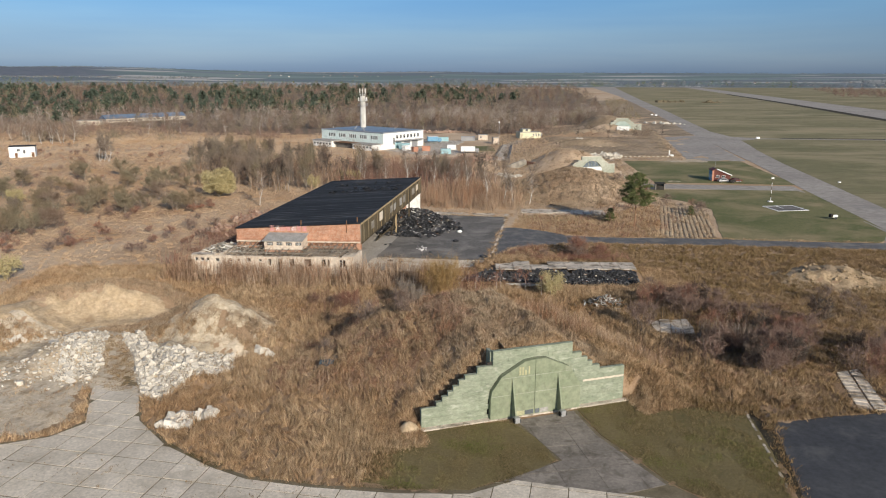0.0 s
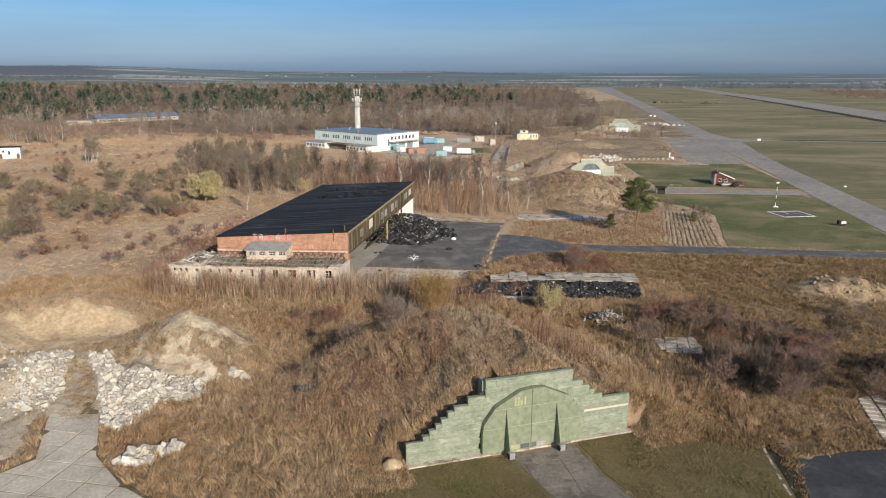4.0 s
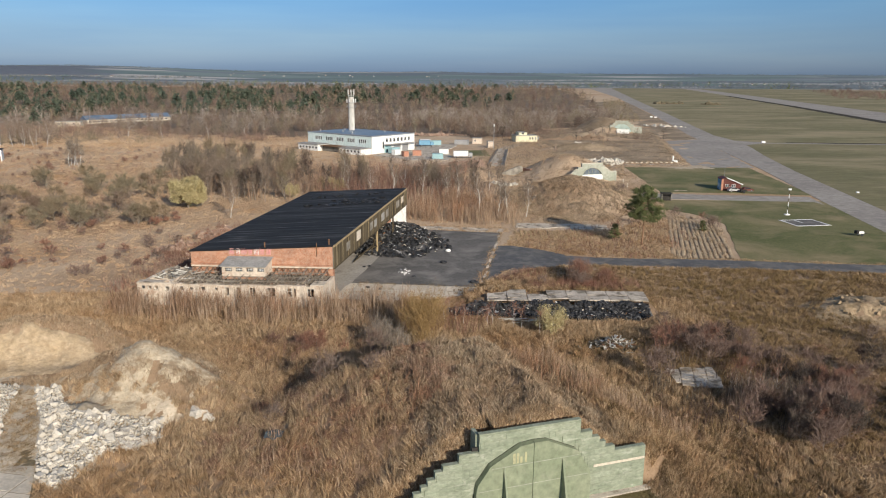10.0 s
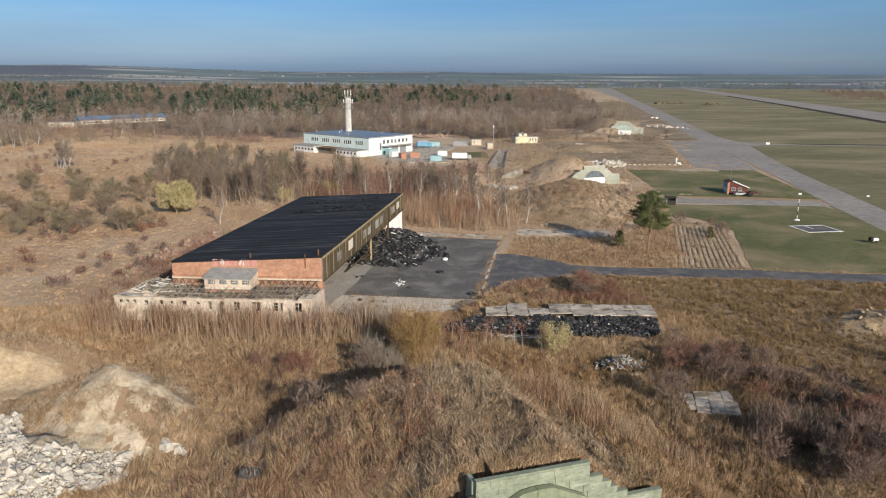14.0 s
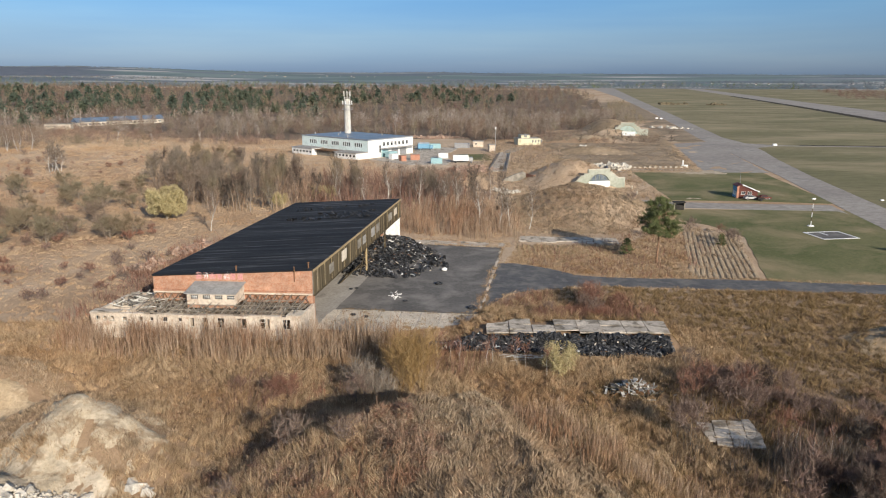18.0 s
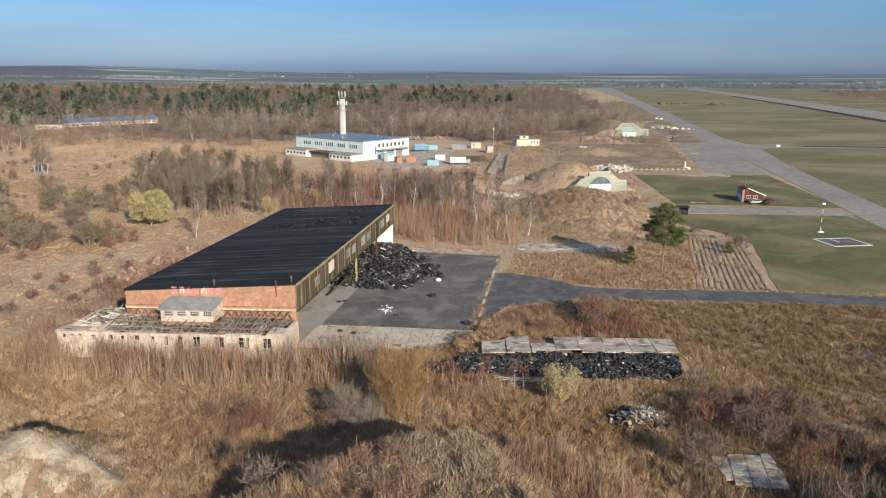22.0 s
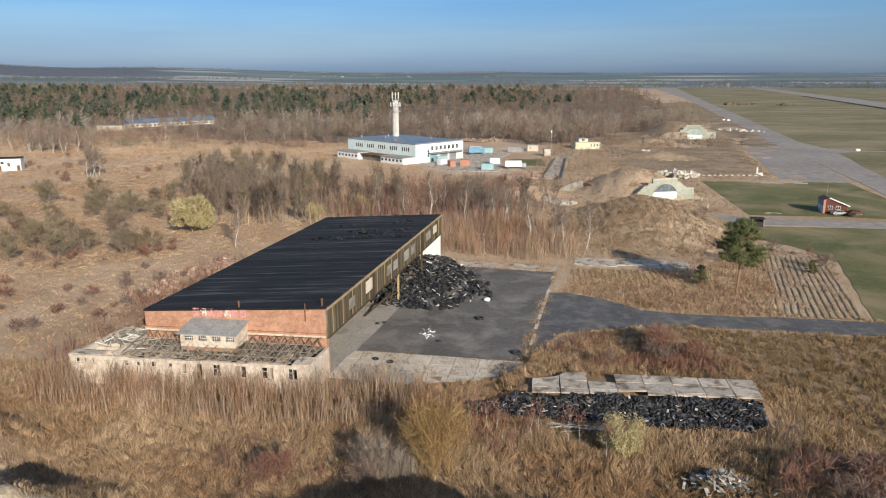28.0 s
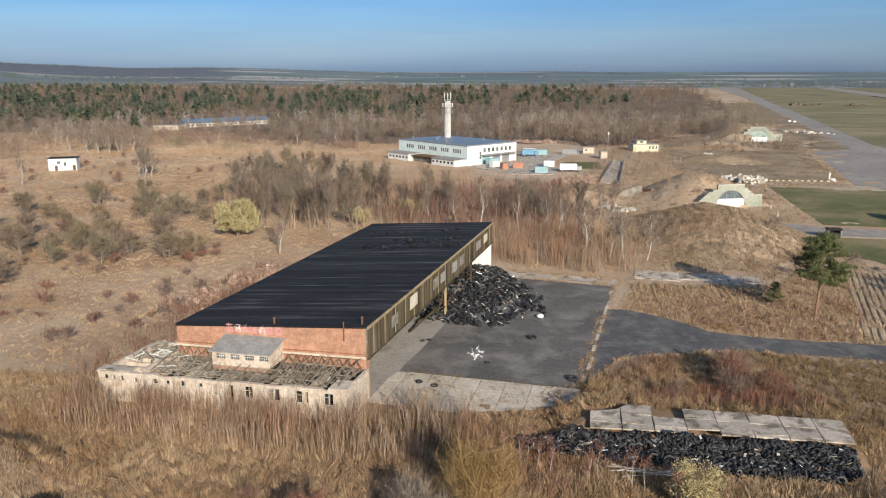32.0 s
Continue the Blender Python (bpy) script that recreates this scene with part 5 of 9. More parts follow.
def bank_lie(x, y):
    return (random.gauss(62, 25), random.gauss(0, 25)) if random.random() < 0.55 else (random.gauss(20, 25), random.gauss(0, 25))


PILE = [(-17.5, 172), (-12, 169.5), (-4, 167.6), (-1, 168.8), (1.2, 172.5), (4.8, 173.8), (5.2, 181), (4.6, 187), (1, 193), (-2.2, 199), (-5, 206.5), (-10, 206), (-15, 196)]
tyre_heap("tyre_heap", "sprawling heap of black tyres spilling from the hangar", PILE, pile_height, 1200, any_lie, pile_gap, 0.85)
BANK = [(2.0, 128.6), (1.5, 131.0), (9, 131.4), (20, 131.2), (37.0, 130.9), (36.8, 127.4), (33.4, 125.6), (22, 126.3), (10.5, 127.4)]
tyre_heap("tyre_bank", "long bank of dumped black tyres below pale slabs", BANK, lambda x, y: 0.5, 2200, bank_lie, size=0.78)
for x, y, s in ((3.0, 164, 1.4), (8.6, 148.8, 1.5), (-11.5, 145.2, 0.9), (-9.3, 144.2, 0.9), (-3, 153, 0.8), (-13.5, 160.5, 0.7), (-12.5, 161, 0.7)):
    t = new("tyre", TYRE)
    t.matrix_world = pose(x, y, 0.14 * s + 0.02, 3, 2, 40) @ Matrix.Scale(s, 4)
    tagged(t, "single black tyre lying on the forecourt", "tyre", "loose tyres on the forecourt")

# pale scraps among the tyres
scrap_meshes = []
for k, m in enumerate((M_WHITE, M_CONC, M_STEEL, M_RUST)):
    scrap_meshes.append(block_mesh("scrap", 0.9, 0.16, 0.06, m, 0.01))


def scrap_litter(name, label, poly, z_of, count):
    xs, ys = [p[0] for p in poly], [p[1] for p in poly]
    ob = thing(name, pose(0, 0, 0), label, "litter")
    n = 0
    while n < count:
        x, y = random.uniform(min(xs), max(xs)), random.uniform(min(ys), max(ys))
        if inside(np.array([x]), np.array([y]), poly)[0]:
            piece("scrap", random.choice(scrap_meshes), ob, pose(x, y, z_of(x, y), random.gauss(0, 20), random.gauss(0, 20), random.uniform(0, 180)) @ Matrix.Diagonal((random.uniform(0.3, 1.0), random.uniform(0.5, 2), 1, 1)))
            n += 1
    return ob


scrap_litter("litter", "pale scraps strewn over the tyre heap", PILE, lambda x, y: float(land(x, y)) + pile_height(x, y) + 0.28, 150)
scrap_litter("litter", "pale rims and scraps among banked tyres", BANK, lambda x, y: float(land(x, y)) + 0.8, 60)

# ---- chunks of broken concrete
def chunk_mesh(seed, material):
    r = random.Random(seed)
    bm = boxes((-0.5, 0.5, -0.35, 0.35, -0.22, 0.22))
    for v in bm.verts:
        v.co += Vector((r.uniform(-0.16, 0.16), r.uniform(-0.12, 0.12), r.uniform(-0.1, 0.1)))
    bmesh.ops.bevel(bm, geom=bm.edges[:], offset=0.05, segments=1, affect="EDGES")
    me = bpy.data.meshes.new("concrete_chunk")
    bm.to_mesh(me)
    bm.free()
    me.materials.append(material)
    return me


CHUNKS = [chunk_mesh(s, M_RUBBLE) for s in range(6)]
CUBE_V = np.array([(x, y, z) for x in (-0.5, 0.5) for y in (-0.35, 0.35) for z in (-0.25, 0.25)])
CUBE_F = np.array([(0, 1, 3, 2), (4, 6, 7, 5), (0, 4, 5, 1), (2, 3, 7, 6), (0, 2, 6, 4), (1, 5, 7, 3)])


def rubble(name, label, poly, big, small, size, material=M_RUBBLE, lift=0.0, meshes=None):
    xs, ys = [p[0] for p in poly], [p[1] for p in poly]
    ob = thing(name, pose(0, 0, 0), label, "rubble heap")

    def spot(s):
        while True:
            x, y = random.uniform(min(xs), max(xs)), random.uniform(min(ys), max(ys))
            if inside(np.array([x]), np.array([y]), poly)[0]:
                return pose(x, y, float(land(x, y)) + s * 0.12 + random.uniform(0, lift), random.gauss(0, 27), random.gauss(0, 27), random.uniform(0, 360)) @ Matrix.Diagonal((s * random.uniform(0.6, 1.3), s * random.uniform(0.7, 1.3), s * random.uniform(0.8, 1.8), 1))
    for _ in range(big):
        piece("concrete_chunk", random.choice(meshes or CHUNKS), ob, spot(random.uniform(0.6, 1.5) * size))
    rest = [spot(random.uniform(0.18, 0.55) * size) for _ in range(small)]
    if rest:
        V = np.concatenate([CUBE_V @ np.array(m.to_3x3()).T + np.array(m.translation) for m in rest])
        V += rng.normal(0, 0.03 * size, V.shape)
        F = np.concatenate([CUBE_F + i * 8 for i in range(len(rest))])
        o = new("small_rubble", mesh_of("small_rubble", V, F, material))
        o.parent = ob
        tagged(o, "fine broken concrete between the blocks", kind="stuff")
    return ob


QUARRY_R = [(-50.1, 99.9), (-45.6, 97.9), (-42.4, 91.6), (-39.2, 88), (-35.4, 89.8), (-30.3, 89.9), (-29.3, 86.3), (-30.8, 83.5), (-34.3, 80.7), (-34.8, 78.6), (-36, 76.1), (-38.3, 77.5), (-41, 82.5), (-44, 89.5), (-47.6, 95.5)]
QUARRY_L = [(-60, 100.5), (-53.6, 100.5), (-49.5, 93), (-47.8, 88), (-46.6, 80.5), (-51, 79.5), (-58, 80), (-68, 78), (-70, 90), (-64.7, 95)]
land_patch("sand", [(-78, 74), (-72, 98), (-58, 104), (-46, 101), (-34, 94), (-27, 92), (-37, 75.5), (-41, 79), (-46, 79)], 0.05, M_PIT, "trampled grey sand with weeds in a pit", "sand")
land_patch("sand", [(-71, 99), (-66, 106), (-58, 110.3), (-49, 111.8), (-42.4, 110), (-44, 106), (-53, 103.6), (-61, 101)], 0.26, M_SAND_FACE, "quarried face of pale yellow sand under a grassed crest", "sand", fade=1.7)
land_patch("sand", [(-41.4, 99.4), (-38, 100.8), (-34.4, 101.3), (-29, 99.3), (-23.6, 97.2), (-25.5, 95.4), (-30, 95.8), (-34, 96.6), (-38.6, 97.4)], 0.24, M_SAND, "bare pale crest of a sand heap", "sand", fade=1.7)
land_patch("sand", [(-45, 98.6), (-39, 97), (-35.5, 95.8), (-31.6, 91.6), (-36, 89.8), (-39.2, 88), (-42.2, 91.8)], 0.3, M_SAND, "dug pale foot of a sand heap", "sand", fade=1.7)
land_patch("sand", [(-72, 84), (-66, 92), (-59, 97), (-54.5, 95), (-57, 88), (-64, 82)], 0.24, M_SAND, "pale sand slope with weeds", "sand", fade=1.4)
land_patch("sand", [(-80, 58), (-80, 78), (-69, 79), (-47.4, 79), (-44.2, 71.2), (-46, 68.4), (-50, 66.8), (-62, 63.8)], 0.07, M_PIT, "pale trampled sand beside the slabs", "sand", fade=0.6)
rubble("rubble_heap", "spill of broken white concrete blocks in a sand pit", QUARRY_R, 300, 3300, 0.64, lift=0.4)
rubble("rubble_heap", "scattered pale concrete lumps on weedy sand", QUARRY_L, 46, 520, 0.8, lift=0.1)
rubble("rubble_heap", "broken concrete along the pit lane", [(-57, 99.5), (-51.5, 99.5), (-46.8, 84), (-51.6, 82)], 80, 1500, 0.6, lift=0.2)
rubble("rubble_heap", "small heap of broken concrete in dry grass", [(-33.6, 69), (-32, 71.5), (-28, 73), (-27.6, 71.6), (-30.5, 68.6)], 60, 90, 0.85, lift=0.35)
rubble("rubble_heap", "few concrete blocks in dry grass", [(-27.6, 91.6), (-25.0, 91.0), (-25, 90.4), (-27.6, 90.9)], 7, 0, 0.9)
land_patch("sand", [(64, 132), (70, 138), (86, 138), (90, 123), (77, 120), (66, 125)], 0.08, M_SAND_BROWN, "brown heap of dug sand in marsh grass", "sand")
rubble("sand_lumps", "lumpy dug sand and turf in marsh grass", [(67, 131), (71, 135.5), (80, 134.5), (86, 128), (84, 124), (77, 123), (69, 127)], 24, 200, 0.55, M_SAND_BROWN, 0.25, [chunk_mesh(s, M_SAND_BROWN) for s in (31, 32)])


def sand_dome(x, y, rx, ry, h):
    """A smooth heap of tipped sand with an uneven rim."""
    bm = bmesh.new()
    z0 = float(land(x, y)) - 0.15
    rings = []
    for r in np.linspace(1.0, 0.12, 9):
        ring = []
        for k in range(28):
            a = k / 28 * 2 * math.pi
            e = 1 + 0.07 * math.sin(3 * a + 1) + 0.04 * math.sin(7 * a)
            ring.append(bm.verts.new((rx * r * e * math.cos(a), ry * r * e * math.sin(a), h * (1 - r ** 2.2) + 0.03 * math.sin(5 * a + 9 * r))))
        rings.append(ring)
    for p, q in zip(rings, rings[1:]):
        for k in range(28):
            bm.faces.new((p[k], p[(k + 1) % 28], q[(k + 1) % 28], q[k]))
    bm.faces.new(rings[-1])
    for f in bm.faces:
        f.smooth = True
    t = thing("sand_heap", pose(x, y, z0, 0, 0, 15), "small smooth heap of pale orange sand in grass", "sand heap")
    part("sand", bm, M_SAND_FACE, t)


sand_dome(-5.0, 67.9, 1.25, 1.0, 1.15)

# loose boards and sheets dumped in the marsh grass
boards = thing("scrap_heap", pose(0, 0, 0), "heap of bleached boards and bent sheets in marsh grass", "scrap heap")
board_meshes = [block_mesh("board", 1.6, 0.2, 0.05, m, 0.01) for m in (M_GREY_ROOF, M_TOWER, M_WOOD_CHAR, M_WOOD_OLD, M_WOOD_OLD, M_RUST)]
for i in range(300):
    a, r = random.uniform(0, 6.28), abs(random.gauss(0, 0.45))
    x, y = 27.2 + 4.4 * r * math.cos(a), 113.6 + 3.0 * r * math.sin(a)
    z = float(land(x, y)) + max(0.12, 1.7 * (1 - min(1, r) ** 1.3)) * random.uniform(0.6, 1.0)
    piece("board", random.choice(board_meshes), boards, pose(x, y, z, random.gauss(0, 24), random.gauss(0, 24), random.uniform(0, 360)) @ Matrix.Diagonal((random.uniform(0.5, 1.3), random.uniform(0.6, 2.4), 1, 1)))
# white heap and bag on the forecourt
rubble("rubble_heap", "small splash of white plaster on asphalt", [(-6.3, 156.4), (-5.4, 156.9), (-6.0, 158.8), (-5.1, 157.6), (-4.9, 160), (-4.5, 157.6), (-3.7, 157.6), (-4.2, 156.4), (-3.8, 154.9), (-4.6, 155.6), (-4.9, 153.6), (-5.3, 155.4)], 60, 420, 0.18, M_WHITE, meshes=[chunk_mesh(s, M_WHITE) for s in (11, 12)])
bag = bmesh.new()
bmesh.ops.create_icosphere(bag, subdivisions=2, radius=0.5)
for v in bag.verts:
    v.co = Vector((v.co.x * 1.3, v.co.y * 0.9, max(-0.28, v.co.z * 0.8))) + Vector(noise.noise_vector(v.co * 2.0)) * 0.12
o = solid("sack", bag, M_WHITE, "crumpled white sack at the edge of the tyres", "sack", smooth=True)
o.location = (4.2, 174.0, 0.32)
# red-brown brick rubble along the back of the hangar
M_BRICK_CHUNK = surface("broken_brick", (0.30, 0.185, 0.13), (0.46, 0.345, 0.27), 0.7, 4.0, 0.95, pieces=0.25)
BRICKS = [chunk_mesh(s, M_BRICK_CHUNK) for s in (21, 22, 23)]
rubble("rubble_heap", "heap of broken red brick and plaster in weeds", [(-61.5, 172), (-58, 181), (-54, 181), (-55.5, 173)], 55, 420, 0.9, M_BRICK_CHUNK, 0.5, BRICKS)
rubble("rubble_heap", "heap of broken red brick and plaster in weeds", [(-57, 186), (-53, 199), (-49.5, 198), (-52.5, 186)], 55, 420, 0.9, M_BRICK_CHUNK, 0.5, BRICKS)
rubble("rubble_heap", "scattered brick rubble behind the hangar", [(-60, 165), (-46, 212), (-43, 212), (-50, 165)], 10, 80, 0.7, M_BRICK_CHUNK, 0.2, BRICKS)
rubble("rubble_heap", "broken brick and rubbish beyond the yard", [(8, 336), (23, 336), (24, 328), (9, 327)], 50, 420, 1.3, M_BRICK_CHUNK, 0.5, BRICKS)
# kerb and wet ditch between the lawn and the dark pad
sheet("ditch", [(35.0, 73.6), (37.6, 73.2), (37.2, 69.5), (33.4, 54.2), (32.0, 51.5), (31.0, 51.8), (32.4, 55)], 0.014, M_SOIL_SHADE, "dark wet ditch along the bitumen pad", "ditch", 0.15)
edge_ = thing("kerb", pose(0, 0, 0), "sunken pale kerb along the lawn", "kerb", kind="structure")
me_e = block_mesh("kerb_stone", 0.28, 0.96, 0.3, M_CONC_OLD, 0.03)
for i in range(19):
    f = i / 19
    if random.random() < 0.7:
        piece("kerb_stone", me_e, edge_, pose(35.0 - 2.9 * f + random.uniform(-0.08, 0.08), 73.2 - 18.6 * f, random.uniform(-0.12, -0.06), random.gauss(0, 3), random.gauss(0, 3), -8.9 + random.gauss(0, 2)))
# crumpled sheet caught in the brambles
cs = bmesh.new()
bmesh.ops.create_grid(cs, x_segments=9, y_segments=9, size=0.9)
for v in cs.verts:
    v.co.z = 0.35 * noise.noise(v.co * 1.6) + 0.25 * abs(v.co.x)
bmesh.ops.solidify(cs, geom=cs.faces[:], thickness=0.04)
o = solid("metal_sheet", cs, M_BLUE_GREY, "crumpled dark blue-grey sheet in brambles", "scrap")
o.location = (-16.2, 83.0, float(land(-16.2, 83.0)) + 0.45)
# pale fallen log and old board beside the willow
lg = bmesh.new()
tube(lg, (-3.2, 125.6, 0.7), (0.2, 126.8, 0.95), 0.2, 0.12, 8)
solid("log", lg, M_WOOD_TRIM, "pale fallen log in tall grass", "log")
sticks = thing("branch_pile", pose(0, 0, 0), "bleached branches thrown down before the tyre bank", "branches")
for i in range(16):
    x, y, a = random.uniform(12.6, 19), random.uniform(124.2, 125.4), random.gauss(0, 0.35)
    L = random.uniform(0.8, 2.2)
    z = float(land(x, y)) + random.uniform(0.5, 0.95)
    part("branch", tube(bmesh.new(), (x - L * math.cos(a), y - L * math.sin(a), z - 0.15), (x + L * math.cos(a), y + L * math.sin(a), z + random.uniform(-0.1, 0.3)), 0.06, 0.03, 5), M_TOWER, sticks)

# ---- works building, tower, huts, the other shelters
def add_window(parent, x, z, w, h, y, frame_m=None, bars=1, depth=0.06):
    """A window on a front that faces -y of its building."""
    f = part("window", boxes((x, x + w, y - depth, y - 0.004, z, z + 0.07), (x, x + w, y - depth, y - 0.004, z + h - 0.07, z + h), (x, x + 0.07, y - depth, y - 0.004, z + 0.07, z + h - 0.07), (x + w - 0.07, x + w, y - depth, y - 0.004, z + 0.07, z + h - 0.07),
                             *[(x + w * (k + 1) / (bars + 1) - 0.03, x + w * (k + 1) / (bars + 1) + 0.03, y - depth, y - 0.004, z + 0.07, z + h - 0.07) for k in range(bars)]), frame_m or M_WHITE, parent)
    part("pane", boxes((x + 0.05, x + w - 0.05, y - 0.03, y - 0.005, z + 0.05, z + h - 0.05)), M_GLASS, f)
    return f


def turned_window(parent, y, z, w, h, x, side):
    """A window on a front that faces +x or -x."""
    a, c = (x + 0.004, x + 0.06) if side > 0 else (x - 0.06, x - 0.004)
    f = part("window", boxes((a, c, y, y + w, z, z + 0.07), (a, c, y, y + w, z + h - 0.07, z + h), (a, c, y, y + 0.07, z + 0.07, z + h - 0.07), (a, c, y + w - 0.07, y + w, z + 0.07, z + h - 0.07)), M_WHITE, parent)
    m = (a + c) / 2
    part("pane", boxes((m - 0.012, m + 0.012, y + 0.05, y + w - 0.05, z + 0.05, z + h - 0.05)), M_GLASS, f)
    return f


def works():
    b = thing("works_building", pose(-28.5, 377, 0, 0, 0, 50), "white two-storey works hall with flat blue-grey roof", "building")
    L, W, H = 31.5, 47.0, 8.4
    part("wall", boxes((0, L, 0, 0.4, -0.3, H)), M_WHITE, b)
    part("wall", boxes((0, 0.4, 0.4, W, -0.3, H)), M_BLUE_WALL, b, "pale blue side wall")
    part("wall", boxes((L - 0.4, L, 0.4, W, -0.3, H)), M_WHITE, b)
    part("wall", boxes((0.4, L - 0.4, W - 0.4, W, -0.3, H)), M_WHITE, b)
    part("roof", boxes((-0.25, L + 0.25, -0.25, W + 0.25, H + 0.002, H + 0.22), bevel=0.05), M_METAL_ROOF, b, "flat blue-grey sheet roof")
    for x0, x1, y0, y1 in ((0.1, L - 0.1, -0.2, 0.1), (-0.2, 0.1, 0.1, W)):
        part("roof_kerb", boxes((x0, x1, y0, y1, H + 0.222, H + 0.5)), M_STEEL, b)
    for x, y in ((6, 20), (12, 33), (20, 40), (25, 15), (30, 44), (8, 46)):
        part("roof_vent", tube(bmesh.new(), (x, y, H + 0.2), (x, y, H + 1.2), 0.3, 0.25), M_STEEL, b)
    # street front: seven upper windows, loading canopy, gates
    for k in range(7):
        add_window(b, 9.8 + k * 2.75, 5.2, 1.5, 1.9, 0.0)
    add_window(b, 7.4, 2.2, 1.2, 3.6, 0.0)
    part("canopy", boxes((8.5, 30, -2.6, 0, 4.0, 4.25), bevel=0.03), M_GREY_ROOF, b, "grey loading canopy")
    for x in (16.0, 22.0):
        part("gate", boxes((x, x + 4.6, -0.12, -0.005, 0.1, 3.7), bevel=0.02), M_STEEL, b, "grey roller gate")
    part("gate", boxes((8.8, 13.6, -0.14, -0.005, 0.1, 3.4), bevel=0.02), M_TURQ, b, "turquoise gate")
    part("porch", boxes((8.6, 14.4, -5.4, -2.7, -0.2, 2.9), bevel=0.05), M_TURQ, b, "turquoise lean-to at the gate")
    # side front: upper window groups and shed row
    for g in range(5):
        for k in range(4):
            turned_window(b, 4.0 + g * 8.0 + k * 1.35, 5.0, 0.95, 1.9, 0.0, -1)
    for y0, y1, z, m in ((0.5, 15, 2.9, M_WHITE), (31, 46, 3.2, M_WHITE)):
        s = part("side_shed", boxes((-7.5, 0, y0, y1, -0.2, z)), m, b, "low white side shed")
        part("shed_roof", boxes((-8.0, -0.01, y0 - 0.4, y1 + 0.4, z + 0.003, z + 0.25)), M_GREY_ROOF, s)
        for k in range(int((y1 - y0) / 2.4)):
            turned_window(s, y0 + 0.6 + k * 2.4, 1.1, 1.4, 1.1, -7.5, -1)
    sh = part("side_shed", boxes((-5.0, -4.7, 16, 30, -0.2, 2.6), (-4.7, 0, 29.7, 30, -0.2, 2.6)), M_WOOD_CHAR, b, "open dark shed front")
    part("shed_roof", boxes((-6.5, -0.01, 15.5, 30.5, 2.75, 2.95)), M_RUST, sh, "rusty sheet roof")
    return b


def tower():
    t = thing("chimney_tower", pose(-42.7, 420, 0, 0, 0, 12) @ Matrix.Scale(1.025, 4), "tall white chimney tower carrying aerials", "tower")
    bm = bmesh.new()
    tube(bm, (0, 0, -0.3), (0, 0, 21.8), 1.7, 1.5, 16)
    part("shaft", bm, M_TOWER, t)
    for z in (20.2, 22.6):
        p = part("platform", tube(bmesh.new(), (0, 0, z), (0, 0, z + 0.18), 2.7, 2.7, 16), M_STEEL, t)
        for k in range(10):
            a = k * 0.628
            part("rail_post", tube(bmesh.new(), (2.6 * math.cos(a), 2.6 * math.sin(a), z + 0.18), (2.6 * math.cos(a), 2.6 * math.sin(a), z + 1.2), 0.05, 0.05, 5), M_STEEL, p)
        rb = bmesh.new()
        for k in range(10):
            a, c = k * 0.628, (k + 1) * 0.628
            beam(rb, (2.6 * math.cos(a), 2.6 * math.sin(a), z + 1.2), (2.6 * math.cos(c), 2.6 * math.sin(c), z + 1.2), 0.07)
        part("hand_rail", rb, M_STEEL, p)
    part("neck", tube(bmesh.new(), (0, 0, 21.8), (0, 0, 25.5), 1.5, 1.35, 14), M_TOWER, t)
    part("mast", tube(bmesh.new(), (0, 0, 25.5), (0, 0, 28.5), 0.22, 0.16, 8), M_STEEL, t)
    fr = bmesh.new()
    for sx in (-1.4, 0, 1.4):
        for sy in (-1.0, 1.0):
            beam(fr, (sx, sy, 25.3), (sx, sy, 29.4), 0.13)
    for z in (26.2, 28.4):
        beam(fr, (-1.4, -1, z), (1.4, -1, z), 0.1)
        beam(fr, (-1.4, 1, z), (1.4, 1, z), 0.1)
        beam(fr, (-1.4, -1, z), (-1.4, 1, z), 0.1)
        beam(fr, (1.4, -1, z), (1.4, 1, z), 0.1)
    part("aerial_frame", fr, M_STEEL, t)
    for sx in (-1.5, 0.0, 1.5):
        for sy in (-1.15, 1.15):
            part("aerial_panel", boxes((sx - 0.14, sx + 0.14, sy - 0.1, sy + 0.1, 26.8, 29.4), bevel=0.03), M_TOWER, t)
    for a in range(0, 360, 60):
        part("aerial_panel", boxes((2.2 * math.cos(radians(a)) - 0.2, 2.2 * math.cos(radians(a)) + 0.2, 2.2 * math.sin(radians(a)) - 0.15, 2.2 * math.sin(radians(a)) + 0.15, 22.85, 24.6), bevel=0.03), M_WHITE, t)
    lad = bmesh.new()
    for s in (-0.25, 0.25):
        beam(lad, (s, -1.8, 0.5), (s, -1.62, 21.5), 0.06)
    for z in np.arange(0.8, 21.5, 0.6):
        beam(lad, (-0.25, -1.79 + z * 0.008, z), (0.25, -1.79 + z * 0.008, z), 0.04)
    part("ladder", lad, M_STEEL, t)
    return t


works()
tower()


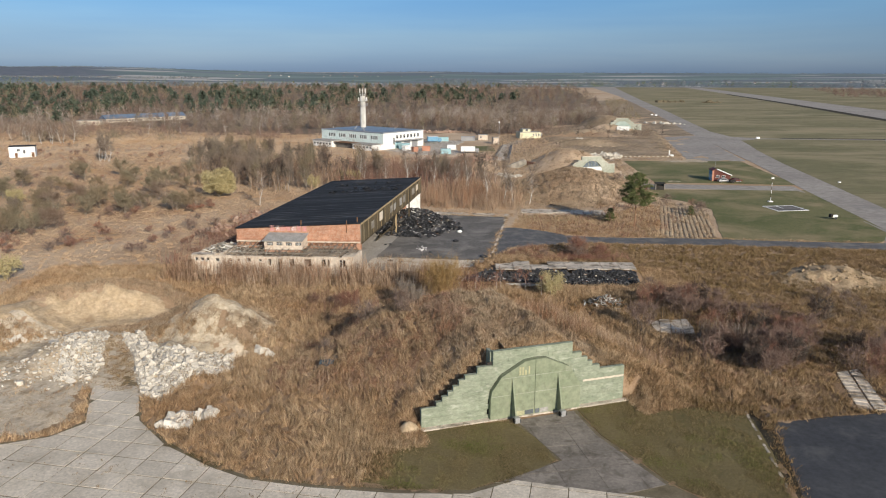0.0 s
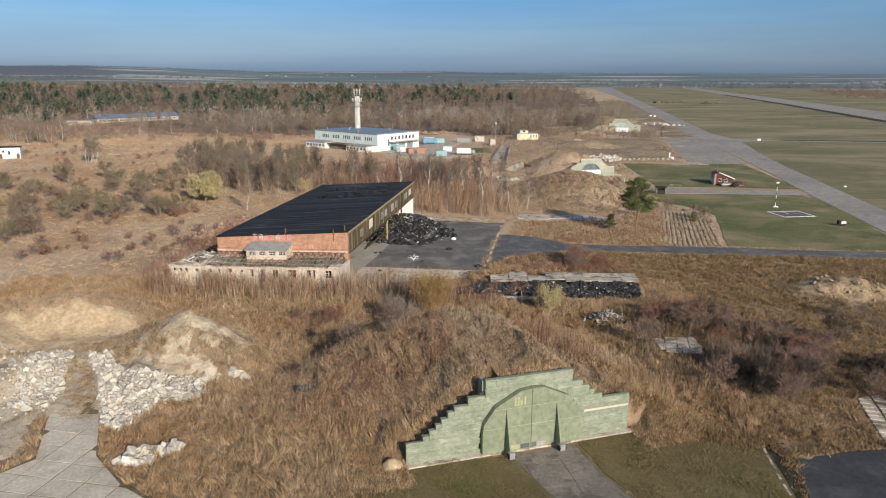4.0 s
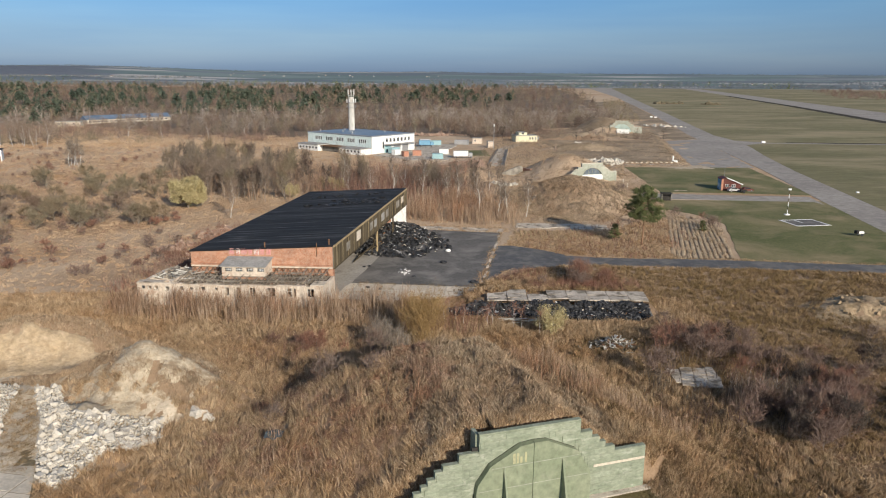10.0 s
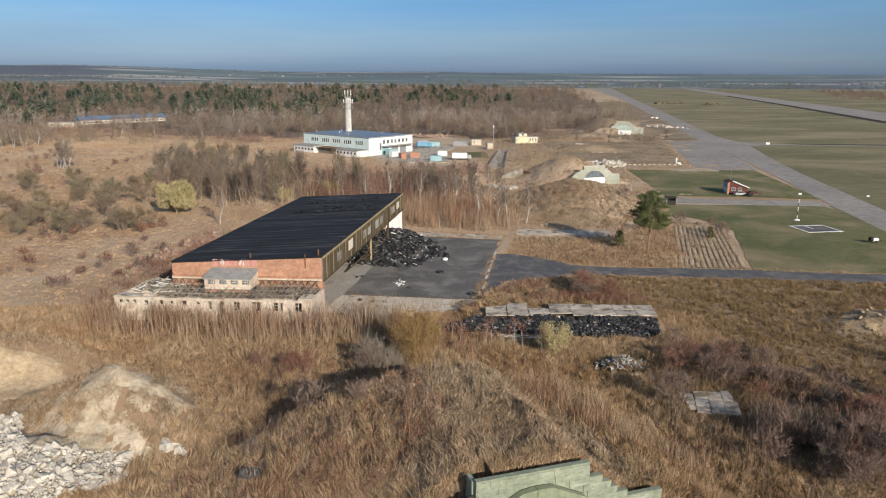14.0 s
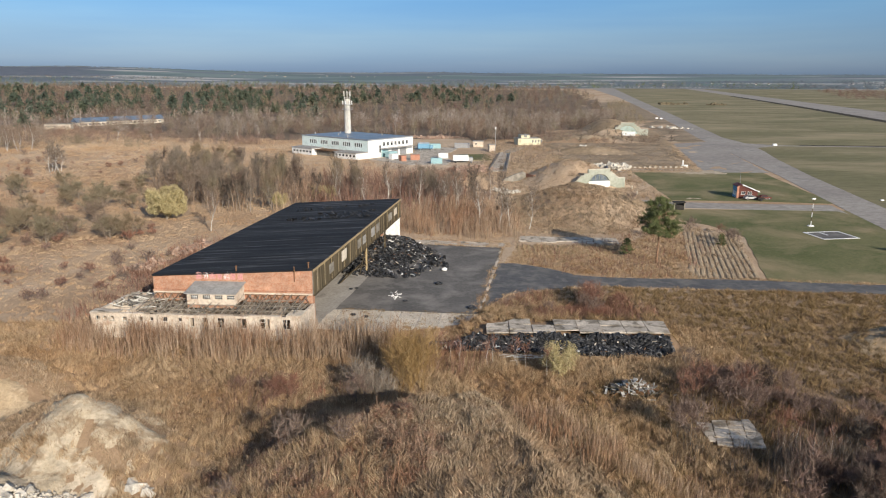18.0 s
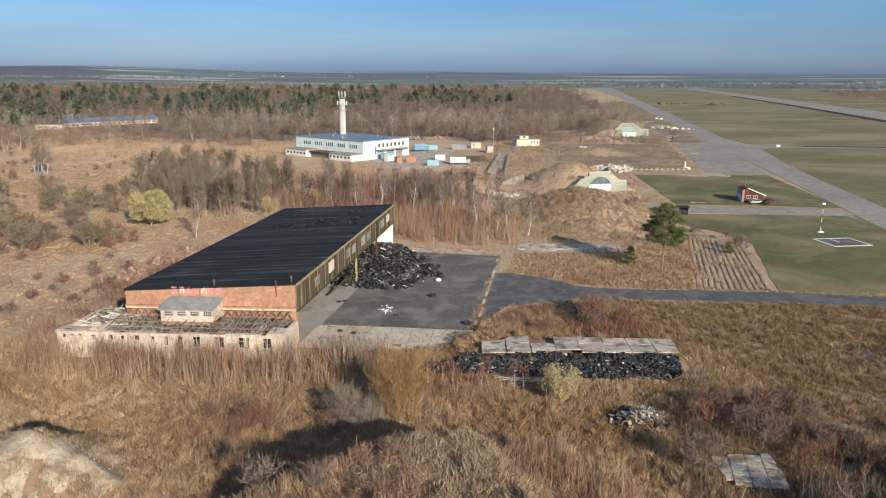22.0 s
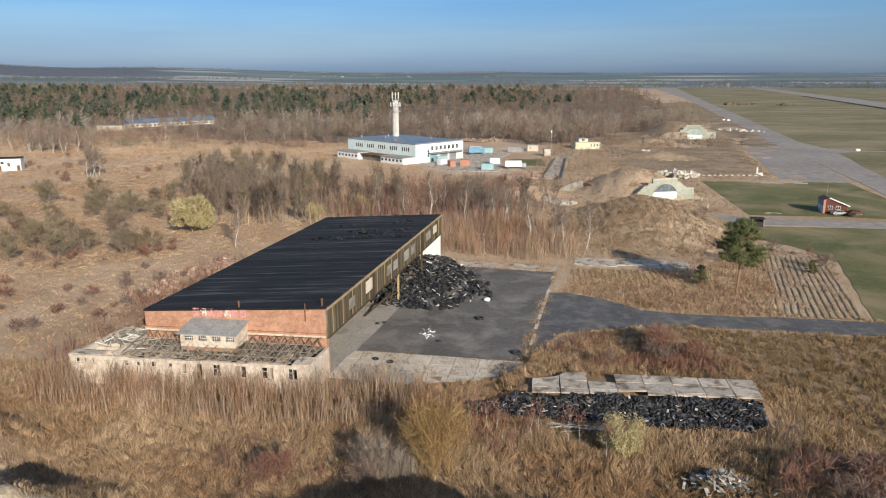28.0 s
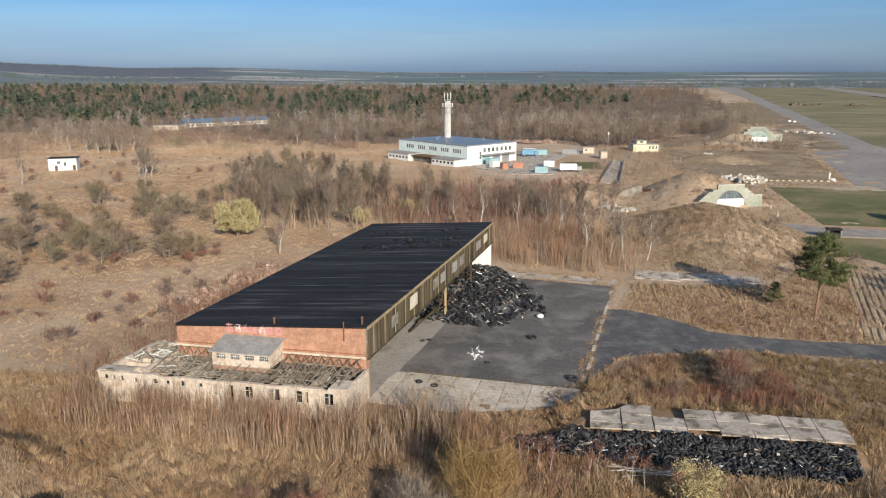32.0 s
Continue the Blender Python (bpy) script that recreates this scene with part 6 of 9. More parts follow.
def flat_hut(name, m, L, W, H, wall, label, windows, upper=None, roof=M_GREY_ROOF, doors=()):
    h = thing(name, m, label, "hut")
    part("wall", boxes((0, L, 0, W, -0.3, H)), wall, h)
    part("roof", boxes((-0.25, L + 0.25, -0.25, W + 0.25, H + 0.003, H + 0.2), bevel=0.03), roof, h)
    for x, z, w, hh in windows:
        add_window(h, x, z, w, hh, 0.0)
    for x, w, hh in doors:
        part("door", boxes((x, x + w, -0.06, -0.004, 0.0, hh)), M_RUST, h, "brown plank door")
    if upper:
        x0, x1, y0, y1, z1 = upper
        u = part("upper_room", boxes((x0, x1, y0, y1, H + 0.205, z1)), wall, h)
        part("roof", boxes((x0 - 0.2, x1 + 0.2, y0 - 0.2, y1 + 0.2, z1 + 0.003, z1 + 0.18)), roof, u)
        add_window(h, (x0 + x1) / 2 - 0.8, H + 0.7, 1.6, 1.2, y0)
    return h


flat_hut("watch_hut", pose(49.9, 447, 0, 0, 0, 12), 13.2, 8, 3.6, M_CREAM, "pale yellow flat-roofed hut with upper room", [(8.2 + k * 1.7, 1.3, 0.9, 1.6) for k in range(4)], (2.2, 7.2, 1.5, 7, 5.4))
flat_hut("white_hut", pose(-198.2, 337, 0, 0, 0, 22), 10.8, 6.5, 5.0, M_WHITE, "small white flat-roofed house in dry meadow", [(3.4, 2.8, 1.2, 1.2), (5.8, 1.8, 1.0, 1.8)], None, M_ROOF, ((2.4, 1.1, 2.2), (9.2, 1.2, 2.3)))
flat_hut("brick_hut", pose(24, 436, 0, 0, 0, 0), 5.5, 4, 3.0, M_PLASTER, "small grey-brown store hut", [(1.0, 1.2, 1.0, 1.0)])
flat_hut("brick_hut", pose(31, 412, 0, 0, 0, 10), 3.0, 3, 3.4, M_PLASTER, "small pale transformer hut", [])
flat_hut("store_hut", pose(-266, 548, 0, 0, 0, 8), 17, 7, 3.4, M_CONC, "low pale grey store hut among bare trees", [(2.0, 1.4, 1.4, 1.1), (6.0, 1.4, 1.4, 1.1), (12.0, 1.4, 1.4, 1.1)])
# long low sheds at the wood's edge
for x, y, a, L in ((-254, 571.5, 48.8, 32), (-231.8, 596.8, 48.8, 33.5)):
    s = thing("long_shed", pose(x, y, 0, 0, 0, a), "long low white shed with blue-grey roof", "shed", "sheds at the wood's edge")
    part("wall", boxes((0, L, 0, 10, -0.3, 3.2)), M_CONC, s)
    rb = bmesh.new()
    v = [rb.verts.new(p) for p in ((-0.5, -0.6, 3.2), (L + 0.5, -0.6, 3.2), (L + 0.5, 5, 6.2), (-0.5, 5, 6.2), (-0.5, 10.6, 3.2), (L + 0.5, 10.6, 3.2))]
    for f in ((0, 1, 2, 3), (3, 2, 5, 4), (0, 3, 4), (1, 5, 2), (0, 4, 5, 1)):
        rb.faces.new([v[i] for i in f])
    bmesh.ops.recalc_face_normals(rb, faces=rb.faces)
    part("roof", rb, M_ROOF_BLUE, s, "blue-grey pitched roof")
    for k in range(9):
        add_window(s, 1.5 + k * (L - 3) / 9, 1.2, 2.0, 1.2, 0.0)


M_SEA = surface("faded_sea_green_paint", (0.33, 0.41, 0.37), (0.42, 0.50, 0.46), 0.4, 2, 0.7)


def far_shelter(name, m, label, halfw, doors, filled, same=False):
    """Another shelter front: stepped block wall with an arched opening."""
    s = thing(name, m, label, "aircraft shelter")
    tops = [(-halfw, -halfw * 0.78, 2.3), (-halfw * 0.78, -halfw * 0.6, 3.7), (-halfw * 0.6, -halfw * 0.45, 5.2), (-halfw * 0.45, -halfw * 0.34, 6.6), (-halfw * 0.34, halfw * 0.34, 8.2), (halfw * 0.34, halfw * 0.45, 7.0), (halfw * 0.45, halfw * 0.6, 5.8), (halfw * 0.6, halfw, 4.4)]
    if same:
        tops = [(a - 5.3, c - 5.3, z) for a, c, z in STEP_TOPS]
    arch = [(5.6 * math.cos(a), 6.4 * math.sin(a)) for a in np.linspace(math.pi, 0, 15)]
    outline = [(tops[0][0], -0.3), (-5.6, -0.3)] + arch + [(5.6, -0.3), (tops[-1][1], -0.3)]
    for a, c, z in tops[::-1]:
        outline += [(c, z), (a, z)]
    tris = tessellate_polygon([[Vector((x, z, 0)) for x, z in outline]])
    bm = bmesh.new()
    va, vc = [bm.verts.new((x, 0, z)) for x, z in outline], [bm.verts.new((x, 0.9, z)) for x, z in outline]
    for t in tris:
        for vs in (va, vc):
            if len({tuple(vs[i].co) for i in t}) == 3:
                bm.faces.new([vs[i] for i in t])
    for i in range(len(outline)):
        j = (i + 1) % len(outline)
        bm.faces.new((va[i], va[j], vc[j], vc[i]))
    bmesh.ops.recalc_face_normals(bm, faces=bm.faces)
    part("wall", bm, M_GREEN_OLD, s)
    for a, c, z in tops:
        part("coping", boxes((a, c - 0.02, -0.1, 1.0, z + 0.003, z + 0.2)), M_CONC, s)
    if filled:
        # glazed arch over a white lower wall
        g = bmesh.new()
        slab_xz(g, [(5.4 * math.cos(a), 6.2 * math.sin(a)) for a in np.linspace(math.pi, 0, 15) if 6.2 * math.sin(a) > -0.1], 0.35, 0.45)
        part("glazing", g, M_GLASS_BLUE_GREY, s, "blue-grey glazed arch")
        bars = bmesh.new()
        for x in (-3.6, -1.8, 0, 1.8, 3.6):
            beam(bars, (x, 0.3, 3.0), (x, 0.3, 6.1 * math.sqrt(max(0, 1 - (x / 5.5) ** 2))), 0.14)
        part("glazing_bars", bars, M_GREEN, s)
        part("lower_wall", boxes((-5.2, 5.2, 0.05, 0.3, -0.2, 3.4)), M_WHITE, s, "white infill wall")
    else:
        for x0, x1 in ((-5.3, -0.05), (0.05, 5.3)):
            k = np.linspace(x0, x1, 9)
            d = part("door_leaf", slab_xz(bmesh.new(), [(x0, 0.05)] + [(x, max(0.1, 6.25 * math.sqrt(max(0, 1 - (x / 5.5) ** 2)))) for x in k] + [(x1, 0.05)], 0.1, 0.35), M_SEA if doors else M_GREEN_DOOR, s, "pale grey-green steel door leaf")
            part("bracing_fin", boxes(((x0 + x1) / 2 - 0.2, (x0 + x1) / 2 + 0.2, -1.2, 0.09, 0.1, 3.5)), M_GREEN_DOOR, d)
        part("forewall", boxes((-3.0, 4.0, -6.0, -5.4, -0.2, 3.0)), M_WHITE, s, "low white wall before the door")
    return s


far_shelter("aircraft_shelter", pose(60.3, 284.9, 0, 0, 0, SH_ANGLE) @ Matrix.Scale(0.85, 4), "weathered green shelter front with glazed arch", 8.8, False, True, True)
far_shelter("aircraft_shelter", pose(129.5, 517.5, 0, 0, 0, -12) @ Matrix.Diagonal((1.2, 1, 1.0, 1)), "weathered green shelter front with closed pale doors", 11.0, True, False)
rubble("rubble_heap", "tumbled pale concrete and bent sheets on a bank", [(75, 338), (78, 347), (85, 347), (86, 340), (80, 336)], 60, 240, 1.35, lift=1.7)
rubble("rubble_heap", "broken concrete along a bank crest", [(56, 350), (60, 355), (75, 350), (75, 344), (60, 348)], 60, 160, 1.7, lift=0.5)
rubble("rubble_heap", "pale demolition rubble in rough ground", [(14, 350), (24, 352), (30, 338), (22, 330), (12, 338)], 30, 340, 1.0, M_BRICK_CHUNK, 0.3, BRICKS)
rubble("rubble_heap", "pale demolition rubble in rough ground", [(22, 282), (28, 284), (32, 276), (26, 272)], 26, 120, 1.1, lift=0.3)
rubble("rubble_heap", "white concrete pieces on a bank", [(75, 412), (96, 414), (97, 410), (76, 408)], 40, 60, 1.6, lift=0.3)
rubble("rubble_heap", "rubble beside the wood", [(-20, 500), (10, 505), (25, 490), (-5, 485)], 40, 420, 1.6, M_BRICK_CHUNK, 0.4, BRICKS)
# block hut with broken wall on the bank
ruin = thing("wall_ruin", pose(33, 303, 0, 0, 0, 28), "broken concrete portal in a grassed bank", "ruin")
part("portal_wall", slab_xz(bmesh.new(), [(-6, -0.3), (5, -0.3), (5, 2.6), (3.2, 3.6), (0.5, 3.0), (-2.5, 2.2), (-6, 1.0)], 0, 0.7), M_WOOD_CHAR, ruin)
part("portal_wing", boxes((4.4, 5.0, -5, 0, -0.3, 2.8)), M_BRICK, ruin)


def box_van(m, label, length, height, body, cab):
    v = thing("box_van", m, label, "van")
    part("body", boxes((0, length, 0, 2.4, 0.9, height), bevel=0.08), body, v)
    c = part("cab", boxes((length + 0.1, length + 2.0, 0.1, 2.3, 0.6, 2.5), bevel=0.2), cab, v)
    part("windscreen", boxes((length + 1.96, length + 2.02, 0.3, 2.1, 1.5, 2.3)), M_GLASS, c)
    for x in (1.2, length + 1.2):
        for y in (0.0, 2.15):
            w = part("wheel", tube(bmesh.new(), (x, y, 0.48), (x, y + 0.26, 0.48), 0.48, 0.48, 12), M_RUBBER, v)
            part("rim", tube(bmesh.new(), (x, y - 0.01, 0.48), (x, y + 0.27, 0.48), 0.24, 0.24, 8), M_STEEL, w)
    return v


box_van(pose(11.0, 361.5, 0, 0, 0, 3), "white box lorry parked in the works yard", 7.0, 3.4, M_WHITE, M_STEEL)
box_van(pose(-6, 417, 0, 0, 0, 8), "blue box lorry parked in the works yard", 6.0, 3.3, M_BLUE, M_BLUE)


def container(m, mat_, label, L=6.1):
    c = thing("container", m, label, "container", "containers in the works yard")
    b = boxes((0, L, 0, 2.4, 0.05, 2.6), bevel=0.04)
    part("body", b, mat_, c)
    rib = bmesh.new()
    for x in np.arange(0.3, L - 0.2, 0.45):
        box(rib, x, x + 0.18, -0.05, -0.003, 0.25, 2.4)
    tagged(part("ribs", rib, mat_, c), kind="stuff")
    part("door", boxes((L + 0.003, L + 0.07, 0.1, 1.18, 0.2, 2.5)), mat_, c)
    part("door", boxes((L + 0.003, L + 0.07, 1.22, 2.3, 0.2, 2.5)), mat_, c)
    return c


container(pose(-1.5, 425, 0, 0, 0, 4), M_TURQ, "turquoise steel container in the works yard", 7.5)
container(pose(13.5, 430, 0, 0, 0, -6), M_STEEL, "grey steel container in the works yard", 8.0)
container(pose(-6, 432, 0, 0, 0, 12), M_STEEL, "grey steel container in the works yard", 6.1)
container(pose(-8.5, 371, 0, 0, 0, 2), M_ORANGE, "faded orange skip standing in the works yard", 4.2)
container(pose(-12.5, 366, 0, 0, 0, 30), M_ORANGE, "faded orange skip standing in the works yard", 2.6)
container(pose(1.0, 357, 0, 0, 0, 4), M_TURQ, "pale turquoise site cabin in the yard", 5.0)
container(pose(4.5, 378, 0, 0, 0, 0), M_WHITE, "white site cabin in the works yard", 4.5)
container(pose(-17, 372.5, 0, 0, 0, 49), M_WHITE, "white site cabin in the works yard", 4.0)
sheet("lawn", [(12, 369), (29, 372), (29, 398), (13, 396)], 0.2, M_LAWN, "green yard grass beside the works", "lawn", 0.6)
sheet("pavement", [(-28, 374), (-8, 352), (8, 353), (10, 366), (9, 400), (16, 428), (-8, 438), (-7, 406)], 0.16, M_CONC_OLD, "dusty works yard", "pavement", 0.5)
sheet("road", [(25.2, 332), (32, 332), (36.6, 366), (41, 404), (52, 432), (47, 434), (35.6, 405), (30, 366)], 0.1, M_CONC_OLD, "sunken concrete ramp lane", "road", 0.3)
for x, y, a in ((25.2, 333, 81.3), (32.3, 333, 83.0)):
    lane = thing("retaining_wall", pose(x, y, 0, 0, 0, a), "low dark concrete wall along a sunken ramp lane", "wall", "walls of the ramp lane")
    part("wall", boxes((0, 68, 0, 0.5, -0.3, 0.8), bevel=0.05), M_ASPH, lane)
mast = thing("lamp_mast", pose(33.5, 405, 0), "thin steel mast with white lamp head", "mast")
part("pole", tube(bmesh.new(), (0, 0, -0.2), (0, 0, 13), 0.16, 0.1), M_STEEL, mast)
part("lamp_head", boxes((-0.3, 0.3, -0.2, 0.2, 12.0, 13.1), bevel=0.06), M_WHITE, mast)

# ---- by the taxiway: club hut, cars, landing pad, markers
def club_hut():
    h = thing("club_hut", pose(101.6, 266.6, 0, 0, 0, -6), "red board hut with white verges and a blue side", "hut")
    W, D, E, R = 6.6, 5.0, 2.3, 4.4
    part("front_wall", slab_xz(bmesh.new(), [(0, -0.2), (W, -0.2), (W, E), (1.4, R), (0, 3.9)], 0, 0.2), M_RED, h)
    part("rear_wall", slab_xz(bmesh.new(), [(0, -0.2), (W, -0.2), (W, E), (1.4, R), (0, 3.9)], D - 0.2, D), M_RED, h)
    part("side_wall", boxes((0, 0.2, 0.2, D - 0.2, -0.2, 3.85)), M_BLUE, h, "blue painted side wall")
    part("side_wall", boxes((W - 0.2, W, 0.2, D - 0.2, -0.2, E - 0.05)), M_RED, h)
    rb = bmesh.new()
    for (xa, za), (xb, zb) in (((-0.3, 3.75), (1.4, R)), ((1.4, R), (W + 0.5, E - 0.2))):
        v = [rb.verts.new(p) for p in ((xa, -0.35, za + 0.05), (xb, -0.35, zb + 0.05), (xb, D + 0.35, zb + 0.05), (xa, D + 0.35, za + 0.05))]
        w = [rb.verts.new((p.co.x, p.co.y, p.co.z + 0.14)) for p in v]
        rb.faces.new(v[::-1])
        rb.faces.new(w)
        for k in range(4):
            rb.faces.new((v[k], v[(k + 1) % 4], w[(k + 1) % 4], w[k]))
    bmesh.ops.recalc_face_normals(rb, faces=rb.faces)
    part("roof", rb, M_RED, h)
    vb = bmesh.new()
    beam(vb, (1.4, -0.42, R + 0.12), (W + 0.5, -0.42, E - 0.08), 0.14, 0.3)
    part("verge_board", vb, M_WHITE, h)
    part("corner_pillar", boxes((-0.1, 0.55, -0.16, 0.18, -0.1, 4.0)), M_ORANGE, h, "orange corner board")
    part("door", boxes((-0.05, -0.003, 0.9, 1.9, 0.0, 2.1)), M_WHITE, h, "white side door")
    part("shutter", boxes((-0.06, -0.003, 2.6, 4.2, 0.8, 2.2)), M_WHITE, h)
    for x in (1.3, 3.4):
        add_window(h, x, 1.2, 1.3, 1.0, 0.0)
    part("aerial", tube(bmesh.new(), (1.4, 2.5, R), (1.4, 2.5, R + 4.0), 0.06, 0.03, 6), M_STEEL, h)
    return h


def car(m, mat_, label):
    c = thing("car", m, label, "car", "cars beside the club hut")
    b = bmesh.new()
    slab_xz(b, [(0, 0.35), (4.3, 0.35), (4.35, 0.8), (3.4, 0.95), (2.7, 1.45), (1.0, 1.48), (0.3, 0.98), (0, 0.85)], 0, 1.7)
    bmesh.ops.bevel(b, geom=b.edges[:], offset=0.07, segments=1, affect="EDGES")
    part("body", b, mat_, c)
    part("side_windows", slab_xz(bmesh.new(), [(0.55, 0.98), (3.1, 0.98), (2.6, 1.38), (1.05, 1.4)], -0.012, 1.712), M_GLASS, c)
    for x in (0.85, 3.45):
        for y in (-0.03, 1.5):
            w = part("wheel", tube(bmesh.new(), (x, y, 0.33), (x, y + 0.23, 0.33), 0.33, 0.33, 12), M_RUBBER, c)
            part("rim", tube(bmesh.new(), (x, y - 0.01, 0.33), (x, y + 0.24, 0.33), 0.18, 0.18, 8), M_STEEL, w)
    part("windscreen", boxes((3.0, 3.06, 0.2, 1.5, 1.0, 1.3)), M_GLASS, c)
    return c


club_hut()
car(pose(102.8, 262.6, 0, 0, 0, 4), M_STEEL, "silver estate car parked before the red hut")
car(pose(107.6, 263.0, 0, 0, 0, 8), M_RED, "red car parked beside the red hut")
tr = thing("trailer", pose(106.2, 260.8, 0, 0, 0, 0), "small dark trailer with two wheels", "trailer")
part("tray", boxes((0, 2.2, 0, 1.4, 0.5, 1.0), bevel=0.04), M_DARK, tr)
part("wheel", tube(bmesh.new(), (1.1, -0.15, 0.35), (1.1, 0.0, 0.35), 0.35, 0.35, 12), M_RUBBER, tr)
part("wheel", tube(bmesh.new(), (1.1, 1.4, 0.35), (1.1, 1.55, 0.35), 0.35, 0.35, 12), M_RUBBER, tr)
part("drawbar", boxes((2.2, 3.4, 0.65, 0.75, 0.5, 0.58)), M_STEEL, tr)
bx = thing("shelter_box", pose(74.0, 244.5, 0, 0, 0, -4), "dark open-fronted timber box by the road", "box")
part("frame", boxes((0, 0.2, 0, 2.2, -0.1, 2.2), (2.9, 3.1, 0, 2.2, -0.1, 2.2), (0.2, 2.9, 2.0, 2.2, -0.1, 2.2)), M_WOOD_CHAR, bx)
part("lid", boxes((-0.2, 3.3, -0.2, 2.4, 2.203, 2.4)), M_DARK, bx)
part("fill", boxes((0.25, 2.85, 0.2, 1.95, 0.0, 1.4)), M_DARK, bx)
# landing pad: dark square framed in white boards
pad = thing("landing_pad", pose(98.3, 204.2, 0, 0, 0, 8), "square landing pad with white edge and bar", "landing pad")
part("surface", boxes((0.5, 9.5, 0.5, 8.0, -0.1, 0.05)), M_ASPH, pad)
for d in ((0, 10, 0, 0.5, -0.1, 0.09), (0, 10, 8.0, 8.5, -0.1, 0.09), (0, 0.5, 0.5, 8.0, -0.1, 0.09), (9.5, 10, 0.5, 8.0, -0.1, 0.09)):
    part("edge_board", boxes(d), M_WHITE, pad)
part("marking", boxes((4.0, 4.5, 4.2, 7.6, 0.052, 0.06)), M_WHITE, pad)
ws = thing("wind_mast", pose(103.2, 220.6, 0), "slender banded mast with lamp and stone foot", "mast")
for k in range(6):
    part("mast_band", tube(bmesh.new(), (0, 0, 0.3 + k * 1.15), (0, 0, 0.3 + (k + 1) * 1.15), 0.10, 0.10), M_WHITE if k % 2 == 0 else M_WOOD_OLD, ws)
part("foot", boxes((-0.7, 0.7, -0.5, 0.5, -0.1, 0.3), bevel=0.06), M_WHITE, ws)
part("head", boxes((-0.45, 0.45, -0.25, 0.25, 7.2, 7.7), bevel=0.1), M_WHITE, ws)
bn = thing("mowing_trailer", pose(108.6, 192.5, 0, 0, 0, 15), "white mowing trailer standing on the lawn", "trailer")
part("tank", tube(bmesh.new(), (-0.8, 0, 0.8), (0.8, 0, 0.8), 0.42, 0.42, 12), M_WHITE, bn)
part("box", boxes((-1.6, -0.8, -0.45, 0.45, 0.6, 1.5), bevel=0.06), M_DARK, bn)
for y in (-0.65, 0.5):
    part("wheel", tube(bmesh.new(), (0, y, 0.35), (0, y + 0.15, 0.35), 0.35, 0.35, 12), M_RUBBER, bn)
part("drawbar", boxes((0.9, 2.2, -0.06, 0.06, 0.45, 0.55)), M_DARK, bn)
mk = boxes((-0.8, 0.8, -0.5, 0.5, -0.1, 0.8), bevel=0.1)
me_mark = bpy.data.meshes.new("edge_marker")
mk.to_mesh(me_mark)
mk.free()
me_mark.materials.append(M_WHITE)
for x, y, s in ((267.5, 433, 1.6), (197, 450.5, 1.4), (120.6, 163.5, 0.9), (117.5, 160, 0.9), (143.5, 211, 0.8), (112.8, 351, 1.0), (taxi_x(262) + 1.5, 262, 0.6), (taxi_x(700) - 21, 700, 1.4), (taxi_x(705) - 24, 706, 1.4)):
    t = new("edge_marker", me_mark)
    t.matrix_world = pose(x, y, 0) @ Matrix.Scale(s, 4)
    tagged(t, "white concrete marker block at the pavement edge", "marker", "white marker blocks")
post = thing("marker_post", pose(112.4, 353.5, 0), "white marker post with square foot", "post")
part("shaft", boxes((-0.25, 0.25, -0.25, 0.25, 0.3, 2.6)), M_WHITE, post)
part("foot", boxes((-0.6, 0.6, -0.5, 0.5, -0.1, 0.3)), M_WHITE, post)
# white kerb blocks in a row beside the second shelter's drive
me_blk = block_mesh("kerb_block", 1.0, 0.5, 0.5, M_CONC, 0.05)
row_ = thing("kerb_row", pose(0, 0, 0), "row of white kerb blocks edging a drive", "kerb")
for k in range(12):
    f = k / 11
    piece("kerb_block", me_blk, row_, pose(86.5 + 25 * f, 344 + 3 * math.sin(f * 2) - 1.5 * f, 0.4, 0, 0, random.uniform(-8, 8)))
sheet("road", [(72, 322), (84, 343), (115, 341), (115, 336.5), (86, 338)], 0.02, M_CONC_OLD, "pale drive of the second shelter", "road", 0.3)
for x, y in ((71.8, 284.5), (70.2, 272)):
    p_ = new("marker_post", block_mesh("marker_post", 0.35, 0.35, 1.5, M_CONC, 0.04))
    p_.matrix_world = pose(x, y, 0.7)
    tagged(p_, "short white post at the drive edge", "post", "white posts at the drive")
rubble("soil_heap", "dark heaps of dumped soil on airfield grass", [(300, 1030), (340, 1034), (342, 1024), (302, 1020)], 16, 40, 4.0, M_JOINT, 0.1, [chunk_mesh(s, M_JOINT) for s in (41, 42)])
rubble("soil_heap", "dark heaps of dumped soil on airfield grass", [(362, 1020), (388, 1020), (388, 1010), (364, 1008)], 12, 30, 4.0, M_JOINT, 0.1, [chunk_mesh(s, M_JOINT) for s in (43, 44)])
rubble("rubble_heap", "pale concrete pieces beside the taxiway", [(160, 600), (190, 580), (194, 572), (176, 580)], 14, 30, 2.2)
land_patch("wood_floor", [(-455, 460), (-275, 590), (-150, 480), (-75, 480), (-40, 484), (20, 490), (60, 480), (104, 580), (146, 670), (226, 1090), (320, 1840), (-1450, 1880), (-980, 700)], 0.35, M_WOOD_FLOOR, "leafy brown floor of the bare wood", "ground", cell=11.0, fade=16.0)
sheet("verge", [(143, 463), (taxi_x(473) - 18.6, 474), (taxi_x(1080) - 19.6, 1080), (224, 1085), (150, 662), (166, 572)], 0.02, M_EARTH, "rough brown verge between wood and taxiway", "verge", 1.0, 8.0)
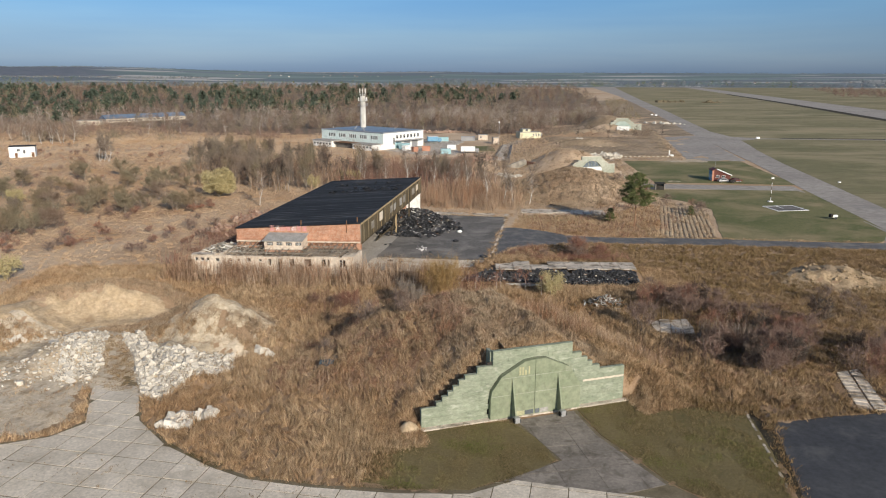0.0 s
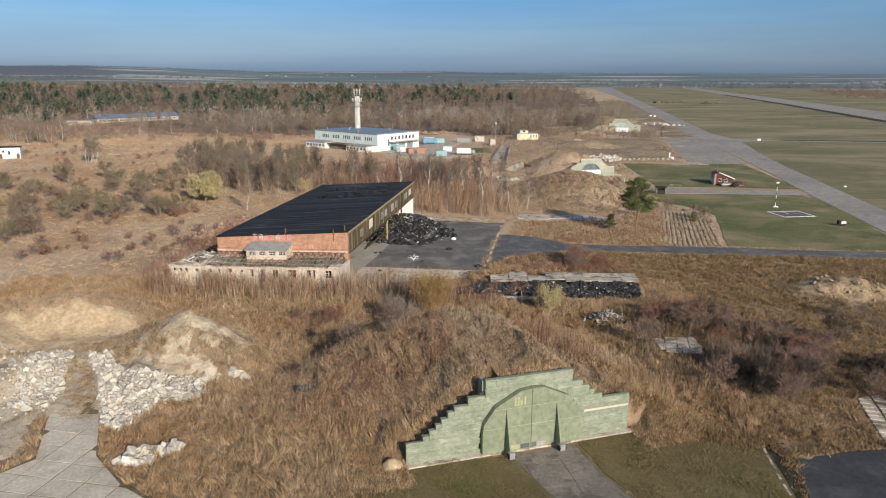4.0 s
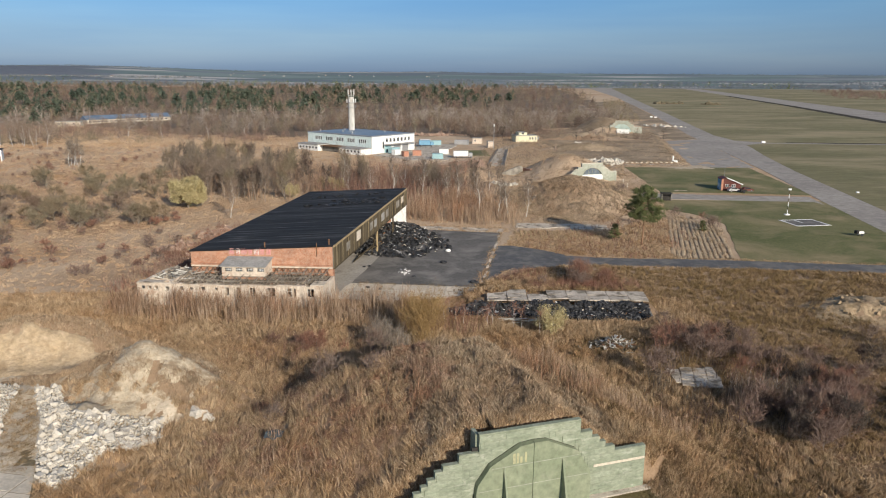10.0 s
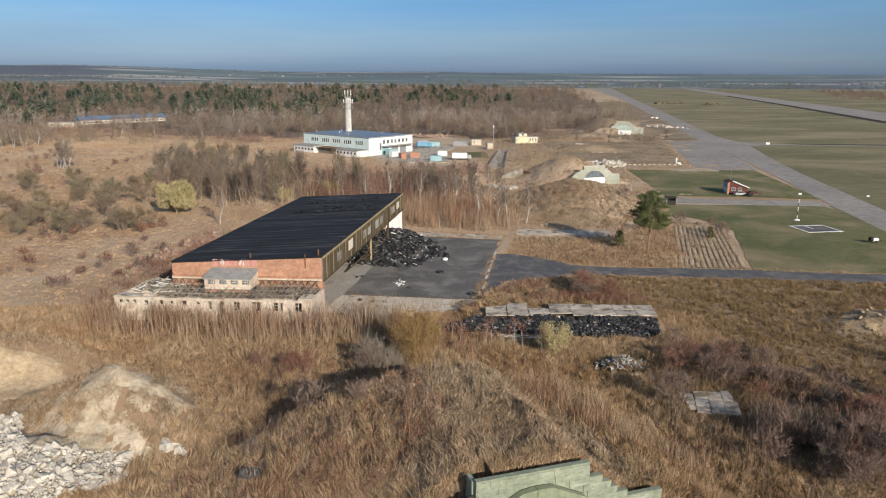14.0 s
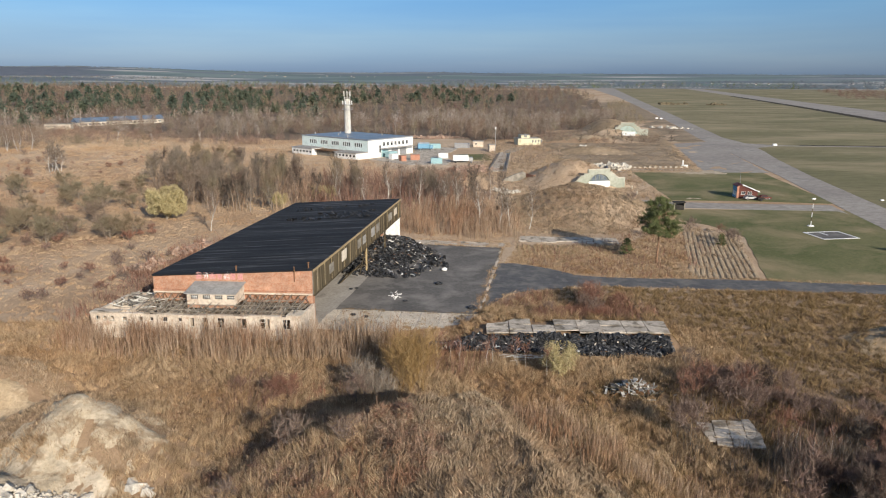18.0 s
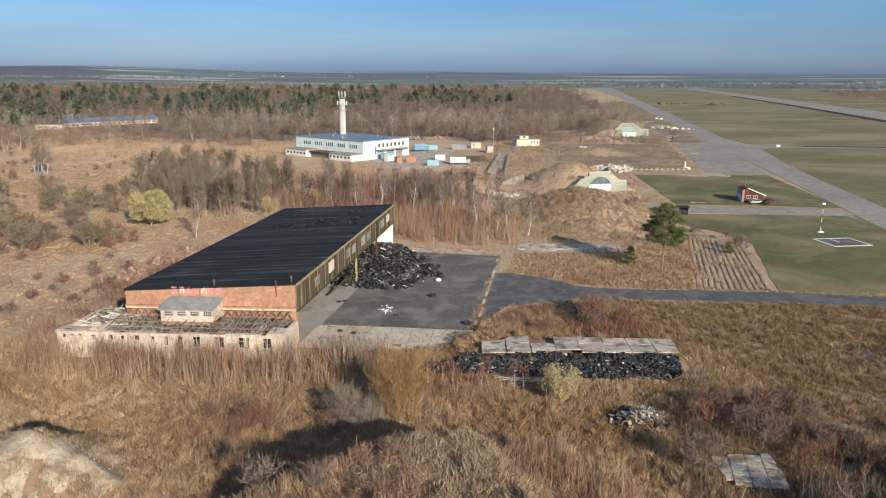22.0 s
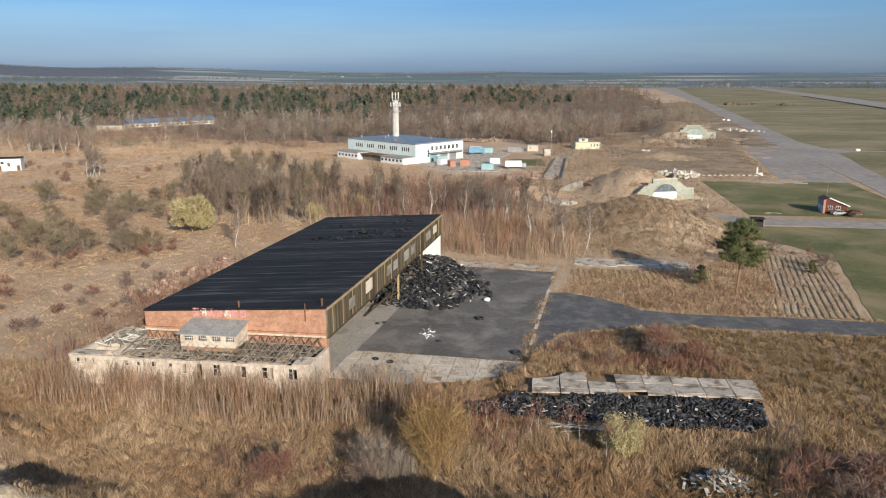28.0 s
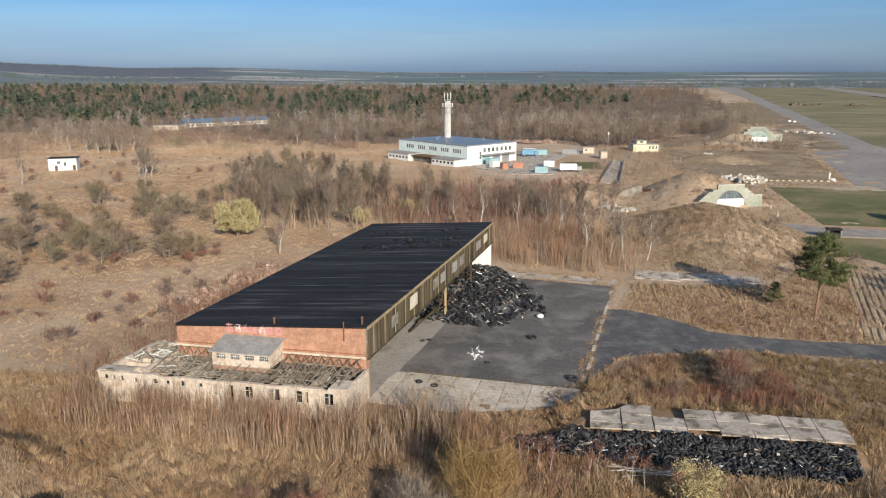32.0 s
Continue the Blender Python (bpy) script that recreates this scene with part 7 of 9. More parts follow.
land_patch("earth", [(60, 352), (84, 350), (113, 350), (138, 455), (165, 560), (125, 600), (70, 500), (66, 440), (64, 400)], 0.3, M_EARTH, "rough brown earth with weeds between the banks", "earth", cell=2.5, fade=5.0)
land_patch("sand", [(100, 330), (112, 338), (124, 334), (122, 326), (104, 325)], 0.05, M_SAND, "orange sandy patch in the grass", "sand", cell=1.5, fade=1.5)
land_patch("sand", [(84, 266), (89, 267), (90, 265), (85, 264.3)], 0.05, M_SAND, "worn sandy patch in the grass", "sand", cell=0.8, fade=0.5)

# ---- plants
C_REED = [(0.0, (0.217, 0.145, 0.086)), (0.35, (0.372, 0.26, 0.158)), (0.7, (0.475, 0.351, 0.222)), (1.0, (0.575, 0.442, 0.293))]
C_MEADOW = [(0.0, (0.36, 0.257, 0.17)), (0.5, (0.455, 0.334, 0.22)), (1.0, (0.505, 0.378, 0.253))]
C_MARSH = [(0.0, (0.122, 0.079, 0.042)), (0.5, (0.25, 0.171, 0.092)), (1.0, (0.385, 0.276, 0.158))]
C_WOOD = [(0.0, (0.085, 0.066, 0.055)), (0.55, (0.15, 0.12, 0.098)), (1.0, (0.235, 0.195, 0.163))]
C_TWIG = [(0.0, (0.12, 0.095, 0.073)), (0.6, (0.215, 0.175, 0.138)), (1.0, (0.33, 0.28, 0.23))]
M_REED = strands("dry_reed", C_REED, tint=(0.86, 0.77, 0.70), big=0.05, tufts=0.3)
M_BANK = strands("bank_grass_stalks", [(0.0, (0.20, 0.147, 0.098)), (0.4, (0.32, 0.244, 0.165)), (1.0, (0.48, 0.38, 0.272))], tint=(0.9, 0.84, 0.8), tufts=0.25)
M_MEADOW = strands("dry_meadow_grass", C_MEADOW, tint=(0.82, 0.72, 0.62), big=0.05, tint_at=(0.46, 0.66), tufts=0.2)
M_MARSH = strands("marsh_grass", C_MARSH, tint=(0.86, 0.86, 0.76), big=0.05, tufts=0.3)
M_TWIG = strands("bare_twigs", C_TWIG, tint=(1.08, 0.92, 0.86), big=0.015)
M_WOOD_TWIG = strands("wood_twigs", C_WOOD, tint=(1.15, 0.9, 0.82), big=0.012)
M_TWIG_PALE = strands("pale_twigs", [(0.0, (0.17, 0.14, 0.115)), (0.5, (0.28, 0.24, 0.20)), (1.0, (0.42, 0.37, 0.32))], tint=(0.9, 0.85, 0.8), big=0.03)
M_TWIG_BROWN = strands("brown_twigs", [(0.0, (0.12, 0.085, 0.07)), (0.5, (0.21, 0.155, 0.125)), (1.0, (0.31, 0.245, 0.205))], tint=(1.08, 0.93, 0.9), big=0.012)
M_TWIG_RED = strands("red_twigs", [(0.0, (0.13, 0.07, 0.055)), (0.5, (0.225, 0.13, 0.098)), (1.0, (0.32, 0.21, 0.16))], tint=(1.2, 1.0, 0.9))
M_TWIG_DARK = strands("dark_twigs", [(0.0, (0.055, 0.045, 0.037)), (0.6, (0.11, 0.092, 0.075)), (1.0, (0.20, 0.17, 0.14))], tint=(1.2, 0.9, 0.85))
M_TWIG_OLIVE = strands("budding_twigs", [(0.0, (0.115, 0.098, 0.066)), (0.5, (0.21, 0.18, 0.122)), (1.0, (0.32, 0.28, 0.195))], tint=(1.1, 0.95, 0.9))
M_STEM = strands("sapling_stems", [(0.0, (0.21, 0.138, 0.087)), (0.5, (0.34, 0.242, 0.165)), (1.0, (0.50, 0.388, 0.29))], tint=(0.9, 0.72, 0.64), tufts=0.25)
M_WILLOW = strands("willow_whips", [(0.0, (0.21, 0.13, 0.055)), (0.5, (0.32, 0.21, 0.09)), (1.0, (0.43, 0.30, 0.15))])
M_BLOSSOM = strands("yellow_catkins", [(0.0, (0.25, 0.208, 0.095)), (0.5, (0.45, 0.378, 0.195)), (1.0, (0.62, 0.535, 0.32))])
M_NEEDLE = strands("pine_needles", [(0.0, (0.068, 0.084, 0.034)), (0.5, (0.13, 0.15, 0.062)), (1.0, (0.21, 0.225, 0.105))])
M_MOSS = strands("dark_moss", [(0.0, (0.05, 0.045, 0.02)), (0.6, (0.095, 0.082, 0.038)), (1.0, (0.16, 0.125, 0.065))])
M_BARK = surface("grey_bark", (0.26, 0.215, 0.175), (0.36, 0.31, 0.26), 1.0, 6.0, 0.95)
M_BARK_DARK = surface("dark_bark", (0.11, 0.09, 0.072), (0.17, 0.14, 0.115), 1.0, 6.0, 0.95)
M_BARK_PINE = surface("pine_bark", (0.24, 0.14, 0.085), (0.34, 0.21, 0.13), 1.0, 6.0, 0.95)
M_BIRCH = surface("birch_bark", (0.50, 0.46, 0.41), (0.62, 0.58, 0.53), 1.5, 5.0, 0.85, stain=(0.14, 0.12, 0.1), stain_scale=2.5, stain_at=(0.58, 0.64))


def blades(P, D, W):
    """Slim triangles from P along D, each W wide at its foot."""
    n = len(P)
    side = np.cross(D, rng.normal(size=(n, 3)))
    side *= (W / 2 / (np.linalg.norm(side, axis=1) + 1e-9))[:, None]
    V = np.stack([P - side, P + side, P + D], 1).reshape(-1, 3)
    return V, np.arange(3 * n).reshape(-1, 3)


def stuff(name, V, F, material, label, category):
    return tagged(new(name, mesh_of(name, V, F, material)), label, category, kind="stuff")


def scatter(n, poly, not_in=(), patch=0.0, size=9.0):
    """Points in an outline and outside others, thinned into drifts."""
    xs, ys = [p[0] for p in poly], [p[1] for p in poly]
    out = np.zeros((0, 2))
    while len(out) < n:
        p = np.stack([rng.uniform(min(xs), max(xs), 4 * n), rng.uniform(min(ys), max(ys), 4 * n)], 1)
        ok = inside(p[:, 0], p[:, 1], poly)
        for q in not_in:
            ok &= ~inside(p[:, 0], p[:, 1], q)
        if patch:
            ok &= waves(p[:, 0], p[:, 1], size, 2) + waves(p[:, 0], p[:, 1], size * 0.37, 9) * 0.7 > rng.uniform(-1.6, 1.6, len(p)) * 0.6 + patch
        out = np.concatenate([out, p[ok]])
    return out[:n]


def clumped(pts, cell):
    """Draw points together into uneven clumps; also each one's distance from its clump's middle, and the clump's lean."""
    c, s = math.cos(0.55), math.sin(0.55)
    q = np.column_stack([pts[:, 0] * c - pts[:, 1] * s, pts[:, 0] * s + pts[:, 1] * c])
    k = np.floor(q / cell)

    def dice(i):
        v = np.sin(k[:, 0] * 12.9898 + k[:, 1] * 78.233 + i * 37.719) * 43758.5453
        return v - np.floor(v)
    mid = (k + 0.1 + 0.8 * np.column_stack([dice(0), dice(1)])) * cell
    q = mid + (q - mid) * 0.62
    d = np.linalg.norm(q - mid, axis=1) / cell
    a = 6.283 * dice(2)
    out = np.column_stack([q[:, 0] * c + q[:, 1] * s, -q[:, 0] * s + q[:, 1] * c])
    return out, d, np.column_stack([np.cos(a), np.sin(a)]) * (0.15 + 0.5 * dice(3))[:, None], 0.65 + 0.7 * dice(4)


def grass(name, pts, per, height, width, lean, material, label, category="grass", tuft=0.25, clump=0.0):
    n = len(pts)
    bow, grow = 0.0, 1.0
    if clump:
        pts, away, bow, tall = clumped(pts, clump)
        bow = np.repeat(bow, per, 0)
        grow = tall * (1.2 - 0.9 * np.clip(away, 0, 0.7))
    c = np.repeat(pts, per, 0) + rng.normal(0, tuft, (n * per, 2))
    z = land(c[:, 0], c[:, 1]) - 0.05
    h = height * np.repeat(grow * rng.uniform(0.55, 1.25, n) * (1 + 0.25 * waves(pts[:, 0], pts[:, 1], 6, 5)), per) * rng.uniform(0.6, 1.15, n * per)
    a = rng.uniform(0, 6.283, n * per)
    tilt = np.abs(rng.normal(0, lean, n * per))
    tuft_lean = np.repeat(rng.normal(0, 0.25, (n, 2)), per, 0) + bow
    D = np.stack([np.cos(a) * tilt + tuft_lean[:, 0], np.sin(a) * tilt + tuft_lean[:, 1], np.ones(n * per)], 1) * h[:, None]
    V, F = blades(np.column_stack([c, z]), D, width * rng.uniform(0.6, 1.4, n * per))
    return stuff(name, V, F, material, label, category)


KEEP_OFF = [APRON, PAD_RIGHT, TARMAC, ROAD_S, HANGAR, ANNEX, [(-17, 138.6), (10, 140), (10, 146), (20, 199), (-6, 204)], BANK, [(6.2, 131), (8, 136), (14.5, 139.5), (38.5, 137.6), (38, 130.5)], LAWN_L, LAWN_R, GREEN1, GREEN2,
            [(-36, 76.5), (-28.5, 91), (-34, 93.2), (-41, 93.5), (-50, 100), (-60, 100), (-68, 79), (-46, 79)], [(-9.4, 66.4), (-9.4, 68.2), (17.8, 77.2), (18.6, 74)], [(22.5, 198), (23.5, 207.5), (47, 205.5), (47, 198)], [(48, 72.6), (51.6, 84.6), (55.8, 85.8), (52.6, 72.8)], [(66, 131), (71, 136), (84, 135), (87, 126), (77, 122.5), (68, 126)], [(32.2, 105.8), (39, 106.2), (38.8, 98.7), (32.2, 99.8)]]
NEAR = [(-78, 50), (-80, 140), (-54, 142), (-52, 132), (-14, 134), (6, 139), (12, 150), (24, 159), (26, 120), (46, 75), (34, 74), (20, 79), (17, 77), (-9, 67), (-9, 57), (-30, 48)]
MOUND1 = [tuple(SH_O + u * SH_D + v * SH_N) for u, v in ((-4, 0.8), (-3, 26), (2, 33), (10, 33), (16, 26), (18, 0.8))]
MOUNDQ = [(-76, 95), (-66, 112), (-52, 119), (-40, 112), (-34, 106), (-25, 100), (-28, 92), (-50, 100)]
M_LAWN_BLADE = strands("short_lawn_blades", [(0.0, (0.13, 0.105, 0.048)), (0.5, (0.21, 0.168, 0.083)), (1.0, (0.31, 0.245, 0.135))], tint=(0.72, 0.92, 0.6), big=0.12, tint_at=(0.5, 0.66))
LEFT_VERGE = [(-80, 56), (-80, 78), (-69, 79), (-46.6, 79), (-43.4, 71.2), (-45.4, 67.8), (-49.6, 66), (-62, 63)]


def edge_points(poly, n, spread, out=0.3):
    """Points along an outline, mostly just outside it."""
    p = np.array(poly, float)
    q = np.roll(p, -1, 0)
    L = np.linalg.norm(q - p, axis=1)
    k = rng.choice(len(p), n, p=L / L.sum())
    f = rng.uniform(0, 1, n)[:, None]
    d = (q - p)[k] / L[k][:, None]
    area = np.sum(p[:, 0] * q[:, 1] - q[:, 0] * p[:, 1])
    nv = np.column_stack([d[:, 1], -d[:, 0]]) * (1 if area > 0 else -1)
    return p[k] + (q - p)[k] * f + nv * (out + rng.normal(0, spread, n))[:, None]


grass("bank_grass", scatter(7500, MOUND1, KEEP_OFF), 8, 0.5, 0.09, 0.45, M_BANK, "short grey-tan grass on the shelter mound", clump=0.8, tuft=0.2)
grass("reed_grass", scatter(32000, NEAR, KEEP_OFF + [MOUND1, MOUNDQ, LEFT_VERGE]), 13, 0.9, 0.062, 0.36, M_REED, "tall dry tan reed grass over mounds and banks", clump=1.15, tuft=0.2)
EAST = [(20, 79), (36, 73), (34, 58), (60, 72), (100, 76), (135, 120), (118, 152), (82, 157.5), (32, 162), (22, 159), (12, 149), (10, 139), (38, 138), (40, 126), (24, 120), (16, 100)]
grass("marsh_grass", scatter(27000, EAST, KEEP_OFF), 12, 0.66, 0.08, 0.6, M_MARSH, "matted olive-brown marsh grass in tussocks", tuft=0.26, clump=0.85)
MEADOW = [(-54, 142), (-43, 145), (-32, 212), (-8, 212), (20, 200), (24, 250), (-10, 330), (-30, 372), (-60, 395), (-70, 420), (-180, 440), (-290, 400), (-230, 250), (-130, 130), (-80, 120)]
grass("meadow_grass", scatter(62000, MEADOW, KEEP_OFF), 7, 0.34, 0.16, 0.7, M_MEADOW, "pale dry meadow grass with darker weeds", tuft=0.45, clump=2.4)
MOUND2 = [(24, 226), (35, 211), (48, 210), (66, 222), (72, 236), (68, 262), (52, 275), (36, 272), (26, 252)]
RAMP = [(24.6, 331), (33, 331), (42, 404), (35, 406)]
WORKS_LOT = [[(-75, 360), (20, 345), (40, 470), (-60, 480)]]
MID = [(20, 180), (45, 169), (85, 165), (66, 166), (78, 206), (70, 232), (64, 250), (62, 266), (78, 262), (84, 332), (114, 334), (140, 460), (160, 560), (100, 560), (40, 470), (20, 340), (0, 330), (24, 250), (22, 205)]
grass("meadow_grass", scatter(16000, [(-300, 395), (-70, 415), (-62, 470), (-140, 500), (-270, 570), (-430, 470)], WORKS_LOT), 4, 0.5, 0.32, 0.6, M_MEADOW, "pale dry grass before the wood", tuft=0.8)
grass("rough_grass", scatter(27000, MID, KEEP_OFF + [RAMP, MOUND2]), 6, 0.6, 0.15, 0.42, M_BANK, "rough dry grass on banks beside the taxiway", tuft=0.4, clump=1.8)
grass("reed_grass", scatter(3000, [(6, 127.5), (22, 126.4), (34, 125.4), (38.5, 127.5), (39, 134), (40, 139), (46, 138), (46, 122), (30, 117), (8, 119)]), 11, 0.8, 0.08, 0.36, M_REED, "dry reed grass at the foot of the tyre bank")
grass("bank_grass", scatter(15000, MOUND2), 6, 0.5, 0.12, 0.45, M_BANK, "short grey-tan grass on a shelter mound")
ROADSIDE = [(18, 181), (25, 177.5), (31, 171.6), (45, 169.4), (66, 167.4), (53.5, 169), (66, 212), (62, 216), (47, 197.5), (22, 197)]
grass("roadside_grass", scatter(5200, ROADSIDE, [ROAD_S, TARMAC]), 8, 0.55, 0.09, 0.5, M_REED, "red-brown dry grass between road and fallow plot", tuft=0.3, clump=1.1)
grass("verge_weeds", scatter(2300, LEFT_VERGE, [APRON], 0.0, 5), 7, 0.3, 0.07, 0.6, M_BANK, "low dull weeds beside the slabs")
edge_ = np.concatenate([edge_points(ROAD_S, 1500, 0.45, 0.5), edge_points([(-5.5, 200), (18.5, 195.6), (19.3, 199.5), (-5, 203.6)], 400, 0.5, 0.6)])
grass("edge_grass", edge_, 7, 0.4, 0.08, 0.5, M_REED, "dry grass creeping over the road edge")
grass("edge_grass", scatter(420, [(32, 106), (39, 106.4), (39, 98.6), (32, 99.6)], [], 0.25, 2), 10, 0.5, 0.06, 0.6, M_MARSH, "marsh grass grown over the sunken slabs", tuft=0.25)
edge_ = np.concatenate([edge_points(PAD_RIGHT, 900, 0.4, 0.5), edge_points([(21.5, 77.2), (27.6, 75.2), (34.7, 72.2), (36.6, 73.4), (28, 77.5)], 700, 0.5, 0.0), scatter(1100, [(17.6, 76.6), (20, 80), (30, 78), (36.5, 74.6), (35.4, 73.2), (27.6, 75.4), (21.5, 77.4)]), scatter(500, [(-10.5, 57), (-6.6, 57.8), (-6.4, 66.6), (-10, 69.5), (-12, 64)]), edge_points([(6.4, 131.5), (8, 135.0), (13.2, 136.4), (14.5, 138.4), (38.2, 137.0), (37.4, 131.4)], 300, 0.4, 0.5)])
grass("edge_grass", edge_, 8, 0.45, 0.08, 0.5, M_MARSH, "dry grass at the pad's and the wall's foot")
flank = np.concatenate([scatter(2000, [(17.8, 76.4), (18.6, 84), (28, 84), (31, 77), (27.6, 75.3), (21.5, 77.2)], KEEP_OFF), scatter(1500, [(-14, 60), (-14, 75), (-8, 71), (-5.2, 69.4), (-6.6, 66.8), (-9.2, 61)], KEEP_OFF)])
grass("flank_grass", flank, 9, 0.55, 0.07, 0.45, M_REED, "dry grass on the slopes at the shelter's wall ends")
uv = np.concatenate([np.column_stack([rng.uniform(-8.6, 17.4, 2800), rng.uniform(0.6, 3.2, 2800)]), np.column_stack([rng.uniform(17.5, 24, 1500), rng.uniform(-4.6, 3.0, 1500)]), np.column_stack([rng.uniform(-14, -8.7, 900), rng.uniform(-4, 3.0, 900)])])
grass("bank_grass", SH_O + uv[:, :1] * SH_D + uv[:, 1:] * SH_N, 9, 0.5, 0.075, 0.45, M_REED, "dry grass close behind the shelter's stepped wall")
moss_ = edge_points([(-42, 70), (-36, 70.7), (-31, 65.2), (-24.6, 60.5), (-14.1, 56.9), (1.3, 55.8), (5.9, 58), (0, 90)], 2600, 0.28, -0.15)
grass("edge_moss", moss_[(moss_[:, 1] < 71) & (moss_[:, 0] < 7)], 5, 0.14, 0.08, 0.9, M_MOSS, "dark moss and litter along the slab edge", tuft=0.15)
# weeds over the sand pit and its lane edges
FACE = [(-72, 98), (-66.6, 106.6), (-58, 111), (-49, 112.4), (-41.8, 110.4), (-44, 104.6), (-53, 102.6), (-61, 100)]
grass("ridge_grass", scatter(3200, MOUNDQ, [FACE, [(-41, 99.2), (-38, 101.2), (-34.4, 101.8), (-29, 99.8), (-25, 97.6), (-26.5, 96), (-30, 96), (-34, 96.6), (-38.6, 97.4)], [(-44, 98), (-39, 96.6), (-36, 95.4), (-32.5, 92), (-36.5, 90.8), (-41, 91.2), (-44, 94)]]), 9, 0.5, 0.08, 0.4, M_BANK, "dry grass on the crest of the sand ridge")
grass("weeds", scatter(1500, [(-78, 74), (-78, 112), (-50, 117), (-30, 106), (-26, 92), (-36, 76), (-46, 79)], [APRON, FACE], 0.1, 5), 6, 0.5, 0.07, 0.5, M_REED, "thin dry weeds on quarried sand")
grass("lane_weeds", scatter(1500, [(-52.4, 98), (-49.2, 98.6), (-39.2, 79.6), (-43.6, 79)], [], 0.1, 2.5), 6, 0.28, 0.06, 0.8, M_MARSH, "low dull weeds in the wheel tracks of the pit lane", tuft=0.2)
grass("heap_weeds", scatter(520, [(-49, 96), (-46, 104), (-34, 104), (-22, 98), (-24, 94), (-33, 91), (-44, 92)], [], 0.1, 4), 8, 0.5, 0.07, 0.5, M_BANK, "dry weeds rooted on the sand heap")
# joint weeds on the forecourts
jw = np.concatenate([scatter(500, [(-70, 56), (-49, 65), (-24, 59), (0, 54), (-60, 50)]), scatter(1000, [(-17, 139), (10, 140.5), (10, 146), (-14, 149)]), np.stack([9.9 + 8.2 * np.linspace(0, 1, 420) + rng.normal(0, 0.3, 420), 146 + 49 * np.linspace(0, 1, 420)], 1)])
grass("joint_weeds", jw, 5, 0.25, 0.06, 0.7, M_MARSH, "dry weeds growing in paving joints", tuft=0.12)
# rough rim of grass along the shelter forecourt
lawn_tufts = np.concatenate([scatter(6000, LAWN_L), scatter(9000, LAWN_R)])
grass("lawn_tufts", lawn_tufts, 5, 0.22, 0.06, 0.9, M_LAWN_BLADE, "short matted grass before the shelter", tuft=0.3)


def stems(name, pts, per, height, width, material, label, lean=0.06, twigs=3):
    """Thickets of thin upright saplings, each with a few twigs."""
    n = len(pts)
    c = np.repeat(pts, per, 0) + rng.normal(0, 0.5, (n * per, 2))
    N = n * per
    z = land(c[:, 0], c[:, 1]) - 0.1
    h = height * rng.uniform(0.45, 1.25, N) * (1 + 0.22 * waves(c[:, 0], c[:, 1], 3.4, 8))
    sway = np.repeat(rng.normal(0, 0.09, (n, 2)), per, 0)
    D = np.stack([rng.normal(0, lean, N) + sway[:, 0], rng.normal(0, lean, N) + sway[:, 1], np.ones(N)], 1) * h[:, None]
    P = np.column_stack([c, z])
    V, F = blades(P, D, width * rng.uniform(0.7, 1.5, N))
    parts = [(V, F)]
    for k in range(twigs):
        f = rng.uniform(0.3, 0.85, N)
        a = rng.uniform(0, 6.283, N)
        T = np.stack([np.cos(a) * 0.35, np.sin(a) * 0.35, np.ones(N)], 1) * (h * rng.uniform(0.18, 0.4, N))[:, None]
        parts.append(blades(P + D * f[:, None], T, width * 0.6 * np.ones(N)))
    off, Vs, Fs = 0, [], []
    for v, f in parts:
        Vs.append(v)
        Fs.append(f + off)
        off += len(v)
    return stuff(name, np.concatenate(Vs), np.concatenate(Fs), material, label, "thicket")


ROOFS = [HANGAR, ANNEX, TARMAC, ROAD_S, [(-17, 139), (10, 140), (10, 146), (20, 199), (-6, 204)]]
stems("sapling_thicket", scatter(900, [(-55, 128), (-54, 133.5), (-36, 132.8), (-18, 131.2), (-14, 136.5), (-4, 136), (0, 131), (-10, 124), (-30, 124)], ROOFS, 0.1, 7), 3, 3.2, 0.08, M_STEM, "tall dry stems crowding the ruined annex")
stems("sapling_thicket", scatter(330, [(-54, 129), (-53, 132.6), (-36, 132), (-18, 130.6), (-15, 134), (-13, 131), (-20, 128.6), (-40, 129)], ROOFS, 0.25, 5), 4, 4.0, 0.075, M_STEM, "tallest dry stems before the ruined wall")
stems("sapling_thicket", scatter(260, [(-60, 140), (-50, 138), (-46, 160), (-42, 190), (-48, 190), (-58, 160)], ROOFS, 0.0, 6), 3, 2.4, 0.08, M_TWIG_RED, "reddish brambles along the hangar's back wall")
stems("sapling_thicket", scatter(760, [(-6, 208), (14, 203.5), (24, 208), (25, 222), (20, 236), (16, 248), (-6, 240), (-18, 225)], ROOFS, -0.2, 8), 4, 5.0, 0.08, M_STEM, "tall bare saplings beyond the forecourt")
stems("sapling_thicket", scatter(460, [(-35, 232), (4, 228), (16, 284), (0, 304), (-40, 300)], ROOFS, 0.0, 14), 4, 6.0, 0.13, M_TWIG_RED, "reddish young birch thicket")
stems("sapling_thicket", np.concatenate([scatter(130, [(22, 146), (30, 149), (34, 143), (26, 141)]), scatter(130, [(12, 150), (19, 157), (25, 157), (18, 148)])]), 5, 1.2, 0.08, M_TWIG_RED, "rusty brambles behind the slab strip")
stems("sapling_thicket", scatter(420, [(-94, 250), (-62, 236), (-36, 236), (-28, 262), (-60, 300), (-96, 300)], ROOFS, 0.1, 14), 3, 7.0, 0.11, M_STEM, "pale upright stems in the bare thicket")
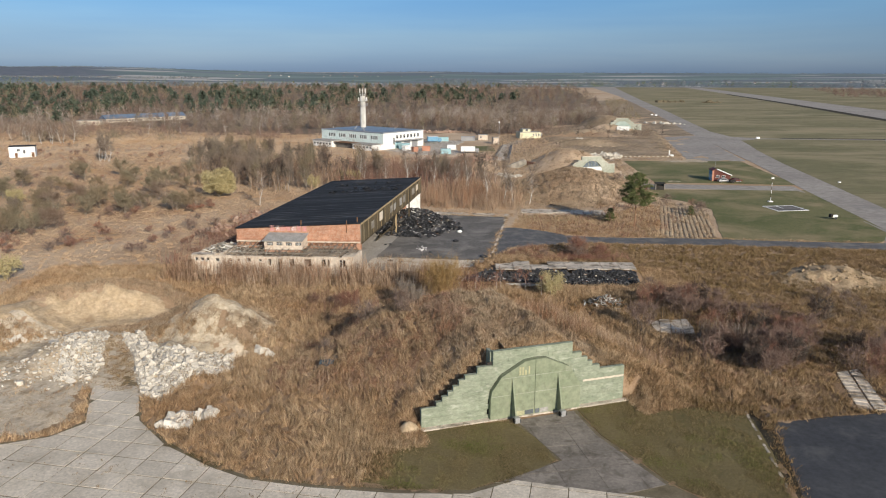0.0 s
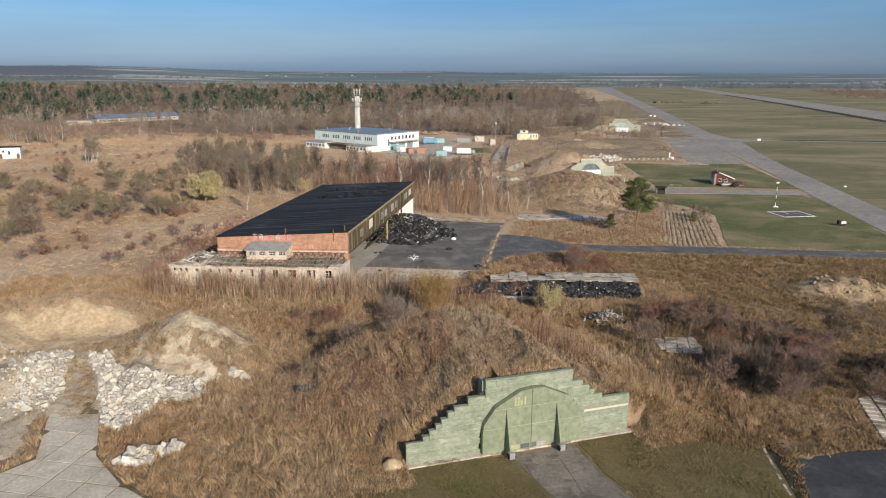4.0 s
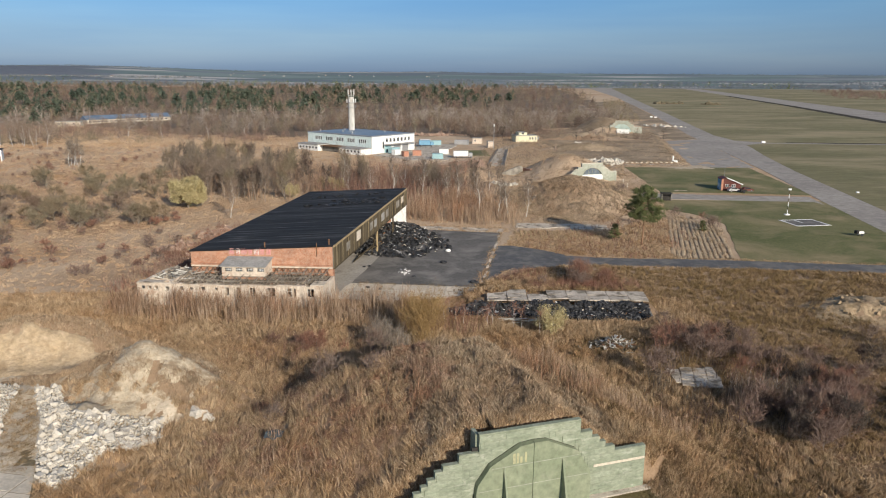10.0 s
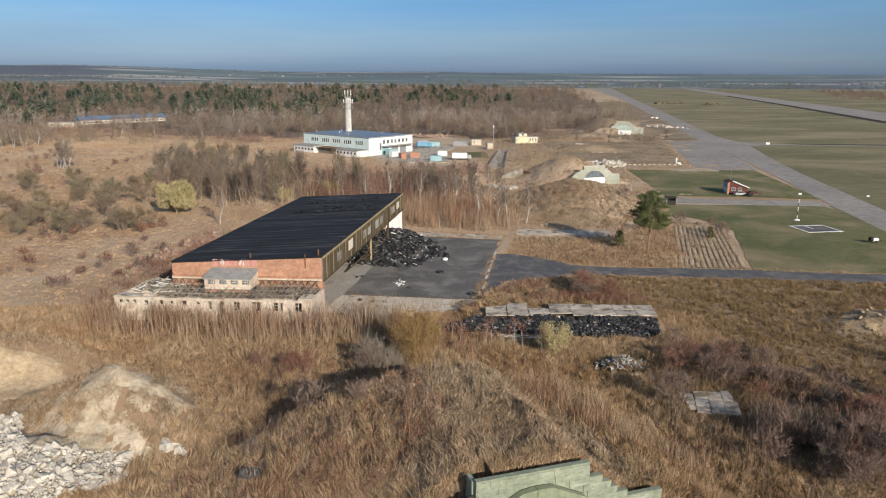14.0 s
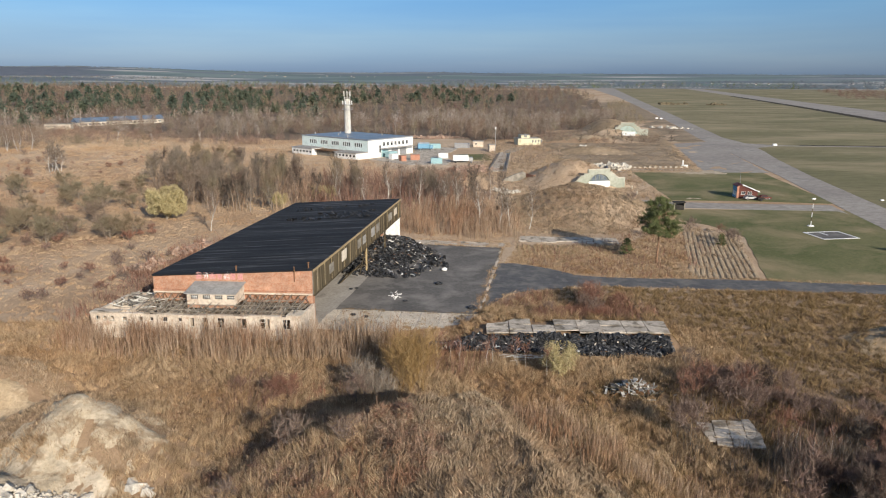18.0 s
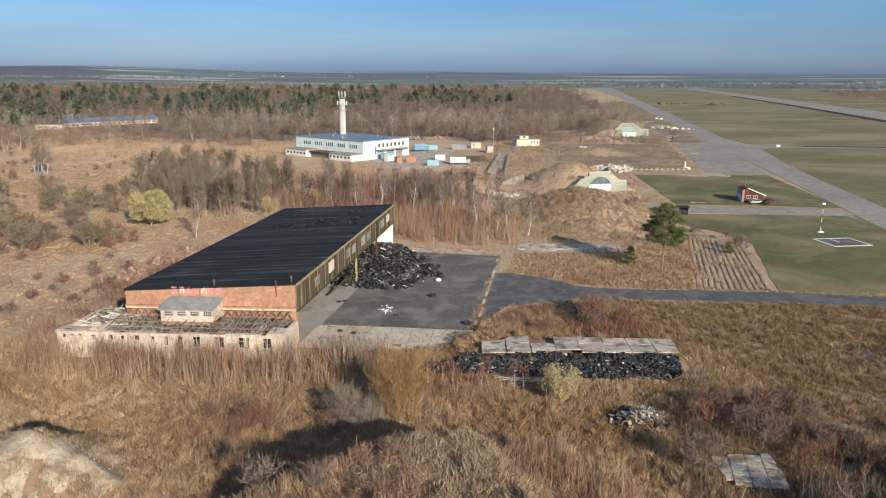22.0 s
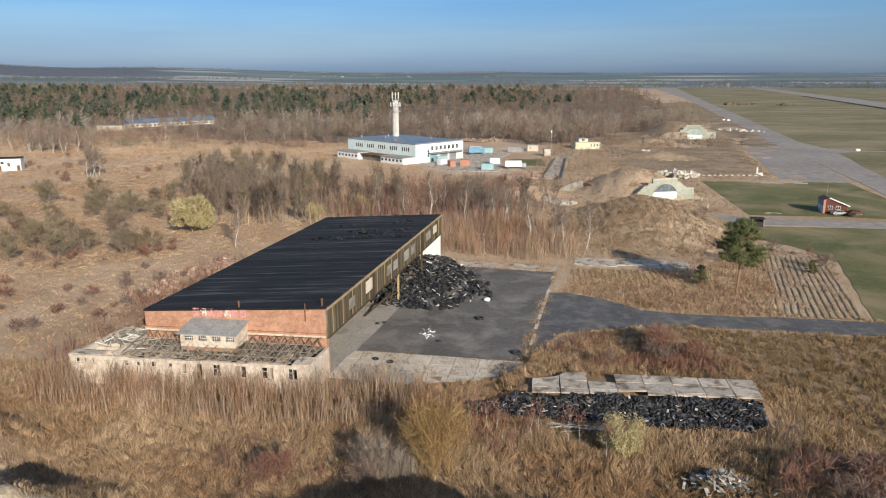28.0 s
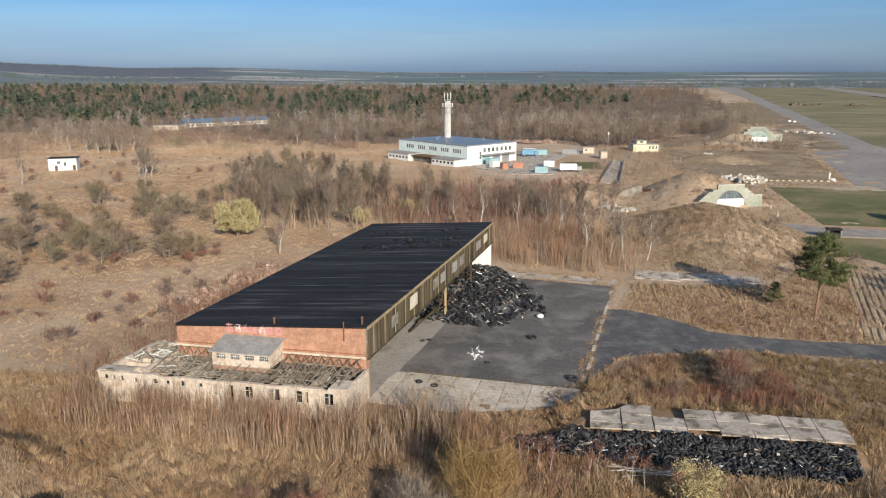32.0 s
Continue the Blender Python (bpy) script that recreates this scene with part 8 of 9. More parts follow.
stems("sapling_thicket", scatter(170, [(-6, 121), (-4, 131), (12, 131), (14, 126), (6, 119)], [BANK], -0.2, 4), 3, 2.6, 0.06, M_TWIG_RED, "reddish saplings beside the tyre bank")
stems("sapling_thicket", scatter(240, [(14, 140), (20, 146), (30, 150), (40, 147), (38, 140), (24, 140)], [], 0.1, 5), 4, 1.5, 0.08, M_TWIG_RED, "low red-brown brambles behind the slab strip")
stems("sapling_thicket", scatter(240, [(-24, 80), (-18, 98), (-4, 92), (3, 84), (-5, 74)], [], 0.1, 5), 5, 1.3, 0.07, M_STEM, "red-brown brambles on the shelter bank")
stems("sapling_thicket", scatter(230, [(26, 88), (27, 98), (31, 116), (48, 116), (54, 104), (52, 88), (38, 86)], [[(32, 106), (39, 106), (39, 98.5), (32, 99.5)]], 0.15, 6), 6, 2.0, 0.08, M_TWIG_DARK, "dark bare scrub in the marsh hollow")
stems("sapling_thicket", scatter(70, [(-26, 106), (-14, 104), (-8, 116), (-22, 120)], [], 0.2, 5), 4, 1.6, 0.07, M_TWIG_RED, "red-brown brambles in tall grass")
stems("sapling_thicket", scatter(420, [(24, 168), (50, 168), (66, 190), (60, 215), (22, 190)], [ROAD_S], 0.2, 7), 3, 1.2, 0.10, M_TWIG_RED, "low rusty weeds beside the road")


def brambles(name, pts, per, size, width, material, label):
    """Low domes of arching canes."""
    n = len(pts)
    k = np.repeat(np.arange(n), per)
    s_ = size * rng.uniform(0.5, 1.3, n)[k]
    a, b = rng.uniform(0, 6.283, n * per), rng.uniform(0, 6.283, n * per)
    rad = s_ * np.sqrt(rng.uniform(0, 1, n * per))
    x, y = pts[k, 0] + np.cos(a) * rad, pts[k, 1] + np.sin(a) * rad
    up = np.sqrt(np.clip(1 - (rad / s_) ** 2, 0, 1)) * s_ * 0.75
    P = np.column_stack([x, y, land(x, y) + up * rng.uniform(0.0, 0.8, n * per)])
    D = np.column_stack([np.cos(a) * 0.5 + np.cos(b) * 0.6, np.sin(a) * 0.5 + np.sin(b) * 0.6, rng.uniform(-0.2, 0.8, n * per)]) * (s_ * rng.uniform(0.35, 0.8, n * per))[:, None]
    V, F = blades(P, D, width * rng.uniform(0.6, 1.4, n * per))
    return stuff(name, V, F, material, label, "thicket")


M_CANES = strands("bramble_canes", [(0.0, (0.19, 0.115, 0.08)), (0.5, (0.34, 0.225, 0.155)), (1.0, (0.48, 0.345, 0.25))], tint=(0.86, 0.7, 0.62), big=0.12, tufts=0.3)
BANKSIDE = [(-25, 80), (-19, 99), (-8, 104), (-2, 96), (3, 84), (-5, 74)]
brambles("brambles", scatter(420, BANKSIDE, [], 0.0, 5), 80, 0.95, 0.05, M_CANES, "arching red-brown brambles on the shelter bank")
brambles("brambles", scatter(46, BANKSIDE, [], 0.35, 7), 110, 1.1, 0.05, M_TWIG_RED, "dark bramble domes on the shelter bank")
brambles("brambles", scatter(70, [(-30, 104), (-8, 100), (-2, 122), (-30, 124)], [], 0.3, 9), 70, 1.0, 0.05, M_CANES, "red-brown brambles in tall grass")
brambles("brambles", scatter(120, [(-58, 142), (-50, 139), (-44, 160), (-36, 200), (-42, 205), (-56, 175)], ROOFS, 0.1, 7), 70, 1.3, 0.07, M_TWIG_RED, "red-brown brambles along the hangar's back wall")
brambles("brambles", scatter(46, [(22, 180), (31, 173), (45, 171), (50, 176), (38, 186), (24, 187)], KEEP_OFF, 0.1, 6), 70, 0.9, 0.07, M_CANES, "rusty bramble domes beside the road")
brambles("brambles", scatter(60, [(14, 141), (20, 147), (36, 149), (38, 141)], [], 0.1, 6), 70, 1.0, 0.06, M_TWIG_RED, "rusty bramble domes behind the slab strip")
brambles("brambles", scatter(130, [(27, 86), (28, 100), (34, 116), (58, 116), (64, 98), (60, 84), (44, 80)], KEEP_OFF, 0.2, 7), 80, 1.0, 0.05, M_CANES, "brown brambles in the marsh hollow")
brambles("brambles", scatter(130, [(22, 84), (30, 79), (44, 76), (48, 82), (40, 92), (28, 96)], KEEP_OFF, 0.2, 6), 60, 0.8, 0.06, M_REED, "flattened tan grass humps beside the shelter", )


def tree_parts(h, spread, limbs, twigs, tw, up=0.8, low=0.25, fork=3, seed=0, twig_len=0.2, trunk_r=0.02):
    """Trunk with limbs, and the twigs that make the crown, as two meshes' arrays."""
    r = np.random.default_rng(seed)
    V, F, n0 = [], [], 0

    def pipe(p, q, r0, r1, k=5):
        nonlocal n0
        ax = q - p
        ax = ax / (np.linalg.norm(ax) + 1e-9)
        s = np.cross(ax, [0.3, 0.9, 0.2])
        s /= np.linalg.norm(s)
        t = np.cross(ax, s)
        a = np.arange(k) * 2 * np.pi / k
        ring = np.cos(a)[:, None] * s + np.sin(a)[:, None] * t
        V.extend([p + ring * r0, q + ring * r1])
        i = np.arange(k)
        F.append(np.stack([i, (i + 1) % k, (i + 1) % k + k, i + k], 1) + n0)
        n0 += 2 * k
    r_base = h * trunk_r
    pts = [np.zeros(3) - [0, 0, 0.2]]
    segs = 4
    for s in range(segs):
        pts.append(pts[-1] + np.array([r.normal(0, 0.03) * h, r.normal(0, 0.03) * h, h * 0.92 / segs]))
    for s in range(segs):
        pipe(pts[s], pts[s + 1], r_base * (1 - s / segs * 0.85), r_base * (1 - (s + 1) / segs * 0.85), 6)
    tips = []
    for i in range(limbs):
        f = low + (0.95 - low) * (i + r.uniform(0, 0.8)) / limbs
        k = min(segs - 1, int(f * segs))
        p = pts[k] + (pts[k + 1] - pts[k]) * (f * segs - k)
        a = r.uniform(0, 6.283)
        out = spread * (1 - 0.55 * f) * r.uniform(0.6, 1.1)
        q = p + np.array([np.cos(a) * out * 0.5, np.sin(a) * out * 0.5, out * up * 0.5])
        e = q + np.array([np.cos(a + r.normal(0, 0.4)) * out * 0.5, np.sin(a + r.normal(0, 0.4)) * out * 0.5, out * up * r.uniform(0.3, 0.8)])
        rr = r_base * (1 - f * 0.85) * 0.5
        pipe(p, q, rr, rr * 0.6, 4)
        pipe(q, e, rr * 0.6, rr * 0.2, 3)
        tips += [(p, q), (q, e), (q, e)]
        for _ in range(fork):
            g = q + (e - q) * r.uniform(0, 0.8)
            d = np.array([r.normal(0, 0.5), r.normal(0, 0.5), r.uniform(0.1, 0.9)]) * out * 0.5
            pipe(g, g + d, rr * 0.35, rr * 0.1, 3)
            tips.append((g, g + d))
    tips.append((pts[-2], pts[-1]))
    idx_ = r.integers(0, len(tips), twigs)
    A, B = np.array([t[0] for t in tips])[idx_], np.array([t[1] for t in tips])[idx_]
    f = r.uniform(0.1, 1.0, twigs)[:, None]
    P = A + (B - A) * f
    along = (B - A) / (np.linalg.norm(B - A, axis=1)[:, None] + 1e-9)
    D = (along * 0.6 + r.normal(0, 0.6, (twigs, 3)) + [0, 0, 0.35]) * (h * twig_len * r.uniform(0.3, 1.0, twigs))[:, None]
    return (np.concatenate(V), np.concatenate(F)), P, D, tw


def make_tree(name, label, category, group, bark, twig, h, spread, limbs, twigs, tw, at=None, **kw):
    (V, F), P, D, tw = tree_parts(h, spread, limbs, twigs, tw, **kw)
    t = thing(name, pose(*at, float(land(at[0], at[1])), 0, 0, 0) if at else pose(0, 0, -500), label, category, group)
    a = new("trunk", mesh_of("trunk", V, F, bark, True))
    a.parent = t
    BV, BF = blades(P, D, tw * rng.uniform(0.6, 1.4, len(P)))
    c = new("crown", mesh_of("crown", BV, BF, twig))
    c.parent = t
    return t


def plant(kind_list, spots, s0=0.75, s1=1.25):
    """First plants of a kind stand at the first spots, then copies of them at the others."""
    for i, (x, y) in enumerate(spots):
        m = pose(float(x), float(y), float(land(x, y)) - 0.05, 0, 0, random.uniform(0, 360)) @ Matrix.Scale(random.uniform(s0, s1), 4)
        if i < len(kind_list):
            kind_list[i].matrix_world = m
            kind_list[i].matrix_basis = m
        else:
            src = kind_list[i % len(kind_list)]
            keep = src.scale.copy()
            src.scale = (1, 1, 1)
            copy_thing(src, m)
            src.scale = keep


# old fruit trees and thorn bushes gone wild on the meadow
orchard = [make_tree("bush_tree", "low bare wide bush tree in dry meadow", "tree", "wild bushes on the meadow", M_BARK, m, 4.6, 3.7, 18, 2100, 0.055, up=0.75, low=0.1, fork=5, seed=s, twig_len=0.22) for s, m in ((1, M_TWIG_OLIVE), (2, M_TWIG_OLIVE), (3, M_TWIG), (4, M_TWIG_OLIVE))]
spots = np.concatenate([np.array([(-94.5, 233), (-76.3, 203.3), (-98.5, 268), (-107, 245), (-89, 198), (-87, 206.5), (-110, 201.6), (-108, 208), (-105, 214), (-107, 227.4), (-91, 199), (-80, 207), (-77, 206), (-96, 237), (-110, 251.6), (-137, 273), (-144, 247), (-131, 240), (-121.5, 233), (-112, 222), (-100, 207), (-72, 206), (-120.9, 220.4), (-127.4, 239.7), (-130, 263.7), (-105.2, 216.6), (-110.7, 216.1), (-99.8, 220.7), (-109, 250.4), (-90.3, 200.1), (-88.2, 221), (-100.8, 253), (-97.7, 267.8), (-93.6, 268.8), (-77.1, 203.4), (-73.4, 204.3), (-66.4, 211.5), (-84.4, 251.8), (-114.8, 205.4), (-86.9, 205.6),
    (-106, 168.5), (-103.5, 170.5), (-101, 172), (-98.6, 178.3), (-108, 175), (-112, 180), (-104, 183), (-119.2, 197.8), (-117.4, 206.5), (-119.5, 231.9), (-138.3, 226.4), (-144.6, 250)]), scatter(26, [(-150, 178), (-86, 170), (-70, 205), (-72, 262), (-120, 285), (-175, 262)], [], 0.1, 26)])
spots = spots[np.hypot(spots[:, 0] + 68, (spots[:, 1] - 225) * 0.5) > 9.0]
plant(orchard, spots, 0.75, 1.3)
# bare wood behind the hangar
bare = [make_tree("bare_tree", "tall bare grey-brown tree in a thicket", "tree", "bare trees behind the hangar", M_BARK, m, 9.0, 2.6, 16, 900, 0.055, up=1.9, low=0.2, fork=5, seed=s, twig_len=0.17, trunk_r=0.013) for s, m in ((11, M_TWIG), (12, M_TWIG_DARK), (13, M_TWIG_OLIVE), (14, M_TWIG))]
spots = np.concatenate([scatter(52, [(-84, 250), (-72, 227), (-61, 223.5), (-54, 229), (-58, 268), (-50, 280), (-64, 336), (-90, 330), (-97, 292)]), scatter(84, [(-78, 238), (-46, 236), (-22, 262), (-10, 300), (-34, 332), (-76, 330), (-92, 292)]), scatter(12, [(-10, 246), (22, 240), (24, 272), (-12, 282)]), scatter(16, [(-110, 310), (-82, 300), (-84, 345), (-110, 345)])])
spots = spots[(spots[:, 0] < -48) | (spots[:, 1] < 284)]
spots = spots[(spots[:, 0] < -66) | (spots[:, 1] < 312)]
# the big sallow stands free of its neighbours
spots = spots[np.hypot(spots[:, 0] + 68, (spots[:, 1] - 227) * 0.6) > 9.5]
plant(bare, spots, 0.7, 1.3)
# white birches
birch = [make_tree("birch_tree", "slender bare birch with white trunk", "tree", "white birches", M_BIRCH, M_TWIG, 11.0, 2.8, 16, 900, 0.05, up=1.5, low=0.25, fork=4, seed=s, twig_len=0.14, trunk_r=0.013) for s in (21, 22)]
birch_at = [(4.5, 243), (6.2, 246), (8.5, 244), (9.8, 248), (3.0, 249), (-12, 250), (-18, 246), (-26, 252), (-2, 247), (-149.5, 325), (-152, 328), (-146.5, 323), (-54.5, 212), (14, 215), (19, 217), (22, 214), (27, 216), (-183, 300), (-206, 405), (-209, 408), (-212, 404), (-215, 409), (-218, 405), (-222, 411), (-226, 408), (-232, 416), (-238, 412), (-204, 412), (-240, 432), (-246, 438), (-236, 440), (-148, 327), (-151, 324.5), (-150.5, 329.5), (-184, 470), (-160, 462), (-130, 452), (-112, 468), (-104, 480), (-206, 560), (-196, 566), (-212, 556), (20, 262), (-30, 262), (-8, 258)]
plant(birch, birch_at, 0.85, 1.25)
small_birch = [make_tree("birch_tree", "young bare birch with white trunk beside the tyres", "tree", "young birches", M_BIRCH, M_TWIG_RED, 4.2, 1.3, 8, 160, 0.04, up=1.6, low=0.25, fork=2, seed=s, twig_len=0.16, trunk_r=0.009) for s in (31, 32)]
plant(small_birch, [(2.5, 124.2), (4.2, 125.3), (5.6, 124.4), (9.4, 122.4), (10.2, 123.6), (13.2, 121.4), (14.6, 122.2), (-1.0, 126.4), (0.6, 127.2), (3.4, 127), (17, 118.8), (38, 97), (41, 99), (43.5, 96.5), (40, 94), (46, 94)], 0.8, 1.15)
# sallows: domes of catkins on many limbs
def dome_bush(name, label, category, h, w, limbs, n, size, seed, material):
    r = np.random.default_rng(seed)
    (V, F), P, D, _ = tree_parts(h * 0.85, w, limbs, 10, 0.05, up=0.7, low=0.05, fork=3, seed=seed)
    t = thing(name, pose(0, 0, -500), label, category, "yellow sallows")
    o = new("trunk", mesh_of("trunk", V, F, M_BARK, True))
    o.parent = t
    lobes = r.normal(size=(46, 3))
    lobes *= (r.uniform(0.45, 0.86, 46) / np.linalg.norm(lobes, axis=1))[:, None]
    lobes = lobes * [w, w, h * 0.43] + [0, 0, h * 0.53]
    k = r.integers(0, 46, n)
    d = r.normal(size=(n, 3))
    d /= np.linalg.norm(d, axis=1)[:, None]
    P = lobes[k] + d * (w * r.uniform(0.15, 0.29, 46)[k] * r.uniform(0.5, 1.05, n))[:, None]
    P[:, 2] = np.maximum(P[:, 2], 0.15)
    BV, BF = blades(P, d * size * r.uniform(0.5, 1.3, n)[:, None] + r.normal(0, size * 0.4, (n, 3)), np.full(n, size * 0.6))
    c = new("crown", mesh_of("crown", BV, BF, material))
    c.parent = t
    return t


plant([dome_bush("sallow_tree", "round sallow thick with pale yellow catkins", "tree", 9.8, 6.3, 22, 24000, 0.32, 41, M_BLOSSOM)], [(-71.2, 228)], 1.0, 1.0)
plant([dome_bush("sallow_bush", "small round bush with pale yellow catkins", "bush", 4.6, 2.6, 14, 7000, 0.15, 42, M_BLOSSOM)], [(18.8, 119.6), (-84, 130), (-128, 214), (-36, 262), (-31, 258), (-44, 246)], 1.08, 1.2)
# orange willow whips and grey shrub in front of the forecourt
willow = [make_tree("willow_bush", "tall willow bush of orange upright whips", "bush", "orange willow whips", M_WILLOW, M_WILLOW, 5.6, 3.2, 34, 1000, 0.045, up=1.9, low=0.02, fork=5, seed=51, twig_len=0.32, trunk_r=0.008)]
plant(willow, [(-0.8, 113.4), (-2.2, 114.6), (0.6, 114.2), (-0.8, 115.6)], 0.75, 1.0)
shrubs = [make_tree("shrub", "grey-brown bare shrub in tall grass", "bush", "bare shrubs", M_BARK_DARK, m, 3.2, 2.6, 16, 700, 0.05, up=1.0, low=0.03, fork=5, seed=s, twig_len=0.28, trunk_r=0.012) for s, m in ((61, M_TWIG_BROWN), (62, M_TWIG_RED), (63, M_TWIG_BROWN))]
shrub_at = np.concatenate([np.array([(-7.5, 110.5), (-23, 115), (38.4, 110), (39.7, 107.6), (41.7, 104), (41, 109), (43.3, 111), (36, 113.5), (45, 109.5), (47, 108.5), (40.5, 112), (44, 106), (37.4, 122), (43.0, 87), (46.9, 87), (40.8, 92.5), (44.8, 90), (42, 90), (55, 81.5), (56.5, 83), (54.2, 84.6), (39, 93), (45, 111), (48, 106), (51, 103), (57, 84), (59, 87), (61, 82), (34, 112), (37, 115), (43, 118), (50, 90), (36, 88), (-12, 92), (-9, 97), (-6, 88), (-17, 87), (-14, 96), (2, 104)]), scatter(14, [(20, 142), (36, 142), (36, 154), (24, 154)]), scatter(8, [(52, 88), (90, 100), (110, 140), (60, 120)]), scatter(9, [(66, 172), (78, 206), (62, 245), (50, 214)])])
plant(shrubs, shrub_at, 0.55, 1.15)
pale_shrub = [make_tree("shrub", "pale grey bare shrub beside the orange willow", "bush", "bare shrubs", M_BARK, M_TWIG_PALE, 3.6, 2.2, 22, 900, 0.035, up=1.5, low=0.03, fork=5, seed=64, twig_len=0.26, trunk_r=0.01)]
plant(pale_shrub, [(-5.1, 112.6), (-6.6, 113.4), (-7.8, 114.6)], 0.8, 1.1)
low_weeds = [make_tree("weed_bush", "small dark red-brown weed bush in dry meadow", "bush", "weed bushes on the meadow", M_BARK_DARK, m, 1.6, 1.5, 14, 420, 0.07, up=0.8, low=0.03, fork=4, seed=s, twig_len=0.3, trunk_r=0.012) for s, m in ((81, M_TWIG_RED), (82, M_TWIG_BROWN))]
plant(low_weeds, np.concatenate([scatter(55, [(-112, 150), (-56, 150), (-50, 205), (-70, 215), (-122, 190)]), scatter(45, [(-170, 250), (-110, 270), (-100, 330), (-90, 400), (-200, 390), (-215, 320)])]), 0.6, 1.5)
thorn = [make_tree("thorn_bush", "dense dark thorn bush in the marsh", "bush", "thorn bushes in the marsh", M_BARK, m, 3.9, 3.2, 22, 2400, 0.045, up=0.8, low=0.03, fork=6, seed=s, twig_len=0.22, trunk_r=0.012) for s, m in ((65, M_TWIG_BROWN), (66, M_TWIG_DARK), (67, M_TWIG_BROWN))]
MARSH_THORNS = [(44.7, 92), (47, 89.2), (46.4, 86.8), (49.6, 92.4), (51.6, 96), (40.2, 90.6), (42.2, 87), (53, 94), (48.6, 99.4), (55, 99)]
plant(thorn, [(41, 113.5), (43.5, 114.2), (39, 115.6), (45.8, 112.4), (43, 87.4), (45.5, 88.6), (47.2, 90), (41, 85), (44, 84.6), (46.6, 86), (48.6, 87.6), (42.4, 83), (30.4, 102), (59.5, 104), (60.3, 90), (62.5, 91), (58.4, 92.0)] + MARSH_THORNS, 0.65, 1.0)
rusty = [make_tree("thorn_bush", "dense red-brown thorn bush in the marsh", "bush", "thorn bushes in the marsh", M_BARK, M_TWIG_RED, 4.2, 3.4, 22, 2400, 0.045, up=0.8, low=0.03, fork=6, seed=68, twig_len=0.22, trunk_r=0.012)]
plant(rusty, [(50.5, 97), (52.5, 98.5), (49.4, 95.4), (-18.1, 111.3), (-16.4, 112.6)], 0.5, 0.8)
stems("sapling_thicket", scatter(300, [(8, 104), (13, 104), (22, 92.5), (30, 88), (28, 84.5), (18, 87), (10, 97)], [], 0.0, 4), 5, 2.1, 0.06, M_STEM, "row of thin brown saplings on the mound side")
stems("sapling_thicket", scatter(130, [(37, 91), (36.5, 96.5), (45, 97), (46, 92)], [], 0.0, 4), 5, 3.4, 0.06, M_TWIG, "grey sapling clump in the marsh")
stems("sapling_thicket", scatter(110, [(-8.6, 112.6), (-3.4, 111.6), (-3, 115), (-8, 117)], [], 0.0, 3), 5, 3.0, 0.05, M_TWIG_PALE, "grey sapling clump beside the willow")


def pine_tree(name, label, h, at, seed):
    r = np.random.default_rng(seed)
    t = thing(name, pose(at[0], at[1], float(land(*at))), label, "tree")
    bm = bmesh.new()
    pts = [(0, 0, -0.3), (0.15, 0, h * 0.3), (0.05, 0.15, h * 0.6), (0.2, 0.05, h * 0.95)]
    for k, (a, c) in enumerate(zip(pts, pts[1:])):
        tube(bm, a, c, 0.24 - 0.07 * k, 0.17 - 0.07 * k, 8)
    P, D = [], []
    low_ = 0.40 if h > 8 else 0.08
    for i in range(64):
        f = low_ + (0.97 - low_) * (i + r.uniform()) / 64
        a = i * 2.4 + r.normal(0, 0.4)
        L = h * 0.34 * (1 - ((f - low_) / (1 - low_)) ** 1.7) ** 0.7 * r.uniform(0.55, 1.1) + 0.25
        p = Vector((0.1, 0.05, h * f))
        e = p + Vector((math.cos(a) * L, math.sin(a) * L, L * r.uniform(0.0, 0.35)))
        tube(bm, p, e, 0.045, 0.012, 4)
        for k in range(int(5 + 9 * L / (0.3 * h))):
            g = r.uniform(0.35, 1.05)
            c = np.array(p.lerp(e, g)) + r.normal(0, 0.022 * h, 3) * [1, 1, 0.35]
            m_ = 34
            P.append(np.tile(c, (m_, 1)) + r.normal(0, 0.012 * h, (m_, 3)) * [1, 1, 0.6])
            D.append(r.normal(0, 0.018 * h, (m_, 3)) + [0, 0, 0.014 * h])
    part("trunk", bm, M_BARK_PINE, t)
    P, D = np.concatenate(P), np.concatenate(D)
    V, F = blades(P, D, np.full(len(P), 0.005 * h + 0.01))
    c = new("crown", mesh_of("crown", V, F, M_NEEDLE))
    c.parent = t
    return t


pine_tree("pine_tree", "lone pine with open green crown and bare reddish trunk", 14.4, (50.0, 181.0), 71)
pine_tree("pine_tree", "small bushy young pine in dry grass", 3.0, (70.0, 197.0), 72)
pine_tree("pine_tree", "young pine beside the old slabs", 4.0, (45.0, 187.0), 73)


